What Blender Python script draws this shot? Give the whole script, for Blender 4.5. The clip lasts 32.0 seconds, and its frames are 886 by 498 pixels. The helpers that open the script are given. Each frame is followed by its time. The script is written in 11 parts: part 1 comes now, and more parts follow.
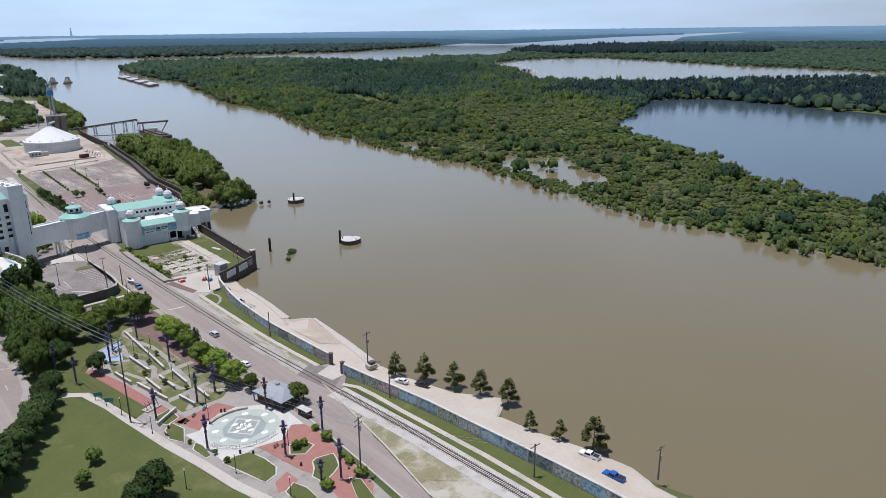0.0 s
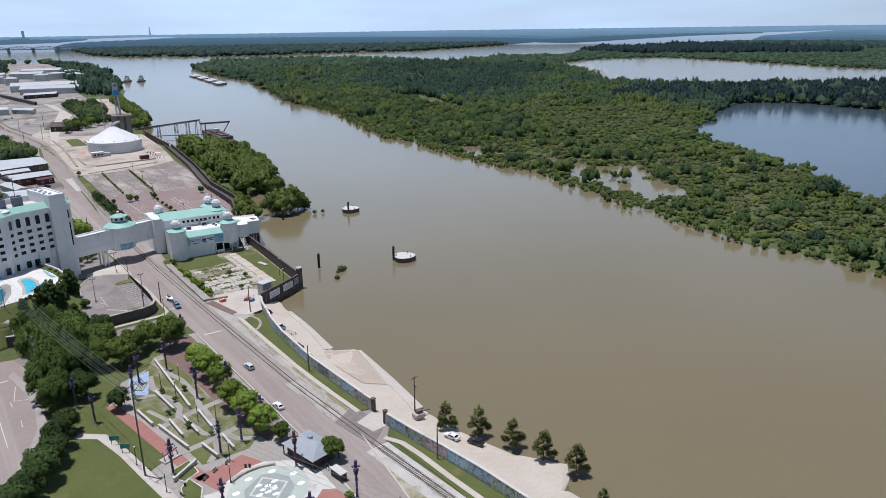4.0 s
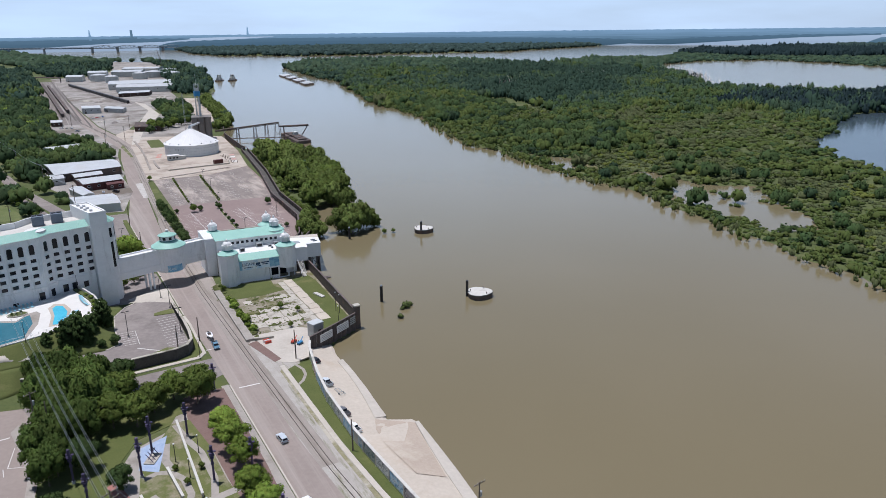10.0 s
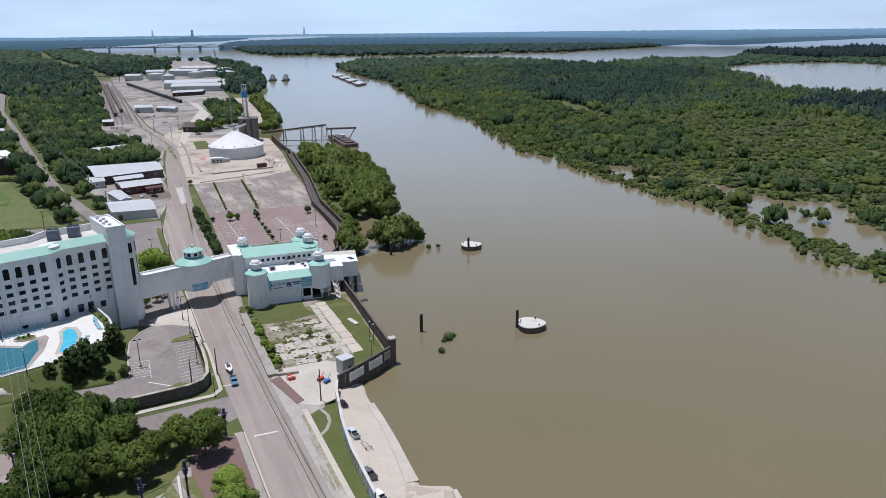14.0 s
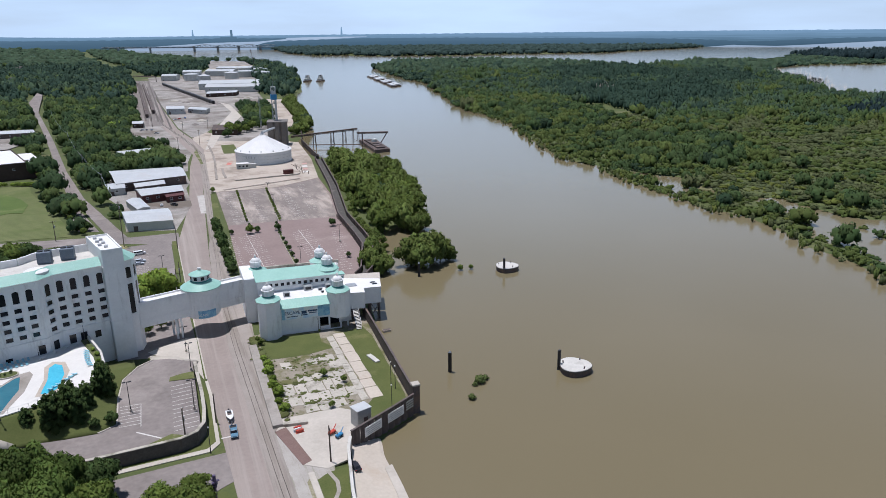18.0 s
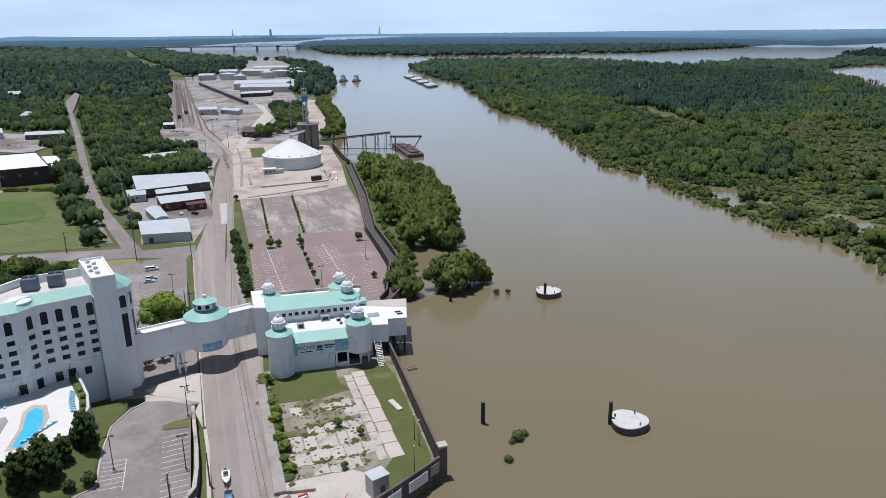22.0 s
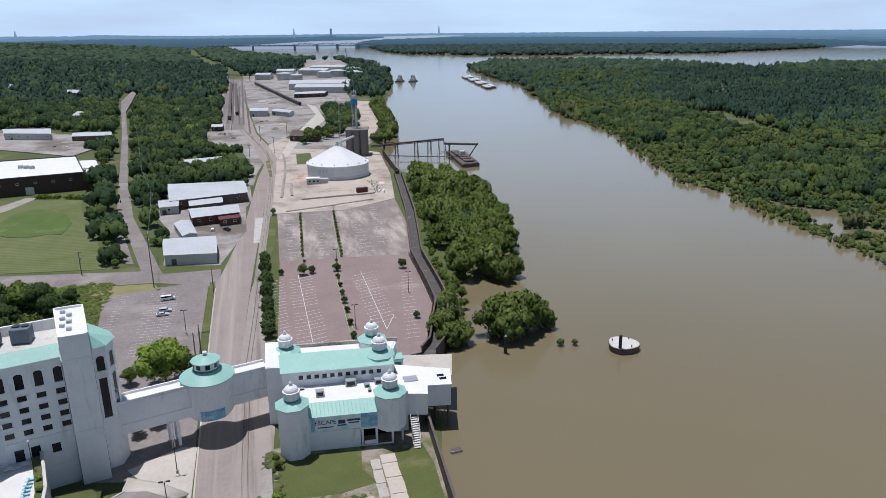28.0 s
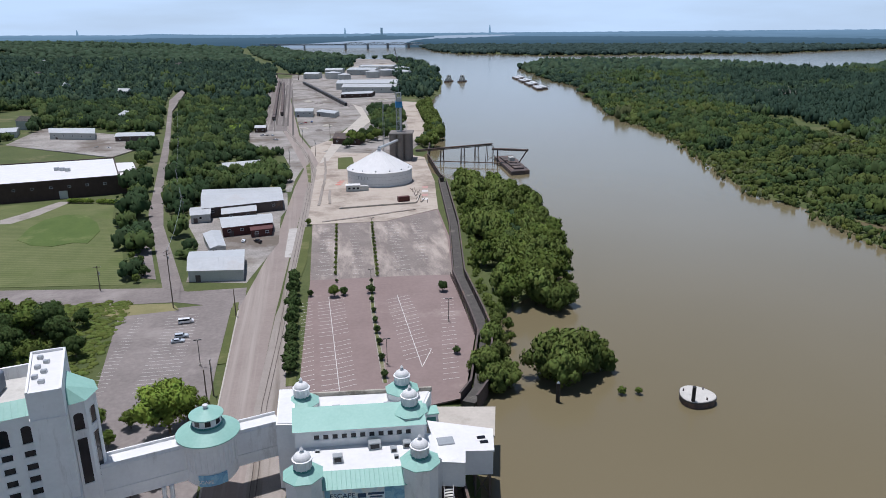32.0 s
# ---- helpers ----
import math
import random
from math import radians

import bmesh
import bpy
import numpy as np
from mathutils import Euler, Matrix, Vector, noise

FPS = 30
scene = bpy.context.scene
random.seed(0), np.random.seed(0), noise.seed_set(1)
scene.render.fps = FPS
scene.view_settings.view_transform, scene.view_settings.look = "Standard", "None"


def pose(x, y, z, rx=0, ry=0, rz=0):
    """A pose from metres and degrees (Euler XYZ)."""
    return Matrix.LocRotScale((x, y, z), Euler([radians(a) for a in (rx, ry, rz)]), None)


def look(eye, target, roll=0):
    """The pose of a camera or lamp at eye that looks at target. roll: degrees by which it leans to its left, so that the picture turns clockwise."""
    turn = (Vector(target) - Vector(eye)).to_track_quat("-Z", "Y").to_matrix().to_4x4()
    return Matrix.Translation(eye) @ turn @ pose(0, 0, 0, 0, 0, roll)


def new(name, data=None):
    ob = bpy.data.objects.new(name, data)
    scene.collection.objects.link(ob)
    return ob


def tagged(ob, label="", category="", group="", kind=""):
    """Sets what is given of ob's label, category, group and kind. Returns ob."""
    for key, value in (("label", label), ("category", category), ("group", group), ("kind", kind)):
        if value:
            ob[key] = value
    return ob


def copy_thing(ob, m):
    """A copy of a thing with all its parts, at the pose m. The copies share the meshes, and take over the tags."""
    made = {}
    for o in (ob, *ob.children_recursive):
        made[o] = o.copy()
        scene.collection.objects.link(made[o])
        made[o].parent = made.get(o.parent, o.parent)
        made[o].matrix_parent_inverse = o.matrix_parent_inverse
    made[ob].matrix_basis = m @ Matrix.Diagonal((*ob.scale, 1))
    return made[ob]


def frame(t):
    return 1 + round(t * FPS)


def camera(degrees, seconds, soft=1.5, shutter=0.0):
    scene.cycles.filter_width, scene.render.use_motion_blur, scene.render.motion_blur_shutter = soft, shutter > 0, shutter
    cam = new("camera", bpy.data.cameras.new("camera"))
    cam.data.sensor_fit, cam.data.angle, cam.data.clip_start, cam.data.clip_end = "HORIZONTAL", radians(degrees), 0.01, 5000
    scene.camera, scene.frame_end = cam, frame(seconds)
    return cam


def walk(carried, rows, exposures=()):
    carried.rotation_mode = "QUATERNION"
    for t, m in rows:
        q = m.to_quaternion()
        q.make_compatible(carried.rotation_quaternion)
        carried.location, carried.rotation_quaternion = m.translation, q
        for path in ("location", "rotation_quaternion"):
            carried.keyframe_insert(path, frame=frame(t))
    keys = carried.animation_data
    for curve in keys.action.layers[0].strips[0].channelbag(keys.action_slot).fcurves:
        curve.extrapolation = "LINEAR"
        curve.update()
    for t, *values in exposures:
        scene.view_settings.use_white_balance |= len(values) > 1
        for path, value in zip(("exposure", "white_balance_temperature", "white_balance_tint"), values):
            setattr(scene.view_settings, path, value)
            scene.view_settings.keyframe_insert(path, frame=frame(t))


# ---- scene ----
EXPOSURES = [(0, -0.13, 5750, 15), (24, -0.13, 5750, 15), (32, -0.24, 5750, 15)]
cam = camera(64.24, 32.0, soft=0.7)

# the plan below is drawn smaller than life; every place and length times SIZE gives metres
SIZE = 1.27

# seconds, place, heading, downward tilt, lean
PATH = [
    (0, -93.42, -176.98, 84.40, -41.53, 17.37, -0.58),
    (0.5, -91.40, -174.76, 84.50, -40.46, 17.37, -0.61),
    (1, -89.25, -172.51, 84.61, -39.81, 17.39, -0.66),
    (1.5, -87.09, -170.18, 84.70, -39.19, 17.40, -0.68),
    (2, -84.95, -167.79, 84.76, -38.59, 17.40, -0.69),
    (2.5, -82.80, -165.41, 84.80, -37.99, 17.41, -0.69),
    (3, -80.68, -163.01, 84.85, -37.42, 17.41, -0.68),
    (3.5, -78.61, -160.60, 84.92, -36.83, 17.42, -0.67),
    (4, -76.55, -158.15, 85.00, -36.25, 17.41, -0.67),
    (4.5, -74.50, -155.65, 85.10, -35.66, 17.40, -0.66),
    (5, -72.46, -153.13, 85.20, -35.08, 17.40, -0.65),
    (5.5, -70.45, -150.58, 85.30, -34.51, 17.40, -0.64),
    (6, -68.45, -148.00, 85.40, -33.93, 17.40, -0.63),
    (6.5, -66.47, -145.48, 85.45, -33.35, 17.39, -0.63),
    (7, -64.55, -142.93, 85.46, -32.77, 17.38, -0.62),
    (7.5, -62.64, -140.33, 85.43, -32.19, 17.37, -0.61),
    (8, -60.78, -137.66, 85.39, -31.58, 17.36, -0.59),
    (8.5, -58.91, -134.90, 85.35, -30.99, 17.35, -0.57),
    (9, -57.03, -132.16, 85.30, -30.40, 17.35, -0.56),
    (9.5, -55.17, -129.39, 85.24, -29.82, 17.34, -0.55),
    (10, -53.38, -126.60, 85.17, -29.24, 17.32, -0.54),
    (10.5, -51.65, -123.79, 85.09, -28.65, 17.31, -0.52),
    (11, -49.96, -120.98, 85.03, -28.08, 17.30, -0.51),
    (11.5, -48.25, -118.18, 84.98, -27.50, 17.29, -0.49),
    (12, -46.56, -115.37, 84.95, -26.93, 17.29, -0.48),
    (12.5, -44.93, -112.55, 84.93, -26.36, 17.29, -0.48),
    (13, -43.35, -109.80, 84.91, -25.88, 17.30, -0.47),
    (13.5, -41.77, -107.06, 84.90, -25.40, 17.29, -0.47),
    (14, -40.24, -104.25, 84.89, -24.97, 17.28, -0.47),
    (14.5, -38.80, -101.40, 84.87, -24.60, 17.27, -0.47),
    (15, -37.36, -98.50, 84.88, -24.24, 17.28, -0.48),
    (15.5, -35.92, -95.57, 84.91, -23.88, 17.28, -0.48),
    (16, -34.49, -92.62, 84.95, -23.52, 17.27, -0.48),
    (16.5, -33.07, -89.66, 84.99, -23.16, 17.25, -0.48),
    (17, -31.66, -86.70, 85.03, -22.81, 17.25, -0.47),
    (17.5, -30.31, -83.77, 85.03, -22.43, 17.24, -0.46),
    (18, -29.01, -80.81, 85.04, -22.08, 17.24, -0.45),
    (18.5, -27.76, -77.80, 85.07, -21.72, 17.25, -0.46),
    (19, -26.48, -74.82, 85.12, -21.36, 17.25, -0.47),
    (19.5, -25.22, -71.85, 85.12, -20.99, 17.25, -0.49),
    (20, -23.95, -68.82, 85.10, -20.61, 17.25, -0.49),
    (20.5, -22.68, -65.74, 85.07, -20.23, 17.25, -0.49),
    (21, -21.46, -62.69, 85.03, -19.86, 17.26, -0.48),
    (21.5, -20.27, -59.73, 85.00, -19.49, 17.25, -0.47),
    (22, -19.11, -56.77, 84.99, -19.11, 17.26, -0.46),
    (22.5, -18.00, -53.71, 85.01, -18.75, 17.26, -0.45),
    (23, -16.88, -50.64, 85.03, -18.35, 17.27, -0.45),
    (23.5, -15.77, -47.57, 85.06, -17.98, 17.27, -0.45),
    (24, -14.66, -44.47, 85.06, -17.59, 17.27, -0.45),
    (24.5, -13.56, -41.40, 85.05, -17.20, 17.27, -0.45),
    (25, -12.47, -38.37, 85.05, -16.81, 17.27, -0.45),
    (25.5, -11.45, -35.33, 85.07, -16.42, 17.27, -0.46),
    (26, -10.45, -32.24, 85.07, -16.04, 17.27, -0.44),
    (26.5, -9.46, -29.11, 85.06, -15.66, 17.27, -0.43),
    (27, -8.48, -25.94, 85.03, -15.27, 17.27, -0.41),
    (27.5, -7.51, -22.73, 85.00, -14.88, 17.27, -0.40),
    (28, -6.53, -19.50, 84.95, -14.48, 17.28, -0.39),
    (28.5, -5.61, -16.29, 84.92, -14.09, 17.28, -0.39),
    (29, -4.70, -13.09, 84.89, -13.68, 17.29, -0.38),
    (29.5, -3.83, -9.92, 84.84, -13.29, 17.30, -0.37),
    (30, -2.95, -6.74, 84.77, -12.90, 17.30, -0.37),
    (30.5, -2.09, -3.57, 84.73, -12.48, 17.31, -0.37),
    (31, -1.24, -0.39, 84.73, -11.91, 17.31, -0.36),
    (31.5, -0.43, 2.77, 84.72, -11.22, 17.32, -0.36),
    (32, 0.32, 5.94, 84.72, -10.54, 17.31, -0.36),
]


def aim(x, y, z, heading, tilt, lean):
    return pose(x * SIZE, y * SIZE, z * SIZE, 90 - tilt, 0, heading) @ pose(0, 0, 0, 0, 0, lean)


walk(cam, [(t, aim(*p)) for t, *p in PATH], EXPOSURES)


# ---- light ----
SUN_FROM = Vector((-0.106, 0.16, 1.0)).normalized()
world = bpy.data.worlds.new("world")
scene.world = world
world.use_nodes = True
wn = world.node_tree
sky = wn.nodes.new("ShaderNodeTexSky")
sky.sky_type = "NISHITA"
sky.sun_disc = False
sky.sun_elevation = math.asin(SUN_FROM.z)
sky.sun_rotation = math.atan2(SUN_FROM.x, SUN_FROM.y)
sky.air_density, sky.dust_density, sky.ozone_density = 1.0, 0.4, 2.0
# thin white summer haze over the blue sky, with faint cloud streaks
tc = wn.nodes.new("ShaderNodeTexCoord")
stretch = wn.nodes.new("ShaderNodeMapping")
stretch.inputs["Scale"].default_value = (1.5, 1.5, 9.0)
wn.links.new(tc.outputs["Generated"], stretch.inputs["Vector"])
cloud = wn.nodes.new("ShaderNodeTexNoise")
cloud.inputs["Scale"].default_value, cloud.inputs["Detail"].default_value = 1.6, 6
wn.links.new(stretch.outputs[0], cloud.inputs["Vector"])
amount = wn.nodes.new("ShaderNodeMapRange")
amount.inputs["From Min"].default_value, amount.inputs["From Max"].default_value = 0.35, 0.75
amount.inputs["To Min"].default_value, amount.inputs["To Max"].default_value = 0.62, 1.05
wn.links.new(cloud.outputs[0], amount.inputs["Value"])
veil = wn.nodes.new("ShaderNodeMix")
veil.data_type = "RGBA"
veil.inputs["B"].default_value = (13.0, 16.2, 19.2, 1)
# the haze thins out towards the zenith
sep = wn.nodes.new("ShaderNodeSeparateXYZ")
wn.links.new(tc.outputs["Generated"], sep.inputs[0])
thin = wn.nodes.new("ShaderNodeMapRange")
thin.inputs["From Min"].default_value, thin.inputs["From Max"].default_value = 0.24, 0.52
thin.inputs["To Min"].default_value, thin.inputs["To Max"].default_value = 1.0, 0.04
wn.links.new(sep.outputs["Z"], thin.inputs["Value"])
both = wn.nodes.new("ShaderNodeMath")
both.operation = "MULTIPLY"
wn.links.new(amount.outputs[0], both.inputs[0])
wn.links.new(thin.outputs[0], both.inputs[1])
# and it lies thicker up the river than over the woods
bank_of_haze = wn.nodes.new("ShaderNodeVectorMath")
bank_of_haze.operation = "DOT_PRODUCT"
bank_of_haze.inputs[1].default_value = (0.05, 1.0, 0.0)
wn.links.new(tc.outputs["Generated"], bank_of_haze.inputs[0])
along = wn.nodes.new("ShaderNodeMapRange")
along.inputs["From Min"].default_value, along.inputs["From Max"].default_value = 0.2, 0.95
along.inputs["To Min"].default_value, along.inputs["To Max"].default_value = 0.55, 1.2
wn.links.new(bank_of_haze.outputs["Value"], along.inputs["Value"])
uneven = wn.nodes.new("ShaderNodeMath")
uneven.operation = "MULTIPLY"
wn.links.new(both.outputs[0], uneven.inputs[0])
wn.links.new(along.outputs[0], uneven.inputs[1])
wn.links.new(uneven.outputs[0], veil.inputs["Factor"])
wn.links.new(sky.outputs[0], veil.inputs["A"])
wn.nodes["Background"].inputs[1].default_value = 0.054
wn.links.new(veil.outputs["Result"], wn.nodes["Background"].inputs[0])
sun = new("sun", bpy.data.lights.new("sun", "SUN"))
sun.data.energy, sun.data.angle, sun.data.color = 4.8, radians(0.53), (1.0, 0.945, 0.865)
sun.matrix_world = look(SUN_FROM * 500, (0, 0, 0))


# ---- materials ----
def mat(name, a, b=None, scale=0.5, rough=0.85, metal=0.0, bump=0.3, fine=6.0, spread=0.35, random_tint=0.0, island=0.0, spec=0.3, wear=None, wear_at=0.62, streak=None):
    """A surface of two colours mixed by noise at two scales, with relief; wear is a third colour in patches."""
    scale = scale / SIZE
    b = b or tuple(min(1.0, v * 1.25 + 0.01) for v in a)
    m = bpy.data.materials.new(name)
    m.use_nodes = True
    nt = m.node_tree
    p = nt.nodes["Principled BSDF"]
    p.inputs["Roughness"].default_value = rough
    p.inputs["Metallic"].default_value = metal
    p.inputs["Specular IOR Level"].default_value = spec
    geo = nt.nodes.new("ShaderNodeNewGeometry")
    n1 = nt.nodes.new("ShaderNodeTexNoise")
    n1.inputs["Scale"].default_value, n1.inputs["Detail"].default_value, n1.inputs["Roughness"].default_value = scale, 6, 0.65
    n2 = nt.nodes.new("ShaderNodeTexNoise")
    n2.inputs["Scale"].default_value, n2.inputs["Detail"].default_value = scale * fine, 4
    for n in (n1, n2):
        nt.links.new(geo.outputs["Position"], n.inputs["Vector"])
    add = nt.nodes.new("ShaderNodeMath")
    add.operation = "MULTIPLY_ADD"
    nt.links.new(n2.outputs[0], add.inputs[0])
    add.inputs[1].default_value = 0.6
    half = nt.nodes.new("ShaderNodeMath")
    half.operation = "MULTIPLY_ADD"
    nt.links.new(n1.outputs[0], half.inputs[0])
    half.inputs[1].default_value = 1.0
    half.inputs[2].default_value = -0.3
    nt.links.new(half.outputs[0], add.inputs[2])
    rng = nt.nodes.new("ShaderNodeMapRange")
    rng.inputs["From Min"].default_value, rng.inputs["From Max"].default_value = 0.5 - spread, 0.5 + spread
    nt.links.new(add.outputs[0], rng.inputs["Value"])
    mix = nt.nodes.new("ShaderNodeMix")
    mix.data_type = "RGBA"
    mix.inputs["A"].default_value, mix.inputs["B"].default_value = (*a, 1), (*b, 1)
    nt.links.new(rng.outputs[0], mix.inputs["Factor"])
    col = mix.outputs["Result"]
    if wear:
        n3 = nt.nodes.new("ShaderNodeTexNoise")
        n3.inputs["Scale"].default_value, n3.inputs["Detail"].default_value, n3.inputs["Roughness"].default_value = scale * 0.45, 8, 0.7
        if streak:
            drawn = nt.nodes.new("ShaderNodeMapping")
            drawn.inputs["Scale"].default_value = streak
            nt.links.new(geo.outputs["Position"], drawn.inputs["Vector"])
            nt.links.new(drawn.outputs[0], n3.inputs["Vector"])
        else:
            nt.links.new(geo.outputs["Position"], n3.inputs["Vector"])
        r3 = nt.nodes.new("ShaderNodeMapRange")
        r3.inputs["From Min"].default_value, r3.inputs["From Max"].default_value = wear_at - 0.06, wear_at + 0.08
        nt.links.new(n3.outputs[0], r3.inputs["Value"])
        mw = nt.nodes.new("ShaderNodeMix")
        mw.data_type = "RGBA"
        nt.links.new(r3.outputs[0], mw.inputs["Factor"])
        nt.links.new(col, mw.inputs["A"])
        mw.inputs["B"].default_value = (*wear, 1)
        col = mw.outputs["Result"]
    if random_tint or island:
        src = geo.outputs["Random Per Island"] if island else nt.nodes.new("ShaderNodeObjectInfo").outputs["Random"]
        k = island or random_tint
        r4 = nt.nodes.new("ShaderNodeMapRange")
        r4.inputs["To Min"].default_value, r4.inputs["To Max"].default_value = 1 - k, 1 + k
        nt.links.new(src, r4.inputs["Value"])
        hsv = nt.nodes.new("ShaderNodeHueSaturation")
        nt.links.new(r4.outputs[0], hsv.inputs["Value"])
        nt.links.new(col, hsv.inputs["Color"])
        hue = nt.nodes.new("ShaderNodeMapRange")
        hue.inputs["To Min"].default_value, hue.inputs["To Max"].default_value = 0.5 - k * 0.06, 0.5 + k * 0.06
        nt.links.new(src, hue.inputs["Value"])
        nt.links.new(hue.outputs[0], hsv.inputs["Hue"])
        col = hsv.outputs["Color"]
    nt.links.new(col, p.inputs["Base Color"])
    if bump:
        bn = nt.nodes.new("ShaderNodeBump")
        bn.inputs["Strength"].default_value = bump
        bn.inputs["Distance"].default_value = 0.05
        nt.links.new(n2.outputs[0], bn.inputs["Height"])
        nt.links.new(bn.outputs[0], p.inputs["Normal"])
    return m


def leaf_mat(name, a, b, island=0.2, scale=0.12, each=0.0):
    a, b = tuple(v * 0.82 for v in a), tuple(v * 0.82 for v in b)
    m = mat(name, a, b, scale=scale, rough=0.8, bump=0.0, island=island, spec=0.1)
    nt = m.node_tree
    p = nt.nodes["Principled BSDF"]
    p.inputs["Transmission Weight"].default_value = 0.0
    tr = nt.nodes.new("ShaderNodeBsdfTranslucent")
    ms = nt.nodes.new("ShaderNodeMixShader")
    ms.inputs[0].default_value = 0.17
    src = p.inputs["Base Color"].links[0].from_socket
    if each:
        info = nt.nodes.new("ShaderNodeObjectInfo")
        span = nt.nodes.new("ShaderNodeMapRange")
        span.inputs["To Min"].default_value, span.inputs["To Max"].default_value = 1 - each, 1 + each
        own = nt.nodes.new("ShaderNodeHueSaturation")
        nt.links.new(info.outputs["Random"], span.inputs["Value"])
        nt.links.new(span.outputs[0], own.inputs["Value"])
        nt.links.new(src, own.inputs["Color"])
        src = own.outputs["Color"]
        nt.links.new(src, p.inputs["Base Color"])
    nt.links.new(src, tr.inputs["Color"])
    nt.links.new(p.outputs[0], ms.inputs[1])
    nt.links.new(tr.outputs[0], ms.inputs[2])
    nt.links.new(ms.outputs[0], nt.nodes["Material Output"].inputs["Surface"])
    return m


WHITE = mat("white_stucco", (0.70, 0.70, 0.69), (0.82, 0.82, 0.81), 0.25, 0.8, bump=0.15, wear=(0.52, 0.51, 0.49), wear_at=0.63, streak=(3.0, 3.0, 0.6))
ROOF_WHITE = mat("white_roof_membrane", (0.64, 0.63, 0.61), (0.76, 0.75, 0.73), 0.2, 0.6, bump=0.1, wear=(0.58, 0.57, 0.54), wear_at=0.68)
TEAL = mat("teal_metal_roof", (0.25, 0.45, 0.375), (0.32, 0.53, 0.45), 0.3, 0.5, bump=0.1)
TEAL_DARK = mat("dark_teal_trim", (0.06, 0.22, 0.20), None, 0.5, 0.5)
GLASS = mat("dark_window_glass", (0.010, 0.011, 0.014), (0.02, 0.022, 0.028), 0.4, 0.12, bump=0.0, spec=0.3)
CONC = mat("pale_concrete", (0.40, 0.36, 0.305), (0.53, 0.485, 0.42), 0.15, 0.9, bump=0.3, fine=9, wear=(0.36, 0.32, 0.27), wear_at=0.6)
CONC_OLD = mat("weathered_concrete", (0.34, 0.31, 0.26), (0.52, 0.48, 0.41), 0.3, 0.95, bump=0.4, wear=(0.17, 0.16, 0.12), wear_at=0.58)
CONC_WHITE = mat("white_concrete", (0.46, 0.44, 0.40), (0.60, 0.58, 0.53), 0.3, 0.9, bump=0.2, wear=(0.36, 0.34, 0.30), wear_at=0.62)
CONC_PARK = mat("brownish_park_concrete", (0.27, 0.245, 0.215), (0.37, 0.335, 0.295), 0.25, 0.9, bump=0.3, wear=(0.22, 0.195, 0.165), wear_at=0.58)
CONC_DARK = mat("dark_grey_concrete", (0.055, 0.052, 0.048), (0.12, 0.11, 0.10), 0.4, 0.95, bump=0.4, wear=(0.22, 0.20, 0.17), wear_at=0.66)
ASPHALT = mat("worn_asphalt", (0.235, 0.195, 0.172), (0.315, 0.262, 0.23), 0.08, 0.92, bump=0.3, fine=12, wear=(0.345, 0.30, 0.262), wear_at=0.54, streak=(5.0, 0.10, 1.0))
ASPHALT_RED = mat("reddish_parking_asphalt", (0.205, 0.15, 0.135), (0.28, 0.215, 0.195), 0.06, 0.92, bump=0.3, fine=14, wear=(0.36, 0.30, 0.26), wear_at=0.64)
ASPHALT_GREY = mat("grey_asphalt", (0.165, 0.142, 0.130), (0.265, 0.232, 0.212), 0.06, 0.92, bump=0.3, fine=14, spread=0.26, wear=(0.31, 0.275, 0.25), wear_at=0.58)
ASPHALT_OLD = mat("bleached_asphalt", (0.165, 0.138, 0.122), (0.27, 0.232, 0.205), 0.09, 0.92, bump=0.3, fine=16, spread=0.26, wear=(0.41, 0.35, 0.30), wear_at=0.545, streak=(2.2, 0.5, 1.0))
GRAVEL = mat("pale_gravel", (0.20, 0.185, 0.165), (0.40, 0.37, 0.335), 0.05, 0.95, bump=0.6, fine=24, spread=0.25, wear=(0.15, 0.125, 0.10), wear_at=0.54)
BALLAST_PALE = mat("pale_limestone_ballast", (0.36, 0.335, 0.30), (0.54, 0.51, 0.47), 0.3, 0.95, bump=0.6, fine=16, wear=(0.24, 0.22, 0.17), wear_at=0.6)
RAMP_SAND = mat("washed_reddish_sand", (0.35, 0.285, 0.225), (0.46, 0.385, 0.31), 0.12, 0.95, bump=0.3, fine=16, wear=(0.50, 0.44, 0.36), wear_at=0.6)
SAND = mat("sandy_landing_concrete", (0.42, 0.365, 0.30), (0.54, 0.48, 0.40), 0.08, 0.92, bump=0.3, fine=16, wear=(0.44, 0.36, 0.28), wear_at=0.6)
DIRT = mat("pale_dirt", (0.37, 0.31, 0.25), (0.50, 0.44, 0.37), 0.08, 0.95, bump=0.4, fine=12, wear=(0.25, 0.205, 0.165), wear_at=0.56)
GRASS = mat("mown_grass", (0.066, 0.086, 0.021), (0.116, 0.126, 0.040), 0.12, 0.95, bump=0.8, fine=22, wear=(0.17, 0.16, 0.065), wear_at=0.62)
GRASS_ROUGH = mat("patchy_trackside_grass", (0.085, 0.105, 0.03), (0.15, 0.155, 0.055), 0.25, 0.95, bump=0.8, fine=16, wear=(0.27, 0.235, 0.165), wear_at=0.55)
GRASS_DRY = mat("dry_grass", (0.15, 0.15, 0.055), (0.29, 0.25, 0.13), 0.14, 0.95, bump=0.8, fine=20, wear=(0.40, 0.34, 0.25), wear_at=0.6)
WEEDY = mat("weedy_cracked_slabs", (0.22, 0.19, 0.145), (0.34, 0.30, 0.24), 0.25, 0.95, bump=0.5, fine=12, wear=(0.13, 0.125, 0.05), wear_at=0.50)
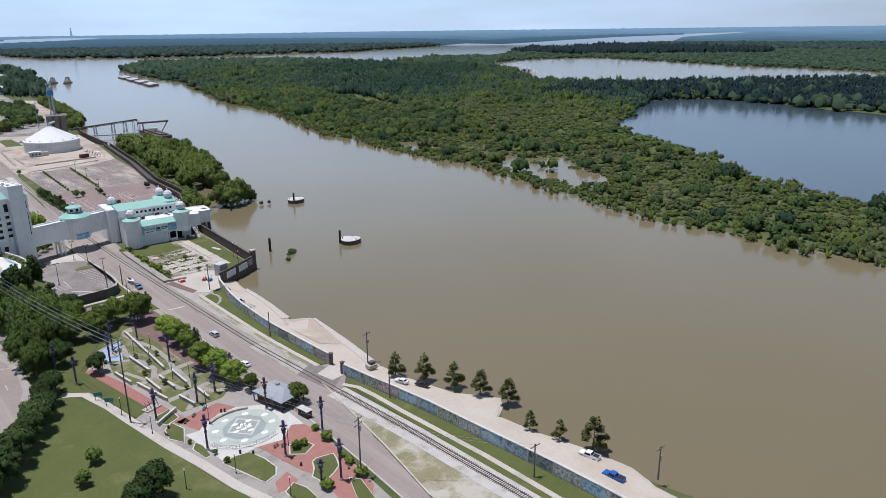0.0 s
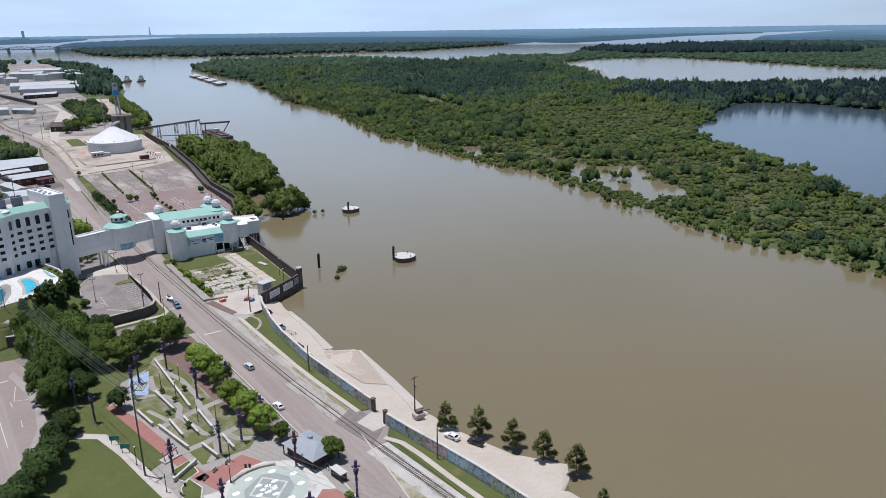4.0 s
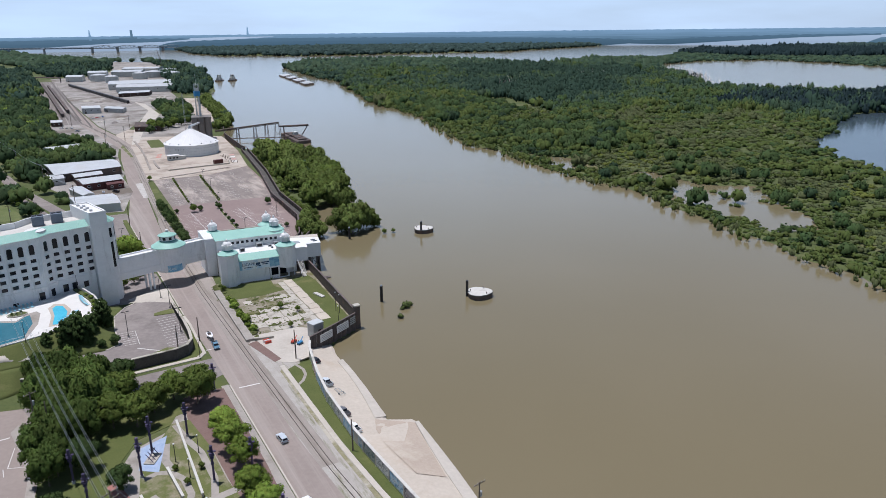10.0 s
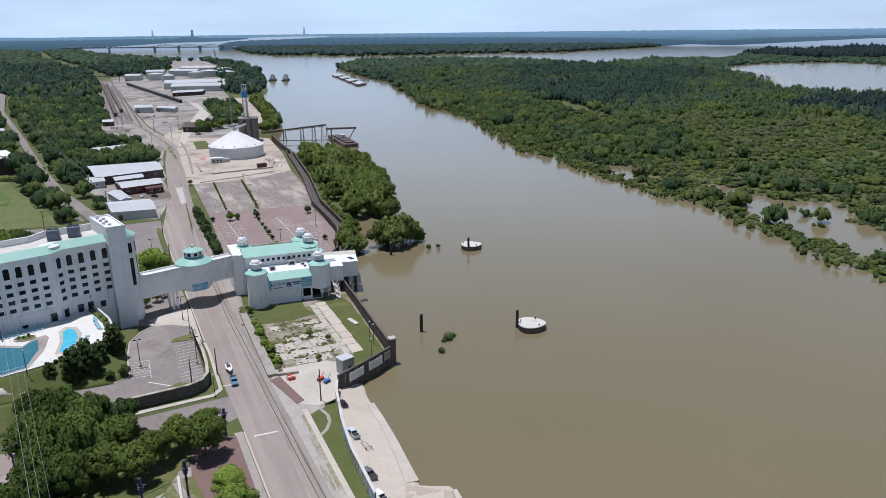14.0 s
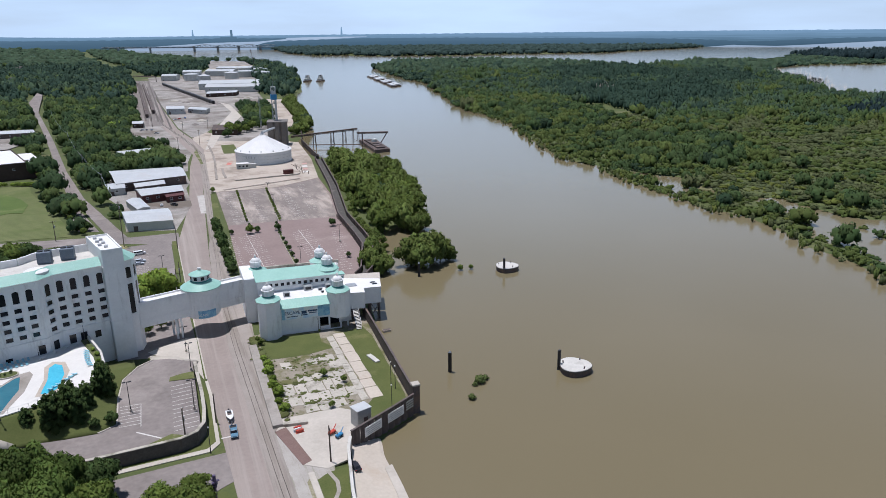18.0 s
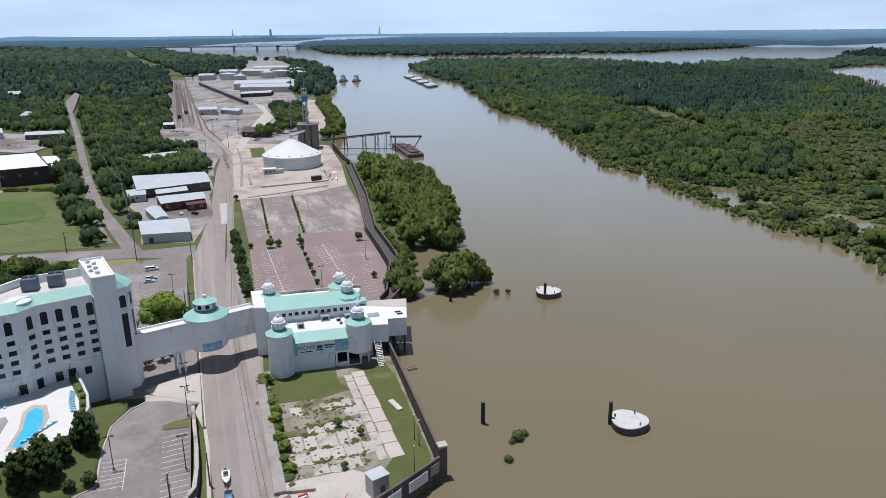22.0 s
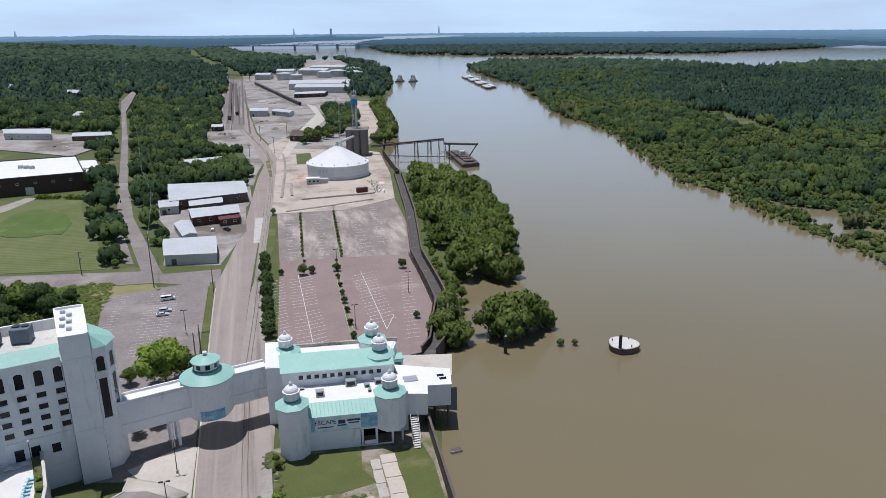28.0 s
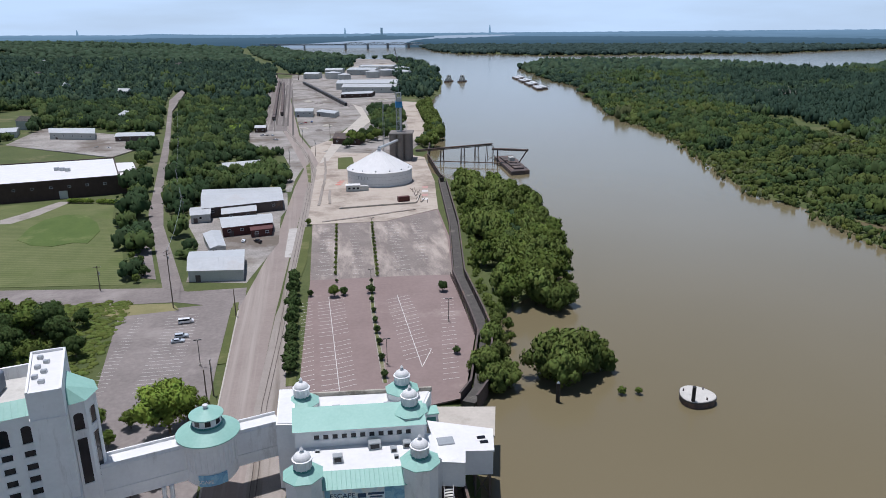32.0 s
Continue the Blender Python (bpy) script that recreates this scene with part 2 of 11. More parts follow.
TRACK_BED = mat("dusty_street_track_bed", (0.25, 0.22, 0.19), (0.34, 0.30, 0.265), 0.2, 0.95, bump=0.4, fine=14, wear=(0.20, 0.17, 0.14), wear_at=0.55, streak=(4.0, 0.15, 1.0))
VERGE_DUST = mat("dusty_trackside_verge", (0.16, 0.15, 0.07), (0.30, 0.27, 0.17), 0.2, 0.95, bump=0.6, fine=16, wear=(0.43, 0.39, 0.32), wear_at=0.51)
RAIL_DUST = mat("pale_trackside_dust", (0.30, 0.275, 0.24), (0.44, 0.41, 0.37), 0.3, 0.95, bump=0.4, fine=14, wear=(0.15, 0.145, 0.065), wear_at=0.57, streak=(2.5, 0.4, 1.0))
YARD_BED = mat("dark_rail_yard_ballast", (0.13, 0.112, 0.10), (0.25, 0.222, 0.20), 0.12, 0.95, bump=0.5, fine=18, wear=(0.33, 0.30, 0.27), wear_at=0.56, streak=(5.0, 0.1, 1.0))
LONG_GRASS = mat("long_dark_grass", (0.060, 0.098, 0.020), (0.105, 0.145, 0.035), 0.12, 0.95, bump=0.9, fine=20, wear=(0.15, 0.17, 0.06), wear_at=0.6)
SCRUB = mat("rough_undergrowth", (0.05, 0.075, 0.022), (0.115, 0.125, 0.043), 0.05, 0.95, bump=0.8, fine=20, wear=(0.19, 0.17, 0.09), wear_at=0.62)
BRICK_RED = mat("red_brick_paving", (0.29, 0.13, 0.105), (0.37, 0.185, 0.15), 0.6, 0.9, bump=0.3, fine=8, random_tint=0.12)
BRICK_DULL = mat("dull_brown_brick_paving", (0.15, 0.095, 0.08), (0.21, 0.14, 0.12), 0.5, 0.9, bump=0.3, fine=8)
STEEL_DARK = mat("dark_sheet_piling", (0.075, 0.06, 0.055), (0.14, 0.11, 0.10), 0.4, 0.8, bump=0.3, wear=(0.20, 0.13, 0.09), wear_at=0.6)
STEEL_GREY = mat("galvanised_steel", (0.34, 0.36, 0.37), (0.46, 0.48, 0.49), 0.6, 0.5, metal=0.6, bump=0.1)
METAL_ROOF = mat("pale_metal_roof", (0.46, 0.47, 0.465), (0.58, 0.59, 0.585), 0.12, 0.45, metal=0.2, bump=0.1, wear=(0.50, 0.48, 0.45), wear_at=0.62)
RAIL_STEEL = mat("rusty_rail", (0.075, 0.06, 0.05), (0.12, 0.10, 0.085), 1.0, 0.7)
TIE_WOOD = mat("old_tie_wood", (0.09, 0.075, 0.06), (0.17, 0.14, 0.115), 1.2, 0.95, random_tint=0.25)
POLE_WOOD = mat("pole_wood", (0.12, 0.095, 0.075), (0.20, 0.165, 0.13), 1.5, 0.9)
BARK = mat("bark", (0.09, 0.07, 0.05), (0.16, 0.13, 0.10), 2.0, 0.95, bump=0.6)
BLACK = mat("black_metal", (0.02, 0.02, 0.022), (0.04, 0.04, 0.042), 1.0, 0.5)
RUBBER = mat("tyre_rubber", (0.018, 0.018, 0.018), (0.03, 0.03, 0.03), 3.0, 0.85)
PURPLE = mat("dark_purple_paint", (0.05, 0.04, 0.085), (0.09, 0.07, 0.13), 0.8, 0.5, random_tint=0.3)
MAROON = mat("maroon_paint", (0.085, 0.030, 0.028), (0.13, 0.048, 0.042), 0.6, 0.6)
BROWN_BRICK = mat("brown_brick", (0.050, 0.034, 0.030), (0.085, 0.058, 0.048), 0.5, 0.9, bump=0.3, fine=10)
BLUE_PAINT = mat("blue_paint", (0.04, 0.20, 0.42), (0.07, 0.28, 0.52), 0.5, 0.5)
RED_PAINT = mat("red_paint", (0.50, 0.06, 0.04), (0.60, 0.10, 0.06), 1.0, 0.5)
WHITE_LINE = mat("faded_white_line", (0.50, 0.48, 0.45), (0.68, 0.66, 0.62), 1.0, 0.85)
POOL_WATER = mat("pool_water", (0.05, 0.38, 0.55), (0.10, 0.52, 0.68), 0.4, 0.08, bump=0.1, spec=0.5)
POOL_DARK = mat("deep_pool_water", (0.03, 0.13, 0.18), (0.05, 0.18, 0.23), 0.3, 0.08, bump=0.1, spec=0.5)

POOL_DECK = mat("bright_pool_deck", (0.58, 0.56, 0.52), (0.68, 0.66, 0.62), 0.3, 0.85, bump=0.15)


# ---- mesh helpers ----
def link(name, verts, faces, material, parent=None, label="", smooth=False):
    me = bpy.data.meshes.new(name)
    me.from_pydata([tuple(v) for v in verts], [], [tuple(f) for f in faces])
    me.materials.append(material)
    if smooth:
        me.shade_smooth()
    me.update()
    ob = new(name, me)
    if parent:
        ob.parent = parent
    if label:
        tagged(ob, label)
    return ob


def part(name, bm, material, parent=None, label="", smooth=False):
    """Links a bmesh as one mesh object under a thing or a part."""
    me = bpy.data.meshes.new(name)
    bm.to_mesh(me)
    bm.free()
    me.materials.append(material)
    if smooth:
        me.shade_smooth()
    ob = new(name, me)
    if parent:
        ob.parent = parent
    if label:
        tagged(ob, label)
    return ob


def thing(name, m, label, category, group="", kind=""):
    ob = new(name)
    ob.matrix_world = m
    return tagged(ob, label, category, group, kind)


def box(bm, cx, cy, cz, sx, sy, sz, m=None, bevel=0.0):
    """A box by its middle and sizes, bevelled where asked."""
    r = bmesh.ops.create_cube(bm, size=1.0, matrix=(m or Matrix()) @ Matrix.Translation((cx, cy, cz)) @ Matrix.Diagonal((sx, sy, sz, 1)))
    if bevel:
        es = list({e for v in r["verts"] for e in v.link_edges})
        bmesh.ops.bevel(bm, geom=es, offset=bevel, segments=1, affect="EDGES")
    return bm


def tube(bm, x, y, z0, z1, r0, r1=None, n=10, m=None):
    r1 = r0 if r1 is None else r1
    bmesh.ops.create_cone(bm, cap_ends=True, segments=n, radius1=r0, radius2=max(r1, 0.001), depth=z1 - z0, matrix=(m or Matrix()) @ Matrix.Translation((x, y, (z0 + z1) / 2)))
    return bm


def rod(bm, a, b, r, n=6):
    a, b = Vector(a), Vector(b)
    d = b - a
    q = d.to_track_quat("Z", "Y").to_matrix().to_4x4()
    bmesh.ops.create_cone(bm, cap_ends=True, segments=n, radius1=r, radius2=r, depth=d.length, matrix=Matrix.Translation((a + b) / 2) @ q)
    return bm


def prism(name, poly, z0, z1, material, parent=None, label="", open_bottom=False):
    """An upright solid over a ground plan; z1 may be one height or one for each corner."""
    n = len(poly)
    area = sum(poly[i][0] * poly[(i + 1) % n][1] - poly[(i + 1) % n][0] * poly[i][1] for i in range(n))
    tops = list(z1) if hasattr(z1, "__len__") else [z1] * n
    if area < 0:
        poly, tops = poly[::-1], tops[::-1]
    v = [(x, y, z0) for x, y in poly] + [(x, y, t) for (x, y), t in zip(poly, tops)]
    f = [tuple(range(n, 2 * n))] + [(i, (i + 1) % n, n + (i + 1) % n, n + i) for i in range(n)]
    if not open_bottom:
        f.append(tuple(range(n - 1, -1, -1)))
    return link(name, v, f, material, parent, label)


def ring(cx, cy, rx, ry=None, n=32, a0=0.0, a1=360.0):
    ry = ry or rx
    k = n if a1 - a0 >= 360 else n + 1
    return [(cx + rx * math.cos(radians(a0 + (a1 - a0) * i / n)), cy + ry * math.sin(radians(a0 + (a1 - a0) * i / n))) for i in range(k)]


def lathe(profile, n=24, m=None):
    """A bmesh turned round z from (radius, height) pairs."""
    bm = bmesh.new()
    rows = []
    for r, z in profile:
        rows.append([bm.verts.new((r * math.cos(2 * math.pi * i / n), r * math.sin(2 * math.pi * i / n), z)) for i in range(n)])
    for a, b in zip(rows, rows[1:]):
        for i in range(n):
            bm.faces.new((a[i], a[(i + 1) % n], b[(i + 1) % n], b[i]))
    bm.faces.new(rows[-1])
    bm.faces.new(rows[0][::-1])
    if m:
        bmesh.ops.transform(bm, matrix=m, verts=bm.verts)
    return bm


def strip(name, left, right, z0, z1, material, parent=None, label=""):
    """A band between two lines of equal count, with thickness."""
    return prism(name, list(left) + list(right)[::-1], z0, z1, material, parent, label)


def offset_line(pts, d):
    """The line moved sideways by d (to its right when d > 0)."""
    out = []
    for i, p in enumerate(pts):
        a, b = pts[max(i - 1, 0)], pts[min(i + 1, len(pts) - 1)]
        dx, dy = b[0] - a[0], b[1] - a[1]
        k = math.hypot(dx, dy) or 1
        out.append((p[0] + dy / k * d, p[1] - dx / k * d))
    return out


def resample(pts, step):
    out, acc = [pts[0]], 0.0
    for a, b in zip(pts, pts[1:]):
        d = math.hypot(b[0] - a[0], b[1] - a[1])
        s = step - acc
        while s <= d:
            out.append((a[0] + (b[0] - a[0]) * s / d, a[1] + (b[1] - a[1]) * s / d))
            s += step
        acc = d - (s - step)
    return out


def structure(ob, label="", category="", group=""):
    return tagged(ob, label, category, group, "structure")


def mown_stripes(m, width, turn, strength=0.16):
    """Lays light and dark mowing stripes of a given width over a grass colour."""
    nt = m.node_tree
    p = nt.nodes["Principled BSDF"]
    src = p.inputs["Base Color"].links[0].from_socket
    geo = nt.nodes.new("ShaderNodeNewGeometry")
    turned = nt.nodes.new("ShaderNodeMapping")
    turned.inputs["Rotation"].default_value = (0, 0, radians(turn))
    wave = nt.nodes.new("ShaderNodeTexWave")
    wave.inputs["Scale"].default_value = 0.314 / width / SIZE
    wave.inputs["Distortion"].default_value, wave.inputs["Detail"].default_value, wave.inputs["Detail Scale"].default_value = 1.2, 2, 0.6
    nt.links.new(geo.outputs["Position"], turned.inputs["Vector"])
    nt.links.new(turned.outputs[0], wave.inputs["Vector"])
    r = nt.nodes.new("ShaderNodeMapRange")
    r.inputs["To Min"].default_value, r.inputs["To Max"].default_value = 1 - strength, 1 + strength
    nt.links.new(wave.outputs["Fac"], r.inputs["Value"])
    hsv = nt.nodes.new("ShaderNodeHueSaturation")
    nt.links.new(r.outputs[0], hsv.inputs["Value"])
    nt.links.new(src, hsv.inputs["Color"])
    nt.links.new(hsv.outputs[0], p.inputs["Base Color"])
    return m


GRASS_MOWN = mown_stripes(mat("striped_mown_grass", (0.088, 0.112, 0.034), (0.155, 0.165, 0.066), 0.07, 0.95, bump=0.8, fine=22, spread=0.28, wear=(0.085, 0.115, 0.028), wear_at=0.57), 2.2, 98, 0.12)


def slope(name, low, high, n, material, label, category):
    """A sloping sheet between two lines of (x, y, z) with equal counts."""
    m = len(low)
    v, f = [], []
    for k in range(n + 1):
        s = k / n
        s = s * s * (3 - 2 * s) * 0.4 + s * 0.6
        for a, b in zip(low, high):
            v.append((a[0] + (b[0] - a[0]) * k / n, a[1] + (b[1] - a[1]) * k / n, a[2] + (b[2] - a[2]) * s))
    for k in range(n):
        for i in range(m - 1):
            j = k * m + i
            f.append((j, j + 1, j + m + 1, j + m))
    ob = link(name, v, f, material, smooth=True)
    mod = ob.modifiers.new("thick", "SOLIDIFY")
    mod.thickness, mod.offset = 0.3, -1
    return structure(ob, label, category)


# ---- the land, the water and the distance ----
MAINLAND = [(300, -1500), (90, -400), (40, -190), (21, -140), (19, -124), (17, -114), (18, -108), (16.5, -98), (13.5, -86), (12.5, -77), (19, -71), (12, -61), (8, -45), (7.5, -34), (9.5, -19),
            (11.5, 4), (6, 7), (7.5, 25), (7, 45), (10.5, 53.0), (20.2, 58.2), (21.4, 70), (24, 100), (29, 119), (33, 145), (39, 165), (45, 178), (53, 198), (62, 213), (73, 222), (82, 240), (92, 275), (100, 330), (97, 378), (84, 412),
            (74, 440), (72, 480), (92, 540), (114, 600), (138, 862), (176, 975), (218, 1164), (270, 1474), (285, 1700), (281, 1900), (254, 2206), (135, 2290), (111, 2470), (50, 2600), (-14, 2803), (-84, 3209), (-134, 4094), (-300, 5200), (-5200, 5200), (-5200, -1500)]
ISLAND = [(420, -900), (230, -260), (190, -102), (184, -52), (187, -6), (196, 47), (208, 104), (222, 165), (218, 221), (229, 304), (231, 347), (263, 476), (283, 520), (300, 672), (315, 740), (358, 880),
          (408, 1080), (418, 1275), (470, 1590), (505, 1660), (600, 1850), (760, 1895), (930, 1810), (1030, 1560), (1000, 1365), (1090, 1335), (1330, 1465), (1640, 1460), (1900, 1690), (2080, 1600), (2600, 1790), (3400, 1900), (5200, 2300), (5200, -900)]
LAKE_NEAR = [(665, 302), (578, 262), (465, 205), (430, 160), (384, 100), (345, 40), (312, -5), (300, -70), (340, -170), (520, -200), (760, -130), (700, 58), (716, 156), (742, 268)]
LAKE_FAR = [(1236, 1150), (1131, 1008), (974, 800), (840, 660), (800, 590), (830, 470), (1000, 330), (1300, 130), (1700, -160), (2100, -200), (1420, 260), (1469, 422), (1493, 614), (1563, 797), (1670, 1137), (1477, 1209)]
POND = [(223, 64), (228, 80), (230, 100), (231, 122), (236, 138), (252, 150), (258, 172), (263, 194), (275, 188), (271, 166), (274, 143), (291, 131), (279, 112), (272, 98), (256, 74), (243, 59)]
POND_SMALL = [(223, 220), (238, 232), (243, 262), (247, 282), (262, 258), (247, 232), (256, 218)]
FAR_SHORE = [(575, 3700), (560, 3400), (528, 2950), (555, 2630), (665, 2560), (750, 2411), (960, 2330), (1180, 2340), (1384, 2310), (1600, 2270), (1750, 2367), (2150, 2540), (2900, 2950), (5200, 4200), (5200, 5200), (800, 5200)]


def inside_depth(px, py, poly):
    """How far each place lies inside the outline (negative outside)."""
    d2 = np.full(px.shape, 1e12)
    inner = np.zeros(px.shape, bool)
    n = len(poly)
    for i in range(n):
        (ax, ay), (bx, by) = poly[i], poly[(i + 1) % n]
        ex, ey = bx - ax, by - ay
        t = np.clip(((px - ax) * ex + (py - ay) * ey) / (ex * ex + ey * ey), 0, 1)
        d2 = np.minimum(d2, (px - ax - t * ex) ** 2 + (py - ay - t * ey) ** 2)
        cross = (ay > py) != (by > py)
        with np.errstate(divide="ignore", invalid="ignore"):
            xi = ax + (py - ay) * ex / (ey if ey else 1e-9)
        inner ^= cross & (px < xi)
    d = np.sqrt(d2)
    return np.where(inner, d, -d)


def soft(x):
    x = np.clip(x, 0, 1)
    return x * x * (3 - 2 * x)


def waver(x, y, s):
    return np.sin(x / s + 1.3 * np.sin(y / s * 0.7)) * np.cos(y / s * 1.1 + 0.8 * np.sin(x / s * 1.3))


def height(x, y):
    x, y = np.asarray(x, float), np.asarray(y, float)
    wob = 3.0 * waver(x, y, 17.0) * np.clip(np.maximum(np.abs(y - 100) - 300, 0) / 200, 0, 1)
    main = inside_depth(x, y, MAINLAND) + wob
    za = np.clip(-2.05 + 0.17 * main, -7, -0.08)
    rise = soft((-x - 150 - 0.02 * y) / 500) * soft((y + 100) / 500)
    za = np.where(main > 12, za + rise * (13 + 8 * waver(x, y, 260.0)) + soft((y - 1500) / 900) * soft((-x - 500) / 600) * 22, za)
    isl = inside_depth(x, y, ISLAND) + 4.5 * waver(x, y, 13.0) + 2.0 * waver(y, x, 5.0)
    isl = np.minimum(isl, -inside_depth(x, y, LAKE_NEAR) + 5 * waver(x, y, 21.0))
    isl = np.minimum(isl, -inside_depth(x, y, LAKE_FAR))
    isl = np.minimum(isl, 5 - inside_depth(x, y, POND) + 2.2 * waver(x, y, 5.0))
    isl = np.minimum(isl, 5 - inside_depth(x, y, POND_SMALL) + 1.5 * waver(x, y, 4.0))
    isl = np.minimum(isl, np.hypot((x - 585) / 1.2, (y - 812) / 1.6) - 22 + 5 * waver(x, y, 9.0))
    isl = np.minimum(isl, np.hypot((x - 835) / 1.4, (y - 890) / 1.2) - 18 + 5 * waver(x, y, 9.0))
    for ax, ay, ar in ((258, 119, 5.5), (247, 106, 3.5), (243, 130, 4.5), (266, 100, 4.5), (264, 158, 3.0), (254, 84, 2.5), (240, 95, 2.5), (252, 110, 3.0), (263, 131, 3.0), (237, 119, 2.0), (269, 117, 2.5), (250, 141, 2.5), (245, 75, 2.0), (268, 149, 2.0), (231, 86, 2.0), (235, 226, 1.5), (250, 250, 1.5)):
        isl = np.maximum(isl, ar + 4.4 - np.hypot(x - ax, (y - ay) * 0.6))
    zi = np.clip(-2.75 + 0.1 * isl, -7, -1.2)
    zf = np.clip(-2.05 + 0.1 * inside_depth(x, y, FAR_SHORE), -7, 2.0)
    return np.maximum(np.maximum(za, zi), zf)


def spaced(lo, hi, a, b, step, grow):
    v = list(np.arange(a, b + 0.01, step))
    s, p = step, a
    while p > lo:
        s *= grow
        p -= s
        v.insert(0, p)
    s, p = step, b
    while p < hi:
        s *= grow
        p += s
        v.append(p)
    return np.array(v)


def build_ground():
    gx, gy = spaced(-4900, 4900, -100, 300, 4.0, 1.06), spaced(-1300, 4900, -190, 330, 4.0, 1.05)
    mx, my = np.meshgrid(gx, gy)
    mz = height(mx, my)
    nx, ny = len(gx), len(gy)
    co = np.stack([mx, my, mz], -1).reshape(-1, 3)
    i = np.arange(nx * ny).reshape(ny, nx)
    quads = np.stack([i[:-1, :-1], i[:-1, 1:], i[1:, 1:], i[1:, :-1]], -1).reshape(-1, 4)
    me = bpy.data.meshes.new("ground")
    me.vertices.add(len(co))
    me.vertices.foreach_set("co", co.ravel())
    me.loops.add(quads.size)
    me.loops.foreach_set("vertex_index", quads.ravel().astype(np.int32))
    me.polygons.add(len(quads))
    me.polygons.foreach_set("loop_start", np.arange(0, quads.size, 4, dtype=np.int32))
    me.update(calc_edges=True)
    me.shade_smooth()
    me.materials.append(SCRUB)
    structure(new("ground", me), "green scrubby river-bottom ground with low wooded hills", "ground")


build_ground()


def water_material(name, deep, pale):
    m = bpy.data.materials.new(name)
    m.use_nodes = True
    nt = m.node_tree
    p = nt.nodes["Principled BSDF"]
    p.inputs["Roughness"].default_value = 0.13
    p.inputs["IOR"].default_value = 1.33
    geo = nt.nodes.new("ShaderNodeNewGeometry")
    big = nt.nodes.new("ShaderNodeTexNoise")
    big.inputs["Scale"].default_value, big.inputs["Detail"].default_value = 0.008, 5
    nt.links.new(geo.outputs["Position"], big.inputs["Vector"])
    mix = nt.nodes.new("ShaderNodeMix")
    mix.data_type = "RGBA"
    mix.inputs["A"].default_value, mix.inputs["B"].default_value = (*deep, 1), (*pale, 1)
    nt.links.new(big.outputs[0], mix.inputs["Factor"])
    nt.links.new(mix.outputs["Result"], p.inputs["Base Color"])
    hs = []
    for s, k in ((0.35, 0.5), (1.6, 1.0)):
        n = nt.nodes.new("ShaderNodeTexNoise")
        n.inputs["Scale"].default_value, n.inputs["Detail"].default_value = s, 3
        nt.links.new(geo.outputs["Position"], n.inputs["Vector"])
        hs.append(n)
    add = nt.nodes.new("ShaderNodeMath")
    nt.links.new(hs[0].outputs[0], add.inputs[0])
    nt.links.new(hs[1].outputs[0], add.inputs[1])
    b = nt.nodes.new("ShaderNodeBump")
    b.inputs["Strength"].default_value, b.inputs["Distance"].default_value = 0.16, 0.08
    nt.links.new(add.outputs[0], b.inputs["Height"])
    nt.links.new(b.outputs[0], p.inputs["Normal"])
    return m


WATER = water_material("muddy_river_water", (0.155, 0.129, 0.071), (0.186, 0.154, 0.091))
LAKE_WATER = water_material("dark_lake_water", (0.045, 0.068, 0.085), (0.07, 0.095, 0.115))
structure(link("water", [(-600, -1300, -2), (4900, -1300, -2), (4900, 4900, -2), (-600, 4900, -2)], [(0, 1, 2, 3)], WATER), "calm muddy brown river water with faint ripples", "river")
structure(prism("lake", [(680, 325), (578, 290), (452, 225), (372, 110), (330, 40), (298, -5), (286, -75), (330, -180), (520, -215), (790, -140), (730, 58), (742, 156), (770, 280)], -3, -1.985, LAKE_WATER), "calm blue backwater lake", "lake")


# ---- streets, lots and pavements ----
ROAD_L = [(-30, -200), (-26.5, -140), (-24.8, -90), (-23.5, -71), (-21.8, -34), (-22.2, 7), (-22.5, 39), (-24.5, 111), (-25, 161), (-25.5, 224), (-17, 295), (-10, 408), (-5, 459), (-12.5, 540), (-24, 653), (-39, 1096), (-95, 1780)]
ROAD_R = [(-26, -200), (-22, -140), (-20.5, -90), (-16.8, -71), (-11.5, -34), (-14.5, 7), (-15.2, 45), (-16, 103), (-16.5, 158), (-14, 215), (-10, 287), (-3, 406), (4.5, 477), (-1, 545), (-9, 613), (-28, 1092), (-84, 1780)]
structure(strip("road", ROAD_L, ROAD_R, -0.3, 0.0, ASPHALT), "worn greyish-pink asphalt riverfront street", "road")
structure(prism("parking_lot_1", [(-6.8, 145), (-6.2, 170), (-3, 244), (-1.3, 322), (32, 321), (60, 339), (56, 290), (47, 235), (44, 190), (33, 154)], -0.3, 0.03, ASPHALT_RED), "faded reddish asphalt parking lot with painted bays", "parking lot")
structure(prism("parking_lot_4", [(-2.8, 246), (-1.2, 321.6), (32, 320.6), (59, 337), (55, 290), (47.5, 242), (30, 244)], -0.1, 0.034, ASPHALT_OLD), "bleached, patchy upper part of the parking lot", "parking lot")
structure(prism("parking_lot_2", [(-62, 226), (-28, 230), (-27.8, 184), (-27, 140), (-60, 140), (-55, 171)], -0.3, 0.03, ASPHALT_GREY), "grey asphalt parking lot with worn bays", "parking lot")
structure(prism("yard_1", [(-1.3, 322.5), (32, 321.5), (60, 339.5), (70, 406), (77, 487), (66, 500), (8, 524), (4, 477), (-3, 406), (-7, 330)], -0.3, 0.015, DIRT), "pale dusty gravel yard round the tank", "yard")
structure(prism("yard_2", [(8, 524), (66, 500), (88, 560), (110, 690), (60, 700), (24, 560)], -0.3, 0.018, GRAVEL), "pale gravel yard behind the silos", "yard")
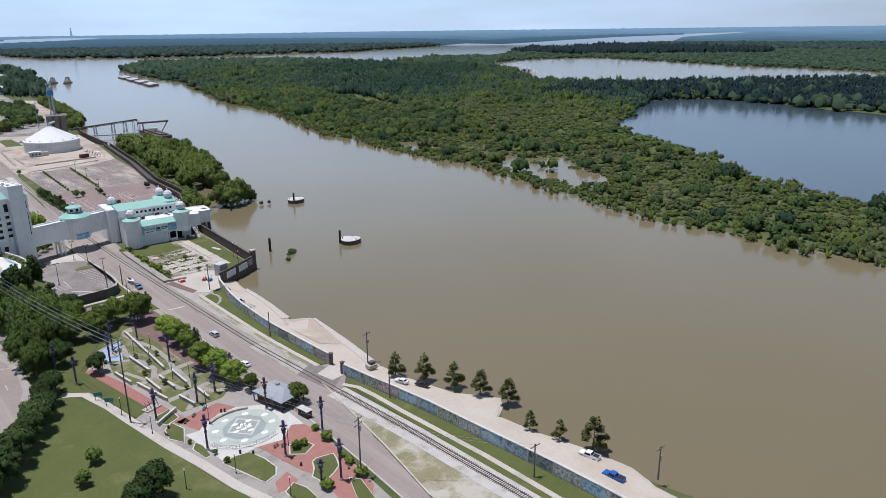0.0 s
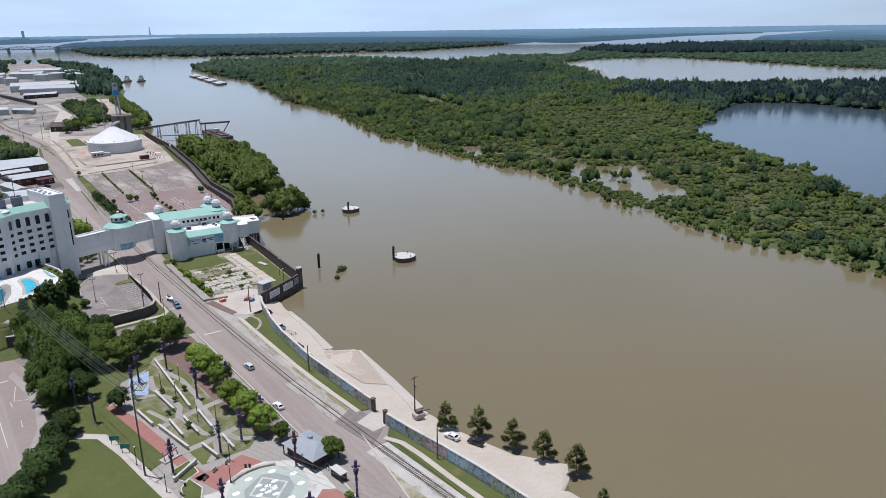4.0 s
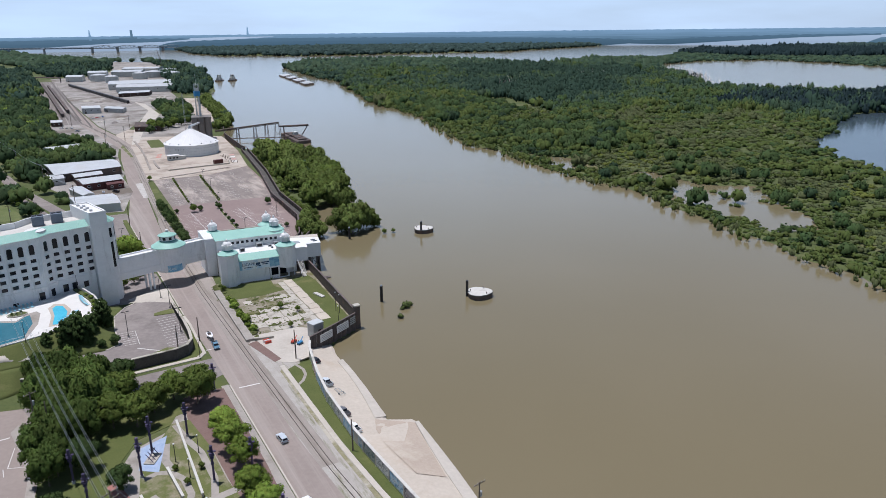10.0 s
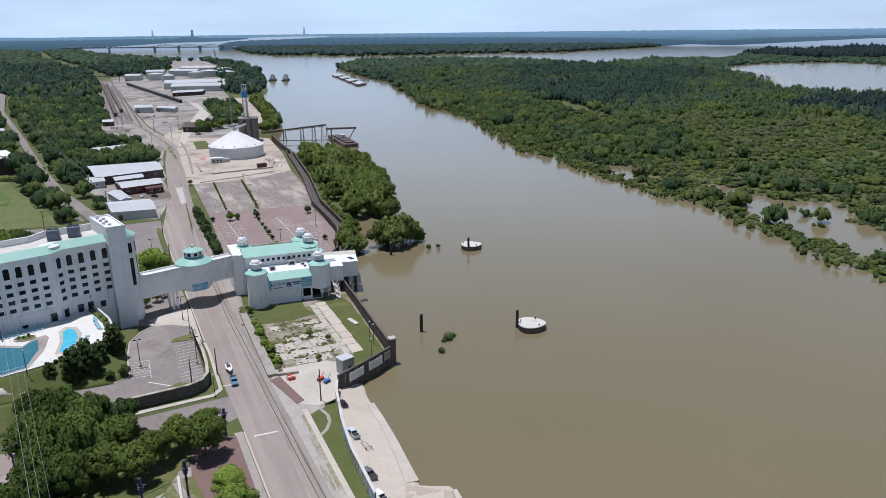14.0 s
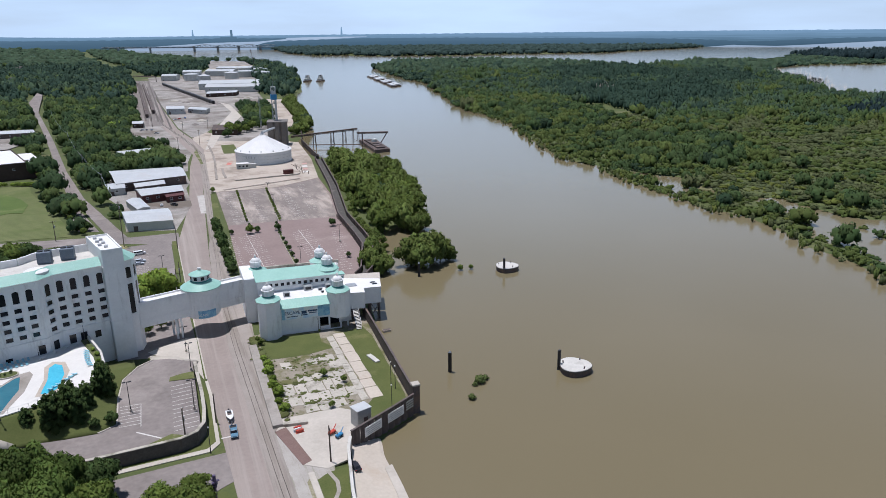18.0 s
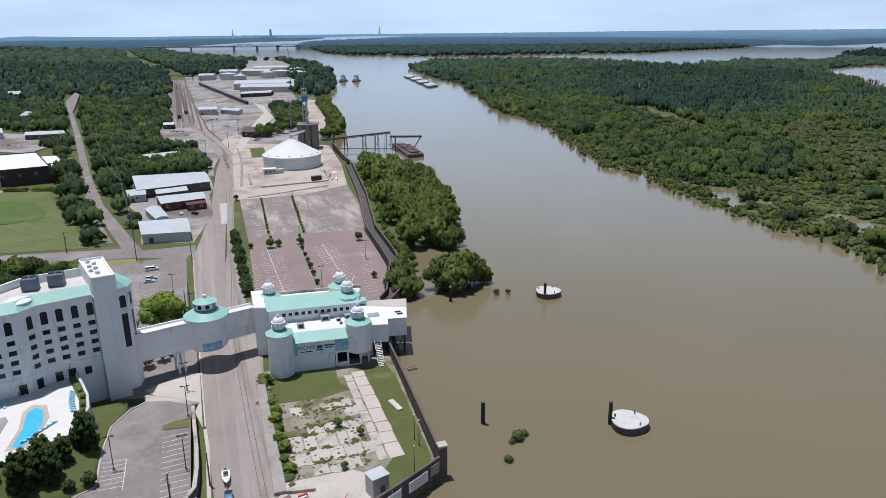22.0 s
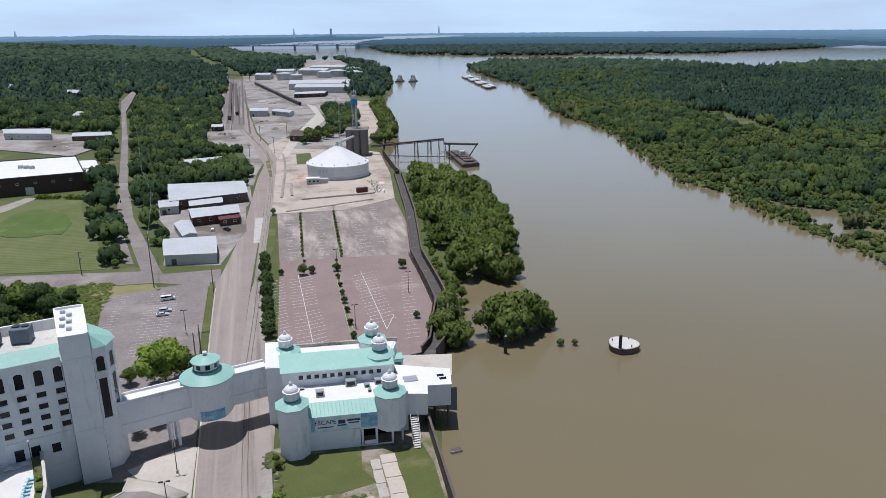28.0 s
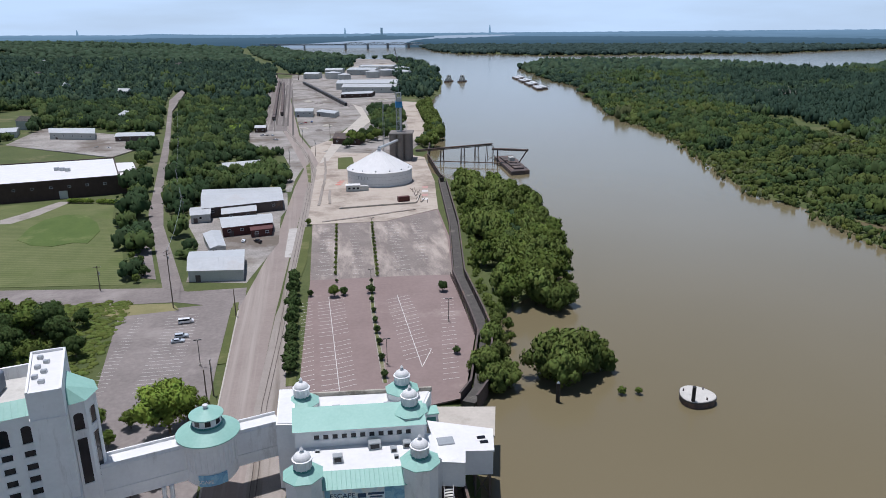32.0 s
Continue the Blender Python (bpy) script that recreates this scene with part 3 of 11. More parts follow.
structure(prism("yard_3", [(-38, 675), (-37, 620), (-21, 528), (-13, 545), (-25, 653), (-40, 1096), (-66, 1500), (-62, 1200)], -0.3, 0.012, GRAVEL), "pale gravel rail yard", "yard")
structure(prism("yard_4", [(-8, 620), (0, 548), (14, 580), (58, 745), (100, 780), (110, 895), (118, 1000), (150, 1160), (155, 1255), (170, 1400), (235, 1800), (245, 2150), (150, 2235), (108, 1750), (70, 1500), (-28, 1450), (-26, 1092)], -0.3, 0.012, GRAVEL), "pale dirt industrial yard", "yard")
structure(prism("yard_7", [(74, 562), (90, 575), (112, 700), (133, 832), (130, 872), (110, 888), (100, 785), (88, 650)], -0.3, 0.02, DIRT), "bare reddish dirt beside the upstream floodwall", "yard")
structure(prism("yard_bed", [(-40, 648), (-20, 644), (-22, 1100), (-24, 1357), (-60, 1369), (-53, 1200), (-47, 900)], -0.2, 0.024, YARD_BED), "dark ballast bed of the rail yard", "ballast")
structure(prism("yard_bed_2", [(36, 838), (52, 842), (4, 1225), (-14, 1225), (18, 990)], -0.2, 0.024, YARD_BED), "dark ballast bed under the tank cars", "ballast")
structure(strip("road_3", [(4.8, 477), (18, 575), (53, 744), (52, 862)], [(11, 486), (24, 559), (58, 695), (60, 828)], -0.3, 0.024, CONC), "pale dusty side road to the works", "road")
structure(prism("road_2", [(-170, 272), (-107.5, 257), (-51, 248), (-44, 243), (-24.5, 243), (-24, 223), (-46.5, 233.6), (-67, 235), (-103, 243), (-170, 256)], -0.3, -0.005, ASPHALT_GREY), "worn asphalt side street", "road")
structure(strip("road_4", [(-53, 248), (-79, 357), (-97, 479), (-121, 640), (-171, 954), (-176, 1082)], [(-45, 243), (-68, 334), (-84, 424), (-106, 574), (-145, 819), (-164, 1033)], -0.6, [0.02] * 3 + [0.4, 1.5, 4.5] + [4.5, 1.5, 0.4] + [0.02] * 3, ASPHALT_GREY),
          "worn asphalt street climbing the hill", "road")
structure(prism("road_5", [(-86, 49), (-48, 55.4), (-33, 56.4), (-23, 57), (-22.6, 46), (-27, 43.5), (-50, 50), (-86, 41)], -0.3, 0.004, ASPHALT_GREY), "asphalt side street below the hotel", "road")
structure(strip("road_6", [(-90, 58), (-86, 48), (-82, 26), (-84, 6), (-90, -10), (-104, -26)], [(-68, 52), (-66, 44), (-64.3, 26), (-66.6, 5), (-74, -15), (-92, -34)], -0.3, 0.008, ASPHALT), "curved asphalt street beside the park", "road")
structure(prism("parking_lot_3", [(-44.2, 73.6), (-44.3, 86), (-43.4, 95.7), (-40, 102), (-36.3, 105), (-32.4, 104.2), (-26.9, 100.1), (-27.2, 66), (-30.3, 62.2), (-38.6, 61.5), (-48.6, 60.8), (-57.3, 60.8), (-66, 63), (-66, 70.3), (-64, 71.3), (-59.7, 72), (-54.5, 71.4), (-48, 71.2)], -1.2, 2.4, ASPHALT_GREY),
          "grey asphalt hotel car park on a raised terrace", "parking lot")
LOT_EDGE = [(-48, 71.3), (-44.3, 73.5), (-44.35, 86), (-43.5, 95.7), (-40.1, 102.2), (-36.4, 105.1)]
structure(strip("lot_kerb", offset_line(LOT_EDGE, -0.22), offset_line(LOT_EDGE, 0.12), 2.0, 2.56, CONC), "pale concrete kerb of the hotel car park", "kerb")
for poly in ([(-33.0, 90.6), (-32.6, 92.6), (-30, 93.6), (-27.0, 93.9), (-27.0, 89.9)], [(-38.6, 62.0), (-33.2, 64.8), (-29.9, 62.6), (-31.5, 61.9)]):
    structure(prism("lot_island", poly, 2.0, 2.54, GRASS_ROUGH), "small grassy island in the hotel car park", "verge")
WALL_LINE = [(-68, 62.6), (-63, 61.0), (-57.3, 60.1), (-48.6, 60.1), (-38.5, 60.8), (-31.5, 61.3), (-28.4, 62.8), (-26.7, 66), (-26.2, 72), (-26.1, 79.7), (-26.5, 92), (-26.6, 98)]
structure(strip("retaining_wall", offset_line(WALL_LINE, -0.1), offset_line(WALL_LINE, 0.5), -0.6, 3.1, CONC_DARK), "curved dark concrete retaining wall", "wall")
structure(strip("wall_coping", offset_line(WALL_LINE, -0.2), offset_line(WALL_LINE, 0.6), 3.1, 3.26, CONC_OLD), "pale weathered coping of the retaining wall", "trim")
slope("hotel_ramp", [(-37.0, 105.2, 2.37), (-32.4, 104.3, 2.37), (-26.8, 100.3, 2.37)], [(-37.5, 113.5, 0.03), (-31, 110, 0.03), (-25.2, 105, 0.03)], 6, CONC, "pale concrete ramp up to the hotel car park", "driveway")
structure(prism("forecourt", [(-46, 114), (-38, 112), (-28, 122), (-25.1, 121), (-25.6, 140), (-60, 140), (-52, 130)], -0.3, 0.012, ASPHALT_GREY), "grey asphalt forecourt behind the skybridge", "driveway")
structure(prism("verge_11", [(-16.2, 61), (-9.4, 61.5), (-9.0, 117), (-7, 145), (-6.4, 170), (-9.6, 168), (-10, 246), (-13.8, 215), (-16.6, 158)], -0.3, 0.006, TRACK_BED), "dusty gravel beside the street track", "verge")
structure(prism("driveway", [(-38, 116), (-28, 122), (-24.8, 121), (-24.7, 93), (-27, 104), (-32.6, 108.5)], -0.3, 0.02, CONC), "pale concrete hotel driveway", "driveway")
slope("hotel_lawn", [(-90, 63, 5.5), (-78, 66.5, 4.6), (-70, 69, 3.6), (-64, 71.5, 2.6), (-59.7, 72.1, 2.45), (-54.5, 71.6, 2.45), (-48, 71.4, 2.45), (-44.6, 73.7, 2.45), (-44.5, 86, 2.45), (-43.7, 95.7, 2.45), (-40.6, 102.6, 2.2), (-41.5, 111, 0.6)],
      [(-96, 68, 7.4), (-80, 73, 7.4), (-72.6, 75.3, 7.4), (-68.5, 76.4, 7.4), (-65.9, 77.2, 7.4), (-60.2, 79.1, 7.4), (-57.9, 81.8, 7.2), (-53, 84.4, 6.8), (-49.3, 86.4, 6.2), (-47.5, 94.5, 4.8), (-48.3, 100.7, 3.0), (-51, 110.5, 0.9)], 8, GRASS, "mown grass slope beside the pool terrace", "lawn")
slope("hotel_bank", [(-94, 57, 0.05), (-80, 58.5, 0.05), (-72, 60, 0.05), (-67, 62, 0.05)], [(-90, 63, 5.5), (-78, 66.5, 4.6), (-70, 69, 3.6), (-65.5, 70.9, 2.8)], 6, GRASS, "mown grass bank beside the side street", "lawn")
HOTEL_PATH = [(-92, 66.2), (-78, 70.4), (-71.5, 72.0), (-67.5, 72.6), (-64.2, 71.4)]
slope("hotel_path", [(x, y, z + 0.06) for (x, y), z in zip(offset_line(HOTEL_PATH, 0.9), (6.3, 5.7, 4.9, 3.9, 2.6))], [(x, y, z + 0.3) for (x, y), z in zip(offset_line(HOTEL_PATH, -0.9), (6.8, 6.3, 5.8, 4.6, 2.9))], 2, CONC, "pale concrete path across the slope", "pavement")
structure(prism("verge_1", [(-66, 58.5), (-60, 57.5), (-48, 58.7), (-26.7, 59.9), (-24.7, 62.2), (-24.3, 84), (-25.4, 92), (-26.0, 92), (-25.6, 79.7), (-26.1, 65.6), (-28, 62), (-31.4, 60.7), (-38.5, 60.2), (-48.6, 59.5), (-57.3, 59.5), (-66, 61.5)], -0.3, 0.03, GRASS), "narrow grass verge below the retaining wall", "verge")
structure(prism("pavement_1", [(-60, 56), (-48, 57.2), (-26, 58.4), (-23.8, 61), (-23.5, 84), (-23.9, 92), (-24.6, 92), (-24.25, 84), (-24.6, 62), (-26.6, 59.8), (-48, 58.6), (-60, 57.4)], -0.3, 0.12, CONC), "pale concrete pavement", "pavement")
structure(prism("verge_2", [(-27.6, 229), (-25.9, 229), (-25.4, 184), (-27.7, 184)], -0.3, 0.14, GRASS), "grass verge beside the lot", "verge")
structure(prism("verge_3", [(-4.6, 318), (-7.8, 262), (-10, 246), (-9.6, 168), (-7, 168), (-6.6, 246), (-4.0, 268), (-1.8, 318)], -0.3, 0.12, GRASS), "narrow grass verge beside the parking lot", "verge")
structure(prism("verge_4", [(16, 454), (27, 452), (28, 498), (18, 497)], -0.3, 0.06, GRASS), "small grass patch beside the tank", "verge")
structure(prism("lawn_field", [(-130, 262), (-108.7, 260), (-66.4, 254.5), (-78, 300), (-96, 360), (-100.5, 385), (-150, 392), (-190, 380), (-190, 275)], -0.3, 0.05, GRASS_MOWN), "broad mown lawn in stripes beyond the side street", "lawn")
structure(prism("verge_12", [(-127, 342), (-125, 356), (-119, 364), (-108, 361), (-99, 345), (-94, 330), (-94, 311), (-100, 313), (-107, 309), (-116, 312), (-125, 322)], -0.2, 0.2, LONG_GRASS), "low mound of longer dark grass on the mown lawn", "lawn")
structure(prism("driveway_2", [(-130, 395), (-124, 393), (-131, 366), (-138, 352), (-150, 352), (-140, 370)], -0.2, 0.09, CONC_PARK), "pale concrete drive beside the brick building", "driveway")
structure(prism("verge_5", [(-68, 234.5), (-47, 232.5), (-44, 226), (-62, 224), (-67, 226)], -0.3, 0.04, GRASS_DRY), "dry grass bank beside the lot", "verge")
structure(prism("yard_9", [(-44, 545), (-20, 521), (-14, 470), (-16, 425), (-15, 394), (-12, 394), (-10, 430), (-5, 470), (-12, 540), (-24, 650), (-37, 675), (-52, 640)], -0.3, -0.02, GRAVEL), "dusty gravel verge beside the works road", "yard")
structure(prism("yard_10", [(-3, 406), (4, 477), (11, 486), (24, 559), (14, 580), (0, 548), (-2, 500)], -0.3, -0.02, DIRT), "bare dirt verge beside the works road", "yard")
structure(prism("yard_8", [(-50, 640), (-43, 548), (-20, 522), (-16, 535), (-22, 600), (-36, 645)], -0.3, 0.016, GRAVEL), "pale gravel lot with parked vehicles", "yard")
structure(prism("yard_5", [(-46, 253), (-25, 248), (-15.5, 295), (-16, 340), (-13, 355), (-14, 392), (-57, 391), (-58, 336), (-48, 300)], -0.3, 0.015, GRAVEL), "gravel yard between metal sheds", "yard")
structure(prism("yard_6", [(-250, 620), (-137, 530), (-118, 600), (-150, 640), (-250, 720)], -0.3, 0.6, GRAVEL), "dusty lot behind the brick building", "yard")
structure(prism("verge_6", [(-66, 263), (-57, 258), (-68, 305), (-73, 300)], -0.3, 0.03, ASPHALT_GREY), "small asphalt parking strip under trees", "parking lot")

structure(prism("pavement_6", [(-22.8, 39.5), (-22.55, 7), (-22.15, -34), (-24.6, -34), (-25.4, -20), (-24.3, 2), (-24.6, 39.5)], -0.2, 0.05, CONC_PARK), "worn concrete pavement beside the park", "pavement")
structure(prism("pavement_7", [(-70.3, 41), (-68, 29), (-67, 19), (-68, 8), (-72, -4), (-70.6, -5), (-65.6, 6), (-65.8, 14), (-66, 25), (-67, 35), (-68.8, 44)], -0.2, 0.13, CONC_PARK), "worn concrete pavement beside the curved street", "pavement")
# kerbs
for nm, pts in (("kerb", [(-26.7, -140), (-25.0, -90), (-23.7, -71), (-22.0, -34), (-22.4, 7), (-22.7, 39)]), ("kerb", [(-20.4, -90), (-16.6, -71), (-11.3, -38)]), ("kerb", [(-24.3, 93), (-25.2, 161), (-25.7, 222)])):
    structure(strip(nm, pts, offset_line(pts, 0.35), -0.3, 0.15, CONC), "pale concrete kerb", "kerb")


def marks():
    """Painted lines, each laid a few millimetres over its street or lot."""
    def line(a, b, w, m, z, nm="painted_line"):
        d = Vector((b[0] - a[0], b[1] - a[1]))
        n = Vector((-d.y, d.x)).normalized() * w / 2
        o = link(nm, [(a[0] + n.x, a[1] + n.y, z), (a[0] - n.x, a[1] - n.y, z), (b[0] - n.x, b[1] - n.y, z), (b[0] + n.x, b[1] + n.y, z)], [(0, 1, 2, 3)], m)
        structure(o, "worn painted line", "road marking")
    for a, b, w in (((-73.5, 38.8), (-70.4, 39.2), 0.4), ((-69.4, 34), (-70.6, 26), 0.15), ((-70.6, 26), (-67.6, 25), 0.15), ((-71.4, 26), (-71.2, 23), 0.15), ((-70.4, 15), (-70.5, 11.5), 0.15), ((-74.6, 30), (-74.2, 4), 0.14)):
        line(a, b, w, WHITE_LINE, 0.014)
    line((-20.8, 36.5), (-15.6, 36.2), 0.5, WHITE_LINE, 0.006)
    line((-23.4, 63.0), (-19.9, 63.0), 0.4, WHITE_LINE, 0.006)
    z, w = 0.036, 0.13
    for i in range(23):
        y = 164.5 + i * 2.72
        line((-6.0, y - 0.5), (-2.4, y + 0.6), w, WHITE_LINE, z)
        if i != 11:
            line((-0.8, y - 0.6), (3.2, y - 0.1), w, WHITE_LINE, z)
            line((3.3, y - 0.1), (7.9, y + 1.4), w, WHITE_LINE, z)
    line((3.0, 228), (3.5, 163), 0.18, WHITE_LINE, z)
    for i in range(17):
        y = 178 + i * 2.8
        line((21.5, y - 1.2), (25.5, y + 0.3), w, WHITE_LINE, z)
        line((25.6, y + 0.3), (29.8, y + 1.9), w, WHITE_LINE, z)
    line((25.5, 226), (25.5, 172), 0.18, WHITE_LINE, z)
    line((25.5, 172), (29.6, 182), 0.18, WHITE_LINE, z)
    for i in range(20):
        y = 164 + i * 2.9
        x = 29.5 + (y - 164) * 0.175
        line((x, y), (x + 4.4, y + 0.3), w, WHITE_LINE, z)
    z = 0.04
    for i in range(12):
        y = 250 + i * 5.6
        line((30, y), (35, y + 1), w, WHITE_LINE, z)
        line((1, y), (5, y + 0.8), w, WHITE_LINE, z)
    z = 0.036
    for i in range(24):
        y = 172 + i * 2.15
        line((-58 + i * 0.1, y), (-53.5, y), w * 0.8, WHITE_LINE, z)
        line((-46.5, y), (-41.8, y), w * 0.8, WHITE_LINE, z)
        line((-41.6, y), (-37, y), w * 0.8, WHITE_LINE, z)
    z = 2.406
    for i in range(12):
        y = 66.5 + i * 1.95
        line((-32.7, y - 0.6), (-27.4, y), w, WHITE_LINE, z)
    for i in range(7):
        y = 72.2 + i * 1.55
        line((-43.8, y), (-39.4, y), w, WHITE_LINE, z)
    line((-39.4, 70.8), (-39.4, 81.6), w, WHITE_LINE, z)
    line((-40.3, 68.6), (-35.1, 63.8), 0.35, WHITE_LINE, z)


marks()


# ---- railway ----
RAIL = [(-8.5, -200), (-7.4, -140), (-7.3, -103), (-8.4, -73), (-10.4, -44), (-12.9, -6), (-14.0, 46), (-14.4, 76), (-14.9, 110), (-14.3, 159), (-12.0, 197), (-9.8, 245), (-7.2, 294), (-3.0, 378), (0.9, 457), (-6, 540), (-20, 650), (-34, 1000)]
structure(strip("ballast", offset_line(RAIL[:5], -3.3), offset_line(RAIL[:5], 2.3), -0.3, 0.03, BALLAST_PALE), "pale gravel track bed", "ballast")
structure(strip("ballast", offset_line(RAIL[5:], -1.9), offset_line(RAIL[5:], 2.0), -0.3, 0.02, TRACK_BED), "grey street-running track bed", "ballast")
rails = thing("railway_track", Matrix(), "rusty railway track beside the street with timber ties", "railway")


def rail_bar(side):
    a = resample(offset_line(RAIL, side), 6.0)
    l, r = offset_line(a, -0.045), offset_line(a, 0.045)
    prism("rail", l + r[::-1], 0.03, 0.20, RAIL_STEEL, rails)


rail_bar(-0.57)
rail_bar(0.57)
tie_me = None
for i, (p, q) in enumerate(zip(resample(RAIL[:5], 0.5), resample(RAIL[:5], 0.5)[1:])):
    if i < 75:
        continue
    an = math.atan2(q[1] - p[1], q[0] - p[0])
    if tie_me is None:
        bm = bmesh.new()
        box(bm, 0, 0, 0.03, 0.19, 2.0, 0.12)
        tie_me = bpy.data.meshes.new("tie")
        bm.to_mesh(tie_me)
        bm.free()
        tie_me.materials.append(TIE_WOOD)
    o = new("tie", tie_me)
    o.parent = rails
    o.matrix_local = Matrix.Translation((*p, 0)) @ Matrix.Rotation(an, 4, "Z")
structure(prism("crossing_apron", [(-21.5, -34), (-13.4, -28), (-4.2, -29.8), (-4.4, -38.6), (-8.2, -43.4), (-10.6, -47), (-16, -66), (-18, -66), (-22, -40)], -0.2, 0.006, ASPHALT), "worn asphalt where the street meets the crossing", "road")
structure(prism("level_crossing", [(-13.5, -30), (-6.5, -26), (-5.2, -38), (-11.5, -43)], -0.1, 0.06, ASPHALT_GREY), "dark patched level crossing", "crossing")
structure(prism("crossing_pavement", [(-9.5, -33), (-3, -30.5), (-4, -38), (-8.5, -38.5)], -0.1, 0.075, CONC), "pale concrete apron at the landing gate", "pavement")

# the strip between street and wall
structure(prism("verge_10", [(-13.6, -29), (-8.0, -29), (-8.8, 12), (-5.5, 32), (-2.5, 45), (-8.5, 46), (-12, 61), (-15.5, 61), (-15.4, 7)], -0.3, 0.008, RAIL_DUST), "dusty gravel between the street track and the footpath", "verge")
structure(prism("verge_7", [(-16.6, -71), (-13.2, -52), (-12.1, -46.5), (-11.0, -47), (-9.6, -73), (-8.6, -103), (-8.8, -140), (-21.6, -140), (-20.2, -90)], -0.3, 0.012, VERGE_DUST), "dry grass and bare soil beside the track", "verge")
structure(prism("verge_8", [(-6.8, -45), (-4.4, -40), (-3.2, -47), (-1.8, -56), (-0.4, -67), (0.5, -79), (1.4, -90), (2.3, -101), (2.9, -112), (3.8, -140), (-5.0, -140), (-5.2, -103), (-6.2, -73)], -0.3, 0.05, GRASS), "mown grass strip below the painted wall", "verge")
structure(prism("verge_9", [(-4.6, 41.6), (-1.2, 42), (0.1, 43.5), (-2.8, 30), (-4.3, 19), (-5.2, -1), (-4.7, -16), (-4.0, -29.5), (-6.2, -29), (-6.8, -18), (-7.2, -8), (-7.6, 2), (-7.5, 14), (-7.3, 30), (-7.2, 40)], -0.3, 0.05, GRASS), "mown grass strip below the painted wall", "verge")
structure(prism("verge_15", [(-8.6, 41), (-8.7, 28), (-8.8, 8), (-8.8, -4), (-8.4, -12), (-8.1, -20), (-7.6, -29), (-8.7, -29), (-9.3, -14), (-9.7, -2), (-9.6, 12), (-9.4, 28), (-9.3, 40)], -0.3, 0.03, VERGE_DUST), "thin dry grass between track and footpath", "verge")
WALK_A = [(-7.8, -42), (-5.8, -46), (-5.2, -52), (-4.9, -62), (-4.1, -75), (-3.3, -88), (-3.1, -102), (-2.6, -140)]
structure(strip("pavement_2", offset_line(WALK_A, -0.65), offset_line(WALK_A, 0.65), -0.2, 0.07, CONC), "worn concrete footpath", "pavement")
WALK_B = [(-6.8, -29), (-7.5, -18), (-7.9, -8), (-8.2, 2), (-8.1, 14), (-8.0, 30), (-7.9, 43)]
structure(strip("pavement_3", offset_line(WALK_B, -0.6), offset_line(WALK_B, 0.6), -0.2, 0.07, CONC), "worn concrete footpath", "pavement")
WALK_C = [(-7.4, 30.5), (-5.6, 32.2), (-4.1, 35), (-3.7, 38), (-4.6, 42)]
structure(strip("pavement_8", offset_line(WALK_C, -0.4), offset_line(WALK_C, 0.4), -0.2, 0.078, CONC_PARK), "narrow curved concrete footpath in the grass", "pavement")
structure(prism("landing_gate_apron", [(-8, 63), (2, 50), (0.4, 44.5), (-4.5, 43), (-8.5, 46), (-12, 61), (-10.5, 63.5)], -0.3, 0.06, CONC), "pale worn concrete apron before the vacant lot", "pavement")
structure(prism("brick_crossing", [(-12.2, 61), (-8.9, 46), (-6.8, 47), (-9.5, 62)], -0.1, 0.066, BRICK_DULL), "faded red brick strip", "pavement")


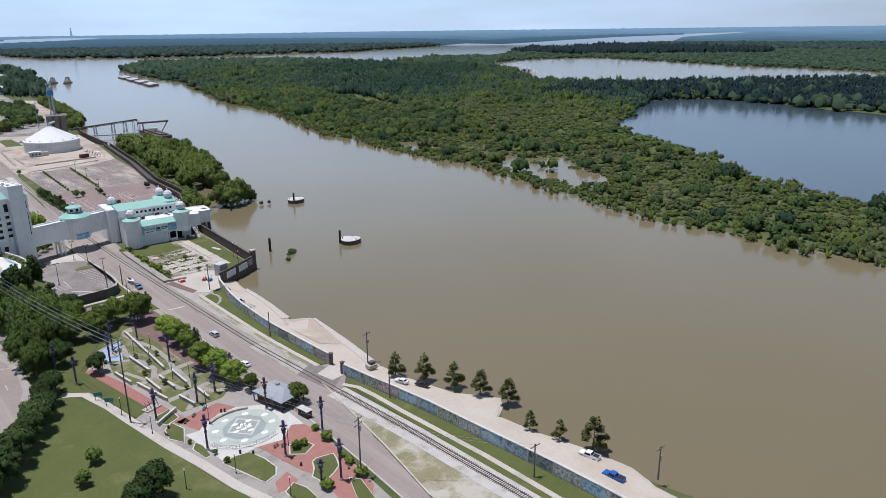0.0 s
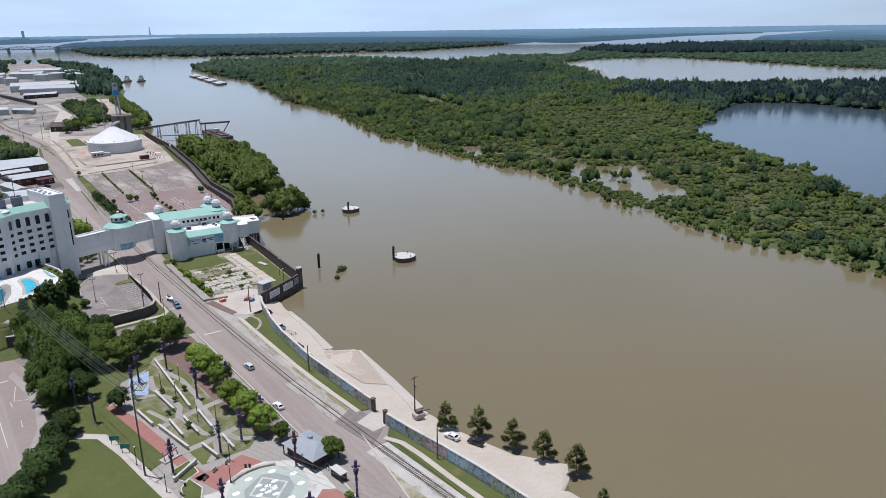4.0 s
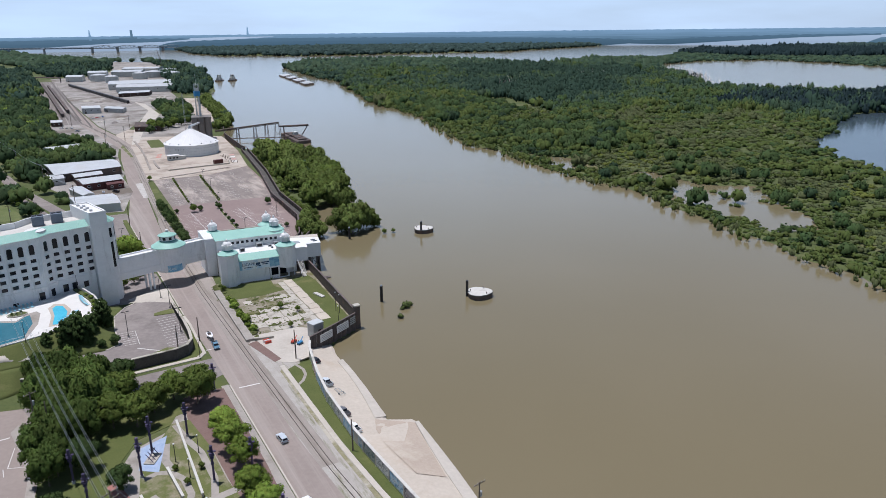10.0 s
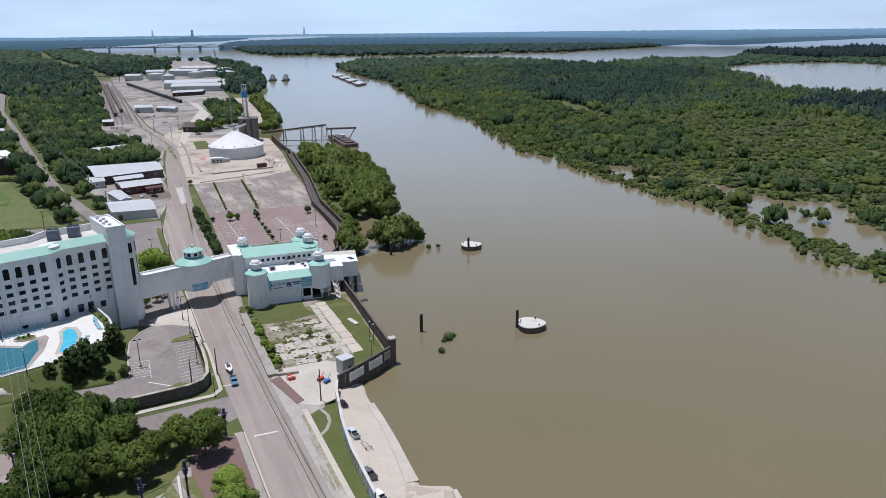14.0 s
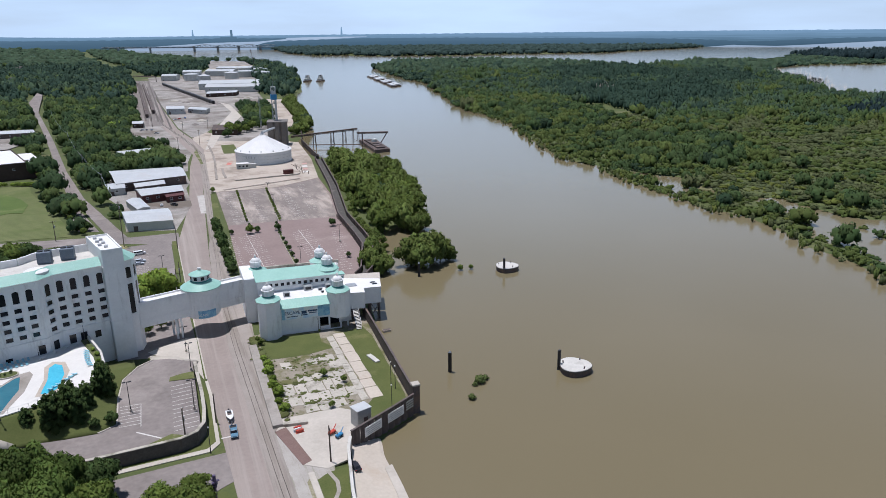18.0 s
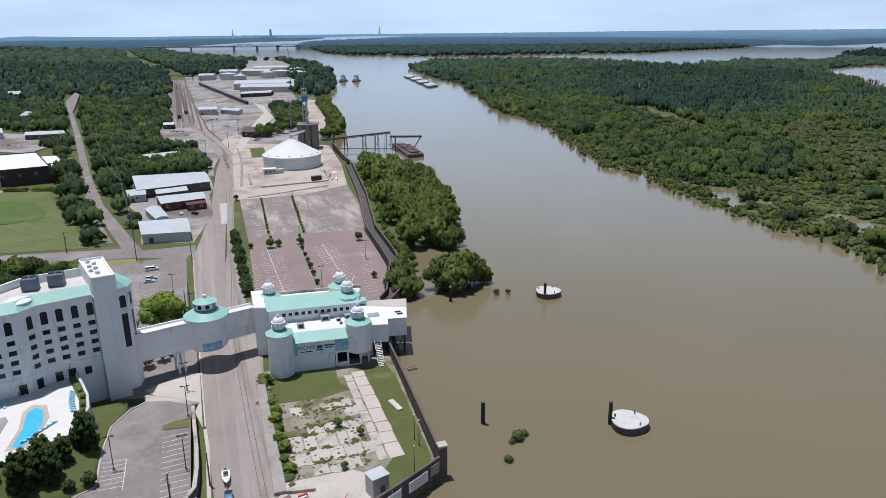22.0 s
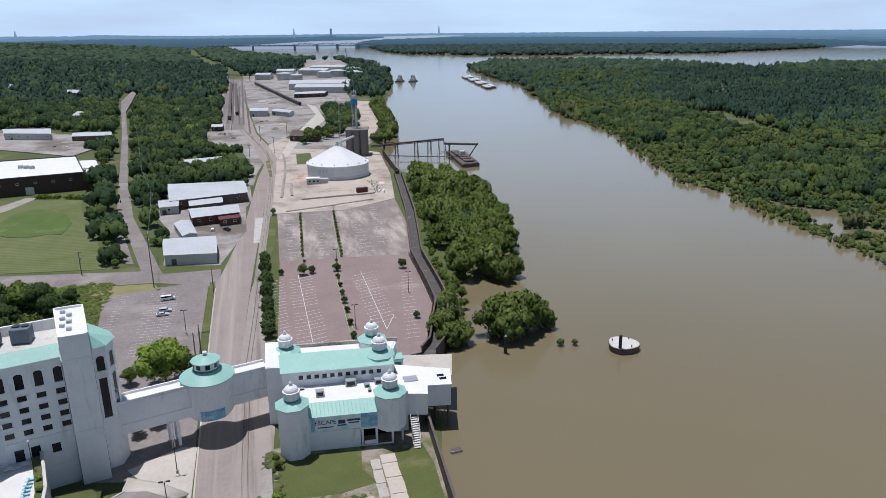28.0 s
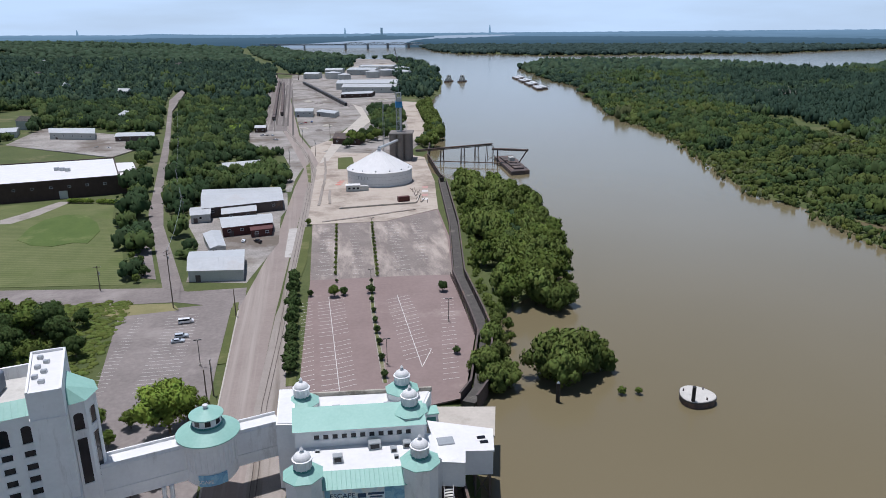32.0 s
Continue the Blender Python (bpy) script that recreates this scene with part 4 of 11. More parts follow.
def landing():
    """The sloping concrete boat landing, from the painted wall down into the water."""
    inner = [(-140, 3.9), (-112, 3.0), (-101, 2.5), (-90, 1.6), (-79, 0.7), (-67, -0.2), (-56, -1.6), (-47, -3.1), (-37.5, -4.0), (-31, -3.5), (-16, -4.1), (-1, -4.6), (19, -3.7), (30, -2.2), (44, 0.9), (49, 2.3), (52, 3.0)]
    outer = [(-140, 17), (-116, 16.5), (-109, 18.5), (-98, 17), (-86, 14), (-77.5, 13), (-77, 12.6), (-74, 17), (-71, 19.5), (-61, 12.6), (-45, 8.6), (-34, 8.1), (-19, 10.1), (3.5, 12.2), (4.5, 12.0), (7, 6.6), (12, 6.8), (25, 8.1), (36, 8.8), (46, 9.0), (52, 10.0)]
    ys = sorted(set(list(np.arange(-140, 52, 3.0)) + [y for y, _ in outer] + [52.0]))
    v, f = [], []
    n = 8
    for y in ys:
        a = np.interp(y, [p[0] for p in inner], [p[1] for p in inner])
        b = np.interp(y, [p[0] for p in outer], [p[1] for p in outer])
        x = np.linspace(a, b, n)
        z = np.linspace(0.03, -2.12, n) if b - a > 7 else height(x, np.full(n, y)) + 0.1
        z = np.maximum(z, height(x, np.full(n, y)) + 0.4 * np.linspace(0.2, 1, n))
        z[-1] = -2.2
        v += [(x[k], y, z[k]) for k in range(n)]
    for i in range(len(ys) - 1):
        for k in range(n - 1):
            j = i * n + k
            f.append((j, j + 1, j + n + 1, j + n))
    ob = link("landing", v, f, SAND)
    mod = ob.modifiers.new("thick", "SOLIDIFY")
    mod.thickness, mod.offset = 0.3, -1
    structure(ob, "pale sandy concrete boat landing sloping into the river", "landing")
    def level(x, y):
        a = np.interp(y, [p[0] for p in inner], [p[1] for p in inner])
        b = np.interp(y, [p[0] for p in outer], [p[1] for p in outer])
        u = (x - a) / (b - a)
        return max(0.03 - 2.15 * u, float(height(np.array([x]), np.array([y]))[0]) + 0.08 + 0.32 * u)
    for far, near in (([(8.0, -34), (9.1, -26), (10.0, -19), (11.1, -8), (12.0, 2.5)], [(4.6, -35), (6.1, -28), (7.4, -18), (9.2, -7), (11.0, 2.4)]),
                      ([(6.4, 8.2), (6.7, 12), (7.3, 18), (7.9, 24), (8.6, 34), (8.9, 42)], [(3.4, 8.0), (3.9, 11), (4.9, 17), (5.8, 24), (6.6, 32), (7.0, 41)])):
        v = [(x, y, level(x, y) + 0.14) for x, y in near] + [(x, y, max(level(x, y), -2.0) + 0.14) for x, y in far]
        n = len(near)
        o = link("landing_slope", v, [(k, k + n, k + n + 1, k + 1) for k in range(n - 1)], CONC)
        thick = o.modifiers.new("thick", "SOLIDIFY")
        thick.thickness, thick.offset = 0.2, -1
        structure(o, "pale paved slope down to the water", "landing")
    ramp = [(3.2, 7.5), (10.8, 2.0), (8.8, -8), (6.6, -20), (1.4, -17), (0.2, -5), (1.2, 2.5)]
    ramp += [(5.0, -6.5)]
    o = link("landing_ramp", [(x, y, level(x, y) + 0.12) for x, y in ramp], [(7, k, (k + 1) % 7) for k in range(7)], RAMP_SAND)
    structure(o, "reddish washed sand lying on the landing", "landing")


landing()

# ---- the vacant lot ----
structure(prism("gate_floor", [(-10.4, 63.2), (-4, 63), (8, 62), (8, 53), (2.2, 49.8), (0.6, 45), (-4.5, 43), (-8.5, 46), (-12, 61)], -0.5, 0.026, CONC), "pale worn concrete before the floodgate", "pavement")
structure(prism("vacant_lot", [(-10.5, 63), (-9.5, 116), (25, 120), (20.2, 60), (2.2, 49.5), (-4, 62)], -3.0, 0.02, WEEDY), "weedy vacant lot of cracked slabs and grass", "lot")
structure(prism("vacant_lot_apron", [(-10.4, 62.8), (-4, 62), (2.2, 49.6), (8, 53), (8, 62), (3.5, 66), (-10.4, 66)], -1, 0.035, CONC), "pale concrete apron of the vacant lot", "pavement")
structure(prism("lot_lawn", [(-9, 98), (-8, 113), (9, 111), (8.2, 104), (10.5, 99), (3, 97.2)], -1, 0.05, GRASS), "green grass before the casino building", "lawn")
structure(prism("lot_lawn_2", [(15.4, 108), (22, 110), (22.8, 102), (20.2, 66), (19, 60.5), (9.2, 57), (8.5, 62), (13, 68), (14.6, 84)], -1, 0.055, GRASS), "green grass inside the floodwall", "lawn")
slab = thing("broken_slab", pose(0, 0, 0), "cracked pale concrete slabs with weeds in the joints", "pavement")
rs = random.Random(3)
ROWS = ((92.8, 1.7, -5.4, 7.2), (88.9, 2.0, -6.6, 9.0), (83.4, 1.5, -2.8, 9.4), (78.6, 2.9, -7.2, 8.6), (72.9, 2.4, -7.6, 9.6), (68.2, 2.2, -8.0, 9.0))
for y, deep, x0, x1 in ROWS:
    x = x0
    while x < x1:
        w = rs.uniform(2.2, 4.6)
        jag = lambda: rs.uniform(-0.5, 0.5)
        a, b, c, d = x + rs.uniform(0, .15), x + w - rs.uniform(0.02, .18), y - deep, y + deep
        mid = (a + b) / 2 + jag()
        q = [(a, c + jag()), (mid, c + jag()), (b, c + jag()), (b + jag() * 0.3, y + jag()), (b, d + jag()), (mid + jag(), d + jag()), (a, d + jag()), (a + jag() * 0.3, y)]
        if rs.random() < 0.84:
            prism("slab", q, -0.1, 0.06 + rs.uniform(0, 0.03), CONC_OLD if rs.random() < 0.6 else CONC, slab)
        x += w
for x, y0, y1 in ((10.6, 67, 107), (13.4, 67, 108)):
    y = y0
    while y < y1:
        d = min(rs.uniform(3.5, 6.5), y1 - y)
        if d < 1.5:
            break
        k = (y - 67) / 40
        xa = x + k * 0.6 + rs.uniform(-0.1, 0.1)
        w = 0.95 if x < 11 else 1.6
        prism("slab", [(xa - w, y + .1), (xa + w, y + rs.uniform(0, .3)), (xa + w + rs.uniform(-.2, .2), y + d / 2), (xa + w, min(y + d - .15, y1)), (xa - w, min(y + d - .05, y1)), (xa - w + rs.uniform(-.2, .2), y + d / 2)], -0.1, 0.09, CONC_OLD if x < 11 else SAND, slab)
        y += d
structure(prism("broken_wall", [(-12.3, 62.5), (-11.6, 108), (-9.5, 108), (-9.9, 62.5)], -0.5, 0.75, CONC_PARK), "long low broken concrete wall", "wall")
structure(prism("broken_wall_2", [(-10, 62.2), (-4.6, 61.4), (-4.5, 62.5), (-10, 63.3)], -0.5, 0.7, CONC_OLD), "low broken concrete wall end", "wall")


# ---- walls along the water ----
def piled_wall(name, line, z0, z1, label, step=2.2, material=STEEL_DARK, kind_label="floodwall", thick=0.35):
    w = thing(name, Matrix(), label, kind_label)
    pts = resample(line, step)
    pts = pts + [line[-1]]
    for a, b in zip(pts, pts[1:]):
        d = Vector((b[0] - a[0], b[1] - a[1]))
        if d.length < 0.3:
            continue
        n = Vector((-d.y, d.x)).normalized()
        s = d.normalized()
        c = [(a[0] + s.x * 0.02, a[1] + s.y * 0.02), (b[0] - s.x * 0.02, b[1] - s.y * 0.02)]
        m = [(c[0][0] + s.x * d.length * 0.3 + n.x * thick, c[0][1] + s.y * d.length * 0.3 + n.y * thick), (c[0][0] + s.x * d.length * 0.7 + n.x * thick, c[0][1] + s.y * d.length * 0.7 + n.y * thick)]
        prism("wall_panel", [c[0], c[1], m[1], m[0]], z0, z1, material, w)
    cap = prism("cap", offset_line(line, -thick * 1.1) + offset_line(line, thick * 0.4)[::-1], z1, z1 + 0.18, material, w)
    return w


piled_wall("floodwall", [(24.8, 119.5), (22.6, 88), (20.6, 61)], -4.0, 3.6, "dark rusty sheet-pile floodwall beside the river")
piled_wall("floodwall", [(20.0, 59.4), (11, 54.2), (2.2, 49.4)], -4.0, 3.4, "dark sheet-pile floodwall with two white signs")
tower = thing("floodwall_pier", pose(20.9, 60.3, 0), "dark square floodwall corner pier", "pier")
part("shaft", box(bmesh.new(), 0, 0, 0.6, 1.7, 1.7, 9.2, bevel=0.08), STEEL_DARK, tower)
part("cap", box(bmesh.new(), 0, 0, 5.4, 2.0, 2.0, 0.45, bevel=0.08), CONC_OLD, tower)
for x, y, nm in ((7.6, 52.0, "sign_board"), (14.0, 55.6, "sign_board")):
    sgn = thing(nm, pose(x + 0.25, y - 0.45, 1.7, 0, 0, 30), "white notice board with blurred lettering on the floodwall", "sign", "notice boards")
    part("board", box(bmesh.new(), 0, -0.05, 0, 5.4, 0.1, 2.3, bevel=0.02), ROOF_WHITE, sgn)
    bars = bmesh.new()
    for k, (w, zz) in enumerate(((4.2, 0.7), (4.6, 0.2), (3.6, -0.3), (4.0, -0.75))):
        box(bars, 0, -0.11, zz, w, 0.02, 0.16)
    part("lettering", bars, STEEL_GREY, sgn)
dark = thing("sign_board", pose(18.4, 58.1, 1.8, 0, 0, 30), "dark slatted panel on the floodwall", "sign", "notice boards")
for k in range(4):
    part("slat", box(bmesh.new(), 0, -0.3, -0.9 + k * 0.6, 2.6, 0.08, 0.4), STEEL_GREY, dark)
crate = thing("utility_box", pose(6.6, 57.0, 0.0, 0, 0, 17), "grey metal utility cabin beside the floodwall", "cabin")
part("body", box(bmesh.new(), 0, 0, 2.1, 3.6, 3.0, 4.2, bevel=0.05), STEEL_GREY, crate)
part("roof", box(bmesh.new(), 0, 0, 4.28, 3.9, 3.3, 0.16, bevel=0.03), METAL_ROOF, crate)
part("door", box(bmesh.new(), 0.3, -1.52, 1.2, 1.0, 0.06, 2.1), STEEL_DARK, crate)

WALL_UP = [(31.5, 152), (35.5, 158), (44.3, 187), (45.6, 203), (47.6, 240), (59.3, 307), (71.5, 400)]
piled_wall("floodwall", WALL_UP, -1.0, 2.4, "long brown sheet-pile floodwall beside the parking lot", 3.0)
piled_wall("floodwall", offset_line(WALL_UP, 4.2), -3.0, 2.6, "long dark sheet-pile floodwall on the river side", 3.0)
# the walk takes the dark grey concrete over its whole width
structure(strip("floodwall_walk", offset_line(WALL_UP, 0.5), offset_line(WALL_UP, 3.7), -3.0, 0.5, CONC_DARK), "dark walkway between two floodwalls", "pavement")
piled_wall("floodwall", [(71.5, 400), (76, 404), (75, 412), (79.5, 487), (95, 565), (114, 690), (136, 830)], -3.0, 2.4, "long brown sheet-pile floodwall behind the tank", 4.0)
fa = thing("fence_posts", Matrix(), "row of leaning timber posts beside the floodwall", "fence")
for p in resample(offset_line(WALL_UP[2:5], -1.0), 2.2):
    part("post", box(bmesh.new(), p[0], p[1], 0.9, 0.22, 0.22, 1.8), STEEL_DARK, fa)


def mural_mat(name, cols, scale, fade=1.35):
    m = bpy.data.materials.new(name)
    m.use_nodes = True
    nt = m.node_tree
    p = nt.nodes["Principled BSDF"]
    p.inputs["Roughness"].default_value = 0.6
    geo = nt.nodes.new("ShaderNodeNewGeometry")
    n = nt.nodes.new("ShaderNodeTexNoise")
    n.inputs["Scale"].default_value, n.inputs["Detail"].default_value, n.inputs["Distortion"].default_value = scale, 5, 1.2
    nt.links.new(geo.outputs["Position"], n.inputs["Vector"])
    r = nt.nodes.new("ShaderNodeValToRGB")
    r.color_ramp.elements[0].position, r.color_ramp.elements[0].color = 0.3, (*cols[0], 1)
    r.color_ramp.elements[1].position, r.color_ramp.elements[1].color = 0.72, (*cols[-1], 1)
    for i, c in enumerate(cols[1:-1]):
        r.color_ramp.elements.new(0.3 + 0.42 * (i + 1) / (len(cols) - 1)).color = (*c, 1)
    nt.links.new(n.outputs[0], r.inputs[0])
    pale = nt.nodes.new("ShaderNodeHueSaturation")
    pale.inputs["Saturation"].default_value, pale.inputs["Value"].default_value = 0.75, fade
    nt.links.new(r.outputs[0], pale.inputs["Color"])
    nt.links.new(pale.outputs[0], p.inputs["Base Color"])
    return m


MURALS = [mural_mat("mural_paint", ((0.03, 0.06, 0.10), (0.10, 0.18, 0.28), (0.30, 0.36, 0.40), (0.22, 0.16, 0.12)), 0.7),
          mural_mat("mural_paint_warm", ((0.05, 0.05, 0.06), (0.20, 0.16, 0.15), (0.36, 0.30, 0.28), (0.12, 0.18, 0.26)), 0.8),
          mural_mat("mural_paint_blue", ((0.05, 0.12, 0.24), (0.12, 0.28, 0.42), (0.38, 0.44, 0.46), (0.10, 0.12, 0.20)), 0.6),
          mural_mat("mural_paint_rose", ((0.12, 0.06, 0.07), (0.34, 0.16, 0.17), (0.48, 0.40, 0.38), (0.16, 0.22, 0.34)), 0.9),
          mural_mat("mural_paint_grey", ((0.10, 0.10, 0.10), (0.26, 0.26, 0.25), (0.46, 0.45, 0.43), (0.22, 0.19, 0.16)), 1.0),
          mural_mat("mural_paint_green", ((0.04, 0.07, 0.05), (0.13, 0.18, 0.12), (0.38, 0.38, 0.30), (0.12, 0.20, 0.30)), 0.9),
          mural_mat("mural_paint_dark", ((0.03, 0.04, 0.04), (0.07, 0.11, 0.12), (0.20, 0.22, 0.20), (0.09, 0.13, 0.19)), 0.7)]


def painted_wall(line, top, label, step):
    w = thing("painted_floodwall", Matrix(), label, "floodwall")
    prism("wall_core", offset_line(line, -0.2) + offset_line(line, 0.2)[::-1], -1.5, top, CONC, w, "pale concrete wall")
    prism("cap", offset_line(line, -0.32) + offset_line(line, 0.32)[::-1], top, top + 0.16, CONC_WHITE, w)
    side = -1
    pts = resample(line, step)
    for i, (a, b) in enumerate(zip(pts, pts[1:])):
        d = Vector((b[0] - a[0], b[1] - a[1])).normalized()
        n = Vector((-d.y, d.x)) * 0.26
        if (Vector((a[0] + n.x, a[1] + n.y)).x) > a[0]:
            n = -n
        q = [(a[0] + d.x * 0.25, a[1] + d.y * 0.25), (b[0] - d.x * 0.25, b[1] - d.y * 0.25)]
        prism("mural_panel", [q[0], q[1], (q[1][0] + n.x, q[1][1] + n.y), (q[0][0] + n.x, q[0][1] + n.y)], 0.35, top - 0.12, MURALS[(i * 5 + i // 3) % 7], w, "painted mural panel")
        prism("pilaster", [(a[0] - d.x * 0.2, a[1] - d.y * 0.2), (a[0] + d.x * 0.2, a[1] + d.y * 0.2), (a[0] + d.x * 0.2 + n.x * 1.3, a[1] + d.y * 0.2 + n.y * 1.3), (a[0] - d.x * 0.2 + n.x * 1.3, a[1] - d.y * 0.2 + n.y * 1.3)], -0.2, top - 0.02, CONC, w)
    return w


painted_wall([(-4.5, -38.0), (-3.5, -46.6), (-2, -56), (-0.6, -66.9), (0.3, -79.1), (1.2, -90.1), (2.1, -101.5), (2.6, -112), (3.4, -140)], 2.9, "long concrete floodwall painted with blue murals", 6.4)
painted_wall([(1.8, 48.2), (0.3, 44.1), (-2.6, 30), (-4.1, 19), (-5, -0.8), (-4.5, -15.9), (-3.9, -30.2)], 2.9, "concrete floodwall painted with grey murals", 6.0)
for x, y in ((-3.85, -31.0), (-4.55, -37.3)):
    gp = thing("gate_post", pose(x, y, 0), "dark steel floodgate post at the landing", "gate post", "floodgate posts")
    part("post", box(bmesh.new(), 0, 0, 1.5, 0.8, 0.8, 3.6, bevel=0.05), STEEL_DARK, gp)
    part("plate", box(bmesh.new(), 0, 0, 3.36, 1.0, 1.0, 0.14), STEEL_DARK, gp)


# ---- planting strips of the parking lot ----
for pts in ([(15.0, 165), (15.6, 190), (16.4, 215), (18.4, 242)], [(6.2, 250), (8.0, 285), (9.3, 318)], [(20.8, 246), (23.0, 285), (25.4, 318)], [(-8.4, 168), (-8.4, 248)]):
    structure(strip("planting_strip", offset_line(pts, -0.7), offset_line(pts, 0.7), -0.1, 0.1, CONC_PARK), "narrow planting strip with a worn kerb", "kerb")
    structure(strip("planting_strip_soil", offset_line(pts, -0.45), offset_line(pts, 0.45), -0.1, 0.13, GRASS_ROUGH), "weedy soil of the planting strip", "verge")
for pts in ([(1.5, 252), (6.0, 318)], [(14.5, 250), (17.0, 316)], [(30, 252), (35, 318)], [(40, 262), (46, 322)]):
    for k in range(16):
        s = k / 15
        x, y = pts[0][0] + (pts[1][0] - pts[0][0]) * s, pts[0][1] + (pts[1][1] - pts[0][1]) * s
        structure(link("painted_line", [(x - 2.2, y - 0.07, 0.041), (x + 2.2, y + 0.25, 0.041), (x + 2.2, y + 0.38, 0.041), (x - 2.2, y + 0.06, 0.041)], [(0, 1, 2, 3)], WHITE_LINE), "worn painted line", "road marking")


# ---- the park ----
structure(prism("park_lawn", [(-61, -1), (-55, -16), (-51.5, -40), (-47.5, -62), (-45.5, -70), (-48, -110), (-110, -110), (-100, -40), (-76, -18), (-67.5, 4.5)], -0.3, 0.03, GRASS), "broad mown park lawn", "lawn")
structure(prism("park_lawn_2", [(-61, 1), (-56, 14), (-50.5, -1), (-47.5, -19), (-50, -25), (-53, -21), (-56.5, -4)], -0.3, 0.035, GRASS), "mown grass in the park", "lawn")
structure(prism("park_lawn_3", [(-64, 46), (-45, 47), (-24, 43), (-23, 30), (-35, 28), (-46, 24), (-54, 10), (-62, 4), (-66, 10), (-63.5, 27)], -0.3, 0.02, GRASS), "shaded grass and soil under trees", "lawn")
structure(prism("park_floor", [(-47.5, 20), (-40, 24), (-37, 30), (-24, 34), (-23, 5), (-23, -34), (-22.5, -50), (-24.5, -66), (-26, -84), (-27, -110), (-47, -110), (-44.5, -70), (-46.5, -62), (-50.4, -40), (-52.5, -24), (-47, -21), (-50, -3), (-53, 9)], -0.3, 0.04, CONC_PARK),
          "brownish pale concrete paths of the park", "pavement")
PATH_A = [(-61.5, -0.3), (-57, -4), (-54.6, -14), (-52.9, -25), (-50.4, -40), (-48, -51), (-46, -62.5), (-43.6, -71), (-44, -110)]
structure(strip("pavement_4", offset_line(PATH_A, -1.1), offset_line(PATH_A, 1.1), -0.2, 0.065, CONC), "pale concrete park path", "pavement")
structure(prism("brick_walk", [(-53.5, 9), (-51.5, 9.5), (-48.3, -3), (-45.4, -20.5), (-43, -33), (-45.5, -33), (-48, -21), (-51.2, -3)], -0.2, 0.07, BRICK_RED), "red brick park walk", "pavement")
structure(prism("brick_floor_1", [(-45.6, -31.5), (-35, -29.4), (-32.5, -34.4), (-37, -34.5), (-41, -36.5), (-43.2, -38.5)], -0.2, 0.07, BRICK_RED), "red brick paving with pale joints", "pavement")
structure(prism("brick_floor_2", [(-36.6, -53), (-31.5, -54.2), (-27, -50.2), (-24.6, -52), (-23.9, -57), (-24.7, -66), (-26.1, -80), (-31, -86), (-33.5, -79), (-32.6, -70), (-34.2, -66.5)], -0.2, 0.07, BRICK_RED), "red brick paving with pale joints", "pavement")
structure(prism("brick_floor_3", [(-40, -66.5), (-36.5, -65), (-36.3, -69), (-38.8, -70), (-41.2, -70)], -0.2, 0.07, BRICK_RED), "red brick paving with pale joints", "pavement")
structure(prism("brick_walk_2", [(-34, 38), (-28, 40), (-24.3, 38), (-24.0, 0), (-25, -26), (-28.5, -28), (-31.5, -14), (-32.5, 10), (-35, 26)], -0.2, 0.055, BRICK_DULL), "shaded red brick walk under the street trees", "pavement")


def bed(name, poly, label="small lawn with a pale concrete edge"):
    b = structure(prism(name, poly, -0.1, 0.16, CONC_WHITE), label, "lawn")
    c = [sum(p[0] for p in poly) / len(poly), sum(p[1] for p in poly) / len(poly)]
    inner = []
    for p in poly:
        d = math.hypot(p[0] - c[0], p[1] - c[1])
        k = max(0.2, (d - 0.32) / d)
        inner.append((c[0] + (p[0] - c[0]) * k, c[1] + (p[1] - c[1]) * k))
    prism("turf", inner, -0.1, 0.2, GRASS, b)


bed("lawn_bed", [(-33.2, -60.2), (-31.5, -57.0), (-30, -56.9), (-28.1, -57.2), (-27.4, -60.6), (-29.0, -61.5), (-30.7, -62.4)])
bed("lawn_bed", [(-32.1, -67.7), (-31, -65.4), (-29.7, -64.9), (-26.1, -65.9), (-26.6, -68), (-27.6, -70.5), (-30, -72), (-33.2, -73.2), (-33.8, -70)])
bed("lawn_bed", [(-44.9, -53.5), (-42, -52.9), (-38.9, -53.5), (-37.5, -58), (-37.3, -62.4), (-38.6, -64.6), (-41.5, -65.6), (-43.2, -60)])
bed("lawn_bed", [(-40.1, -70.5), (-37.5, -69), (-36.2, -72), (-36.5, -79), (-40.5, -79)])
bed("lawn_bed", [(-28.5, -75), (-27, -77), (-28.5, -84), (-32, -84)])
bed("lawn_bed", [(-48.8, -33), (-46.5, -31), (-45.2, -35.5), (-47.6, -41.0), (-49.6, -37.5)])
bed("lawn_bed", [(-47.4, -44.5), (-45.8, -42.4), (-45.0, -44.6), (-45.4, -49.6), (-46.6, -49.8)])
bed("lawn_bed", [(-48.2, -26), (-44.4, -24.6), (-44.2, -30.0), (-47.6, -31.6), (-49.2, -29)])
structure(prism("garden_lawn", [(-46.6, 14), (-42.5, 20), (-38.4, 27), (-34.6, 27), (-32.8, 14), (-32.4, 0), (-30.5, -14), (-29.2, -24.5), (-33, -28), (-42.8, -28), (-43.6, -21), (-45.8, -9), (-48.4, 2)], -0.1, 0.07, GRASS_ROUGH), "terraced garden lawn between low walls", "lawn")
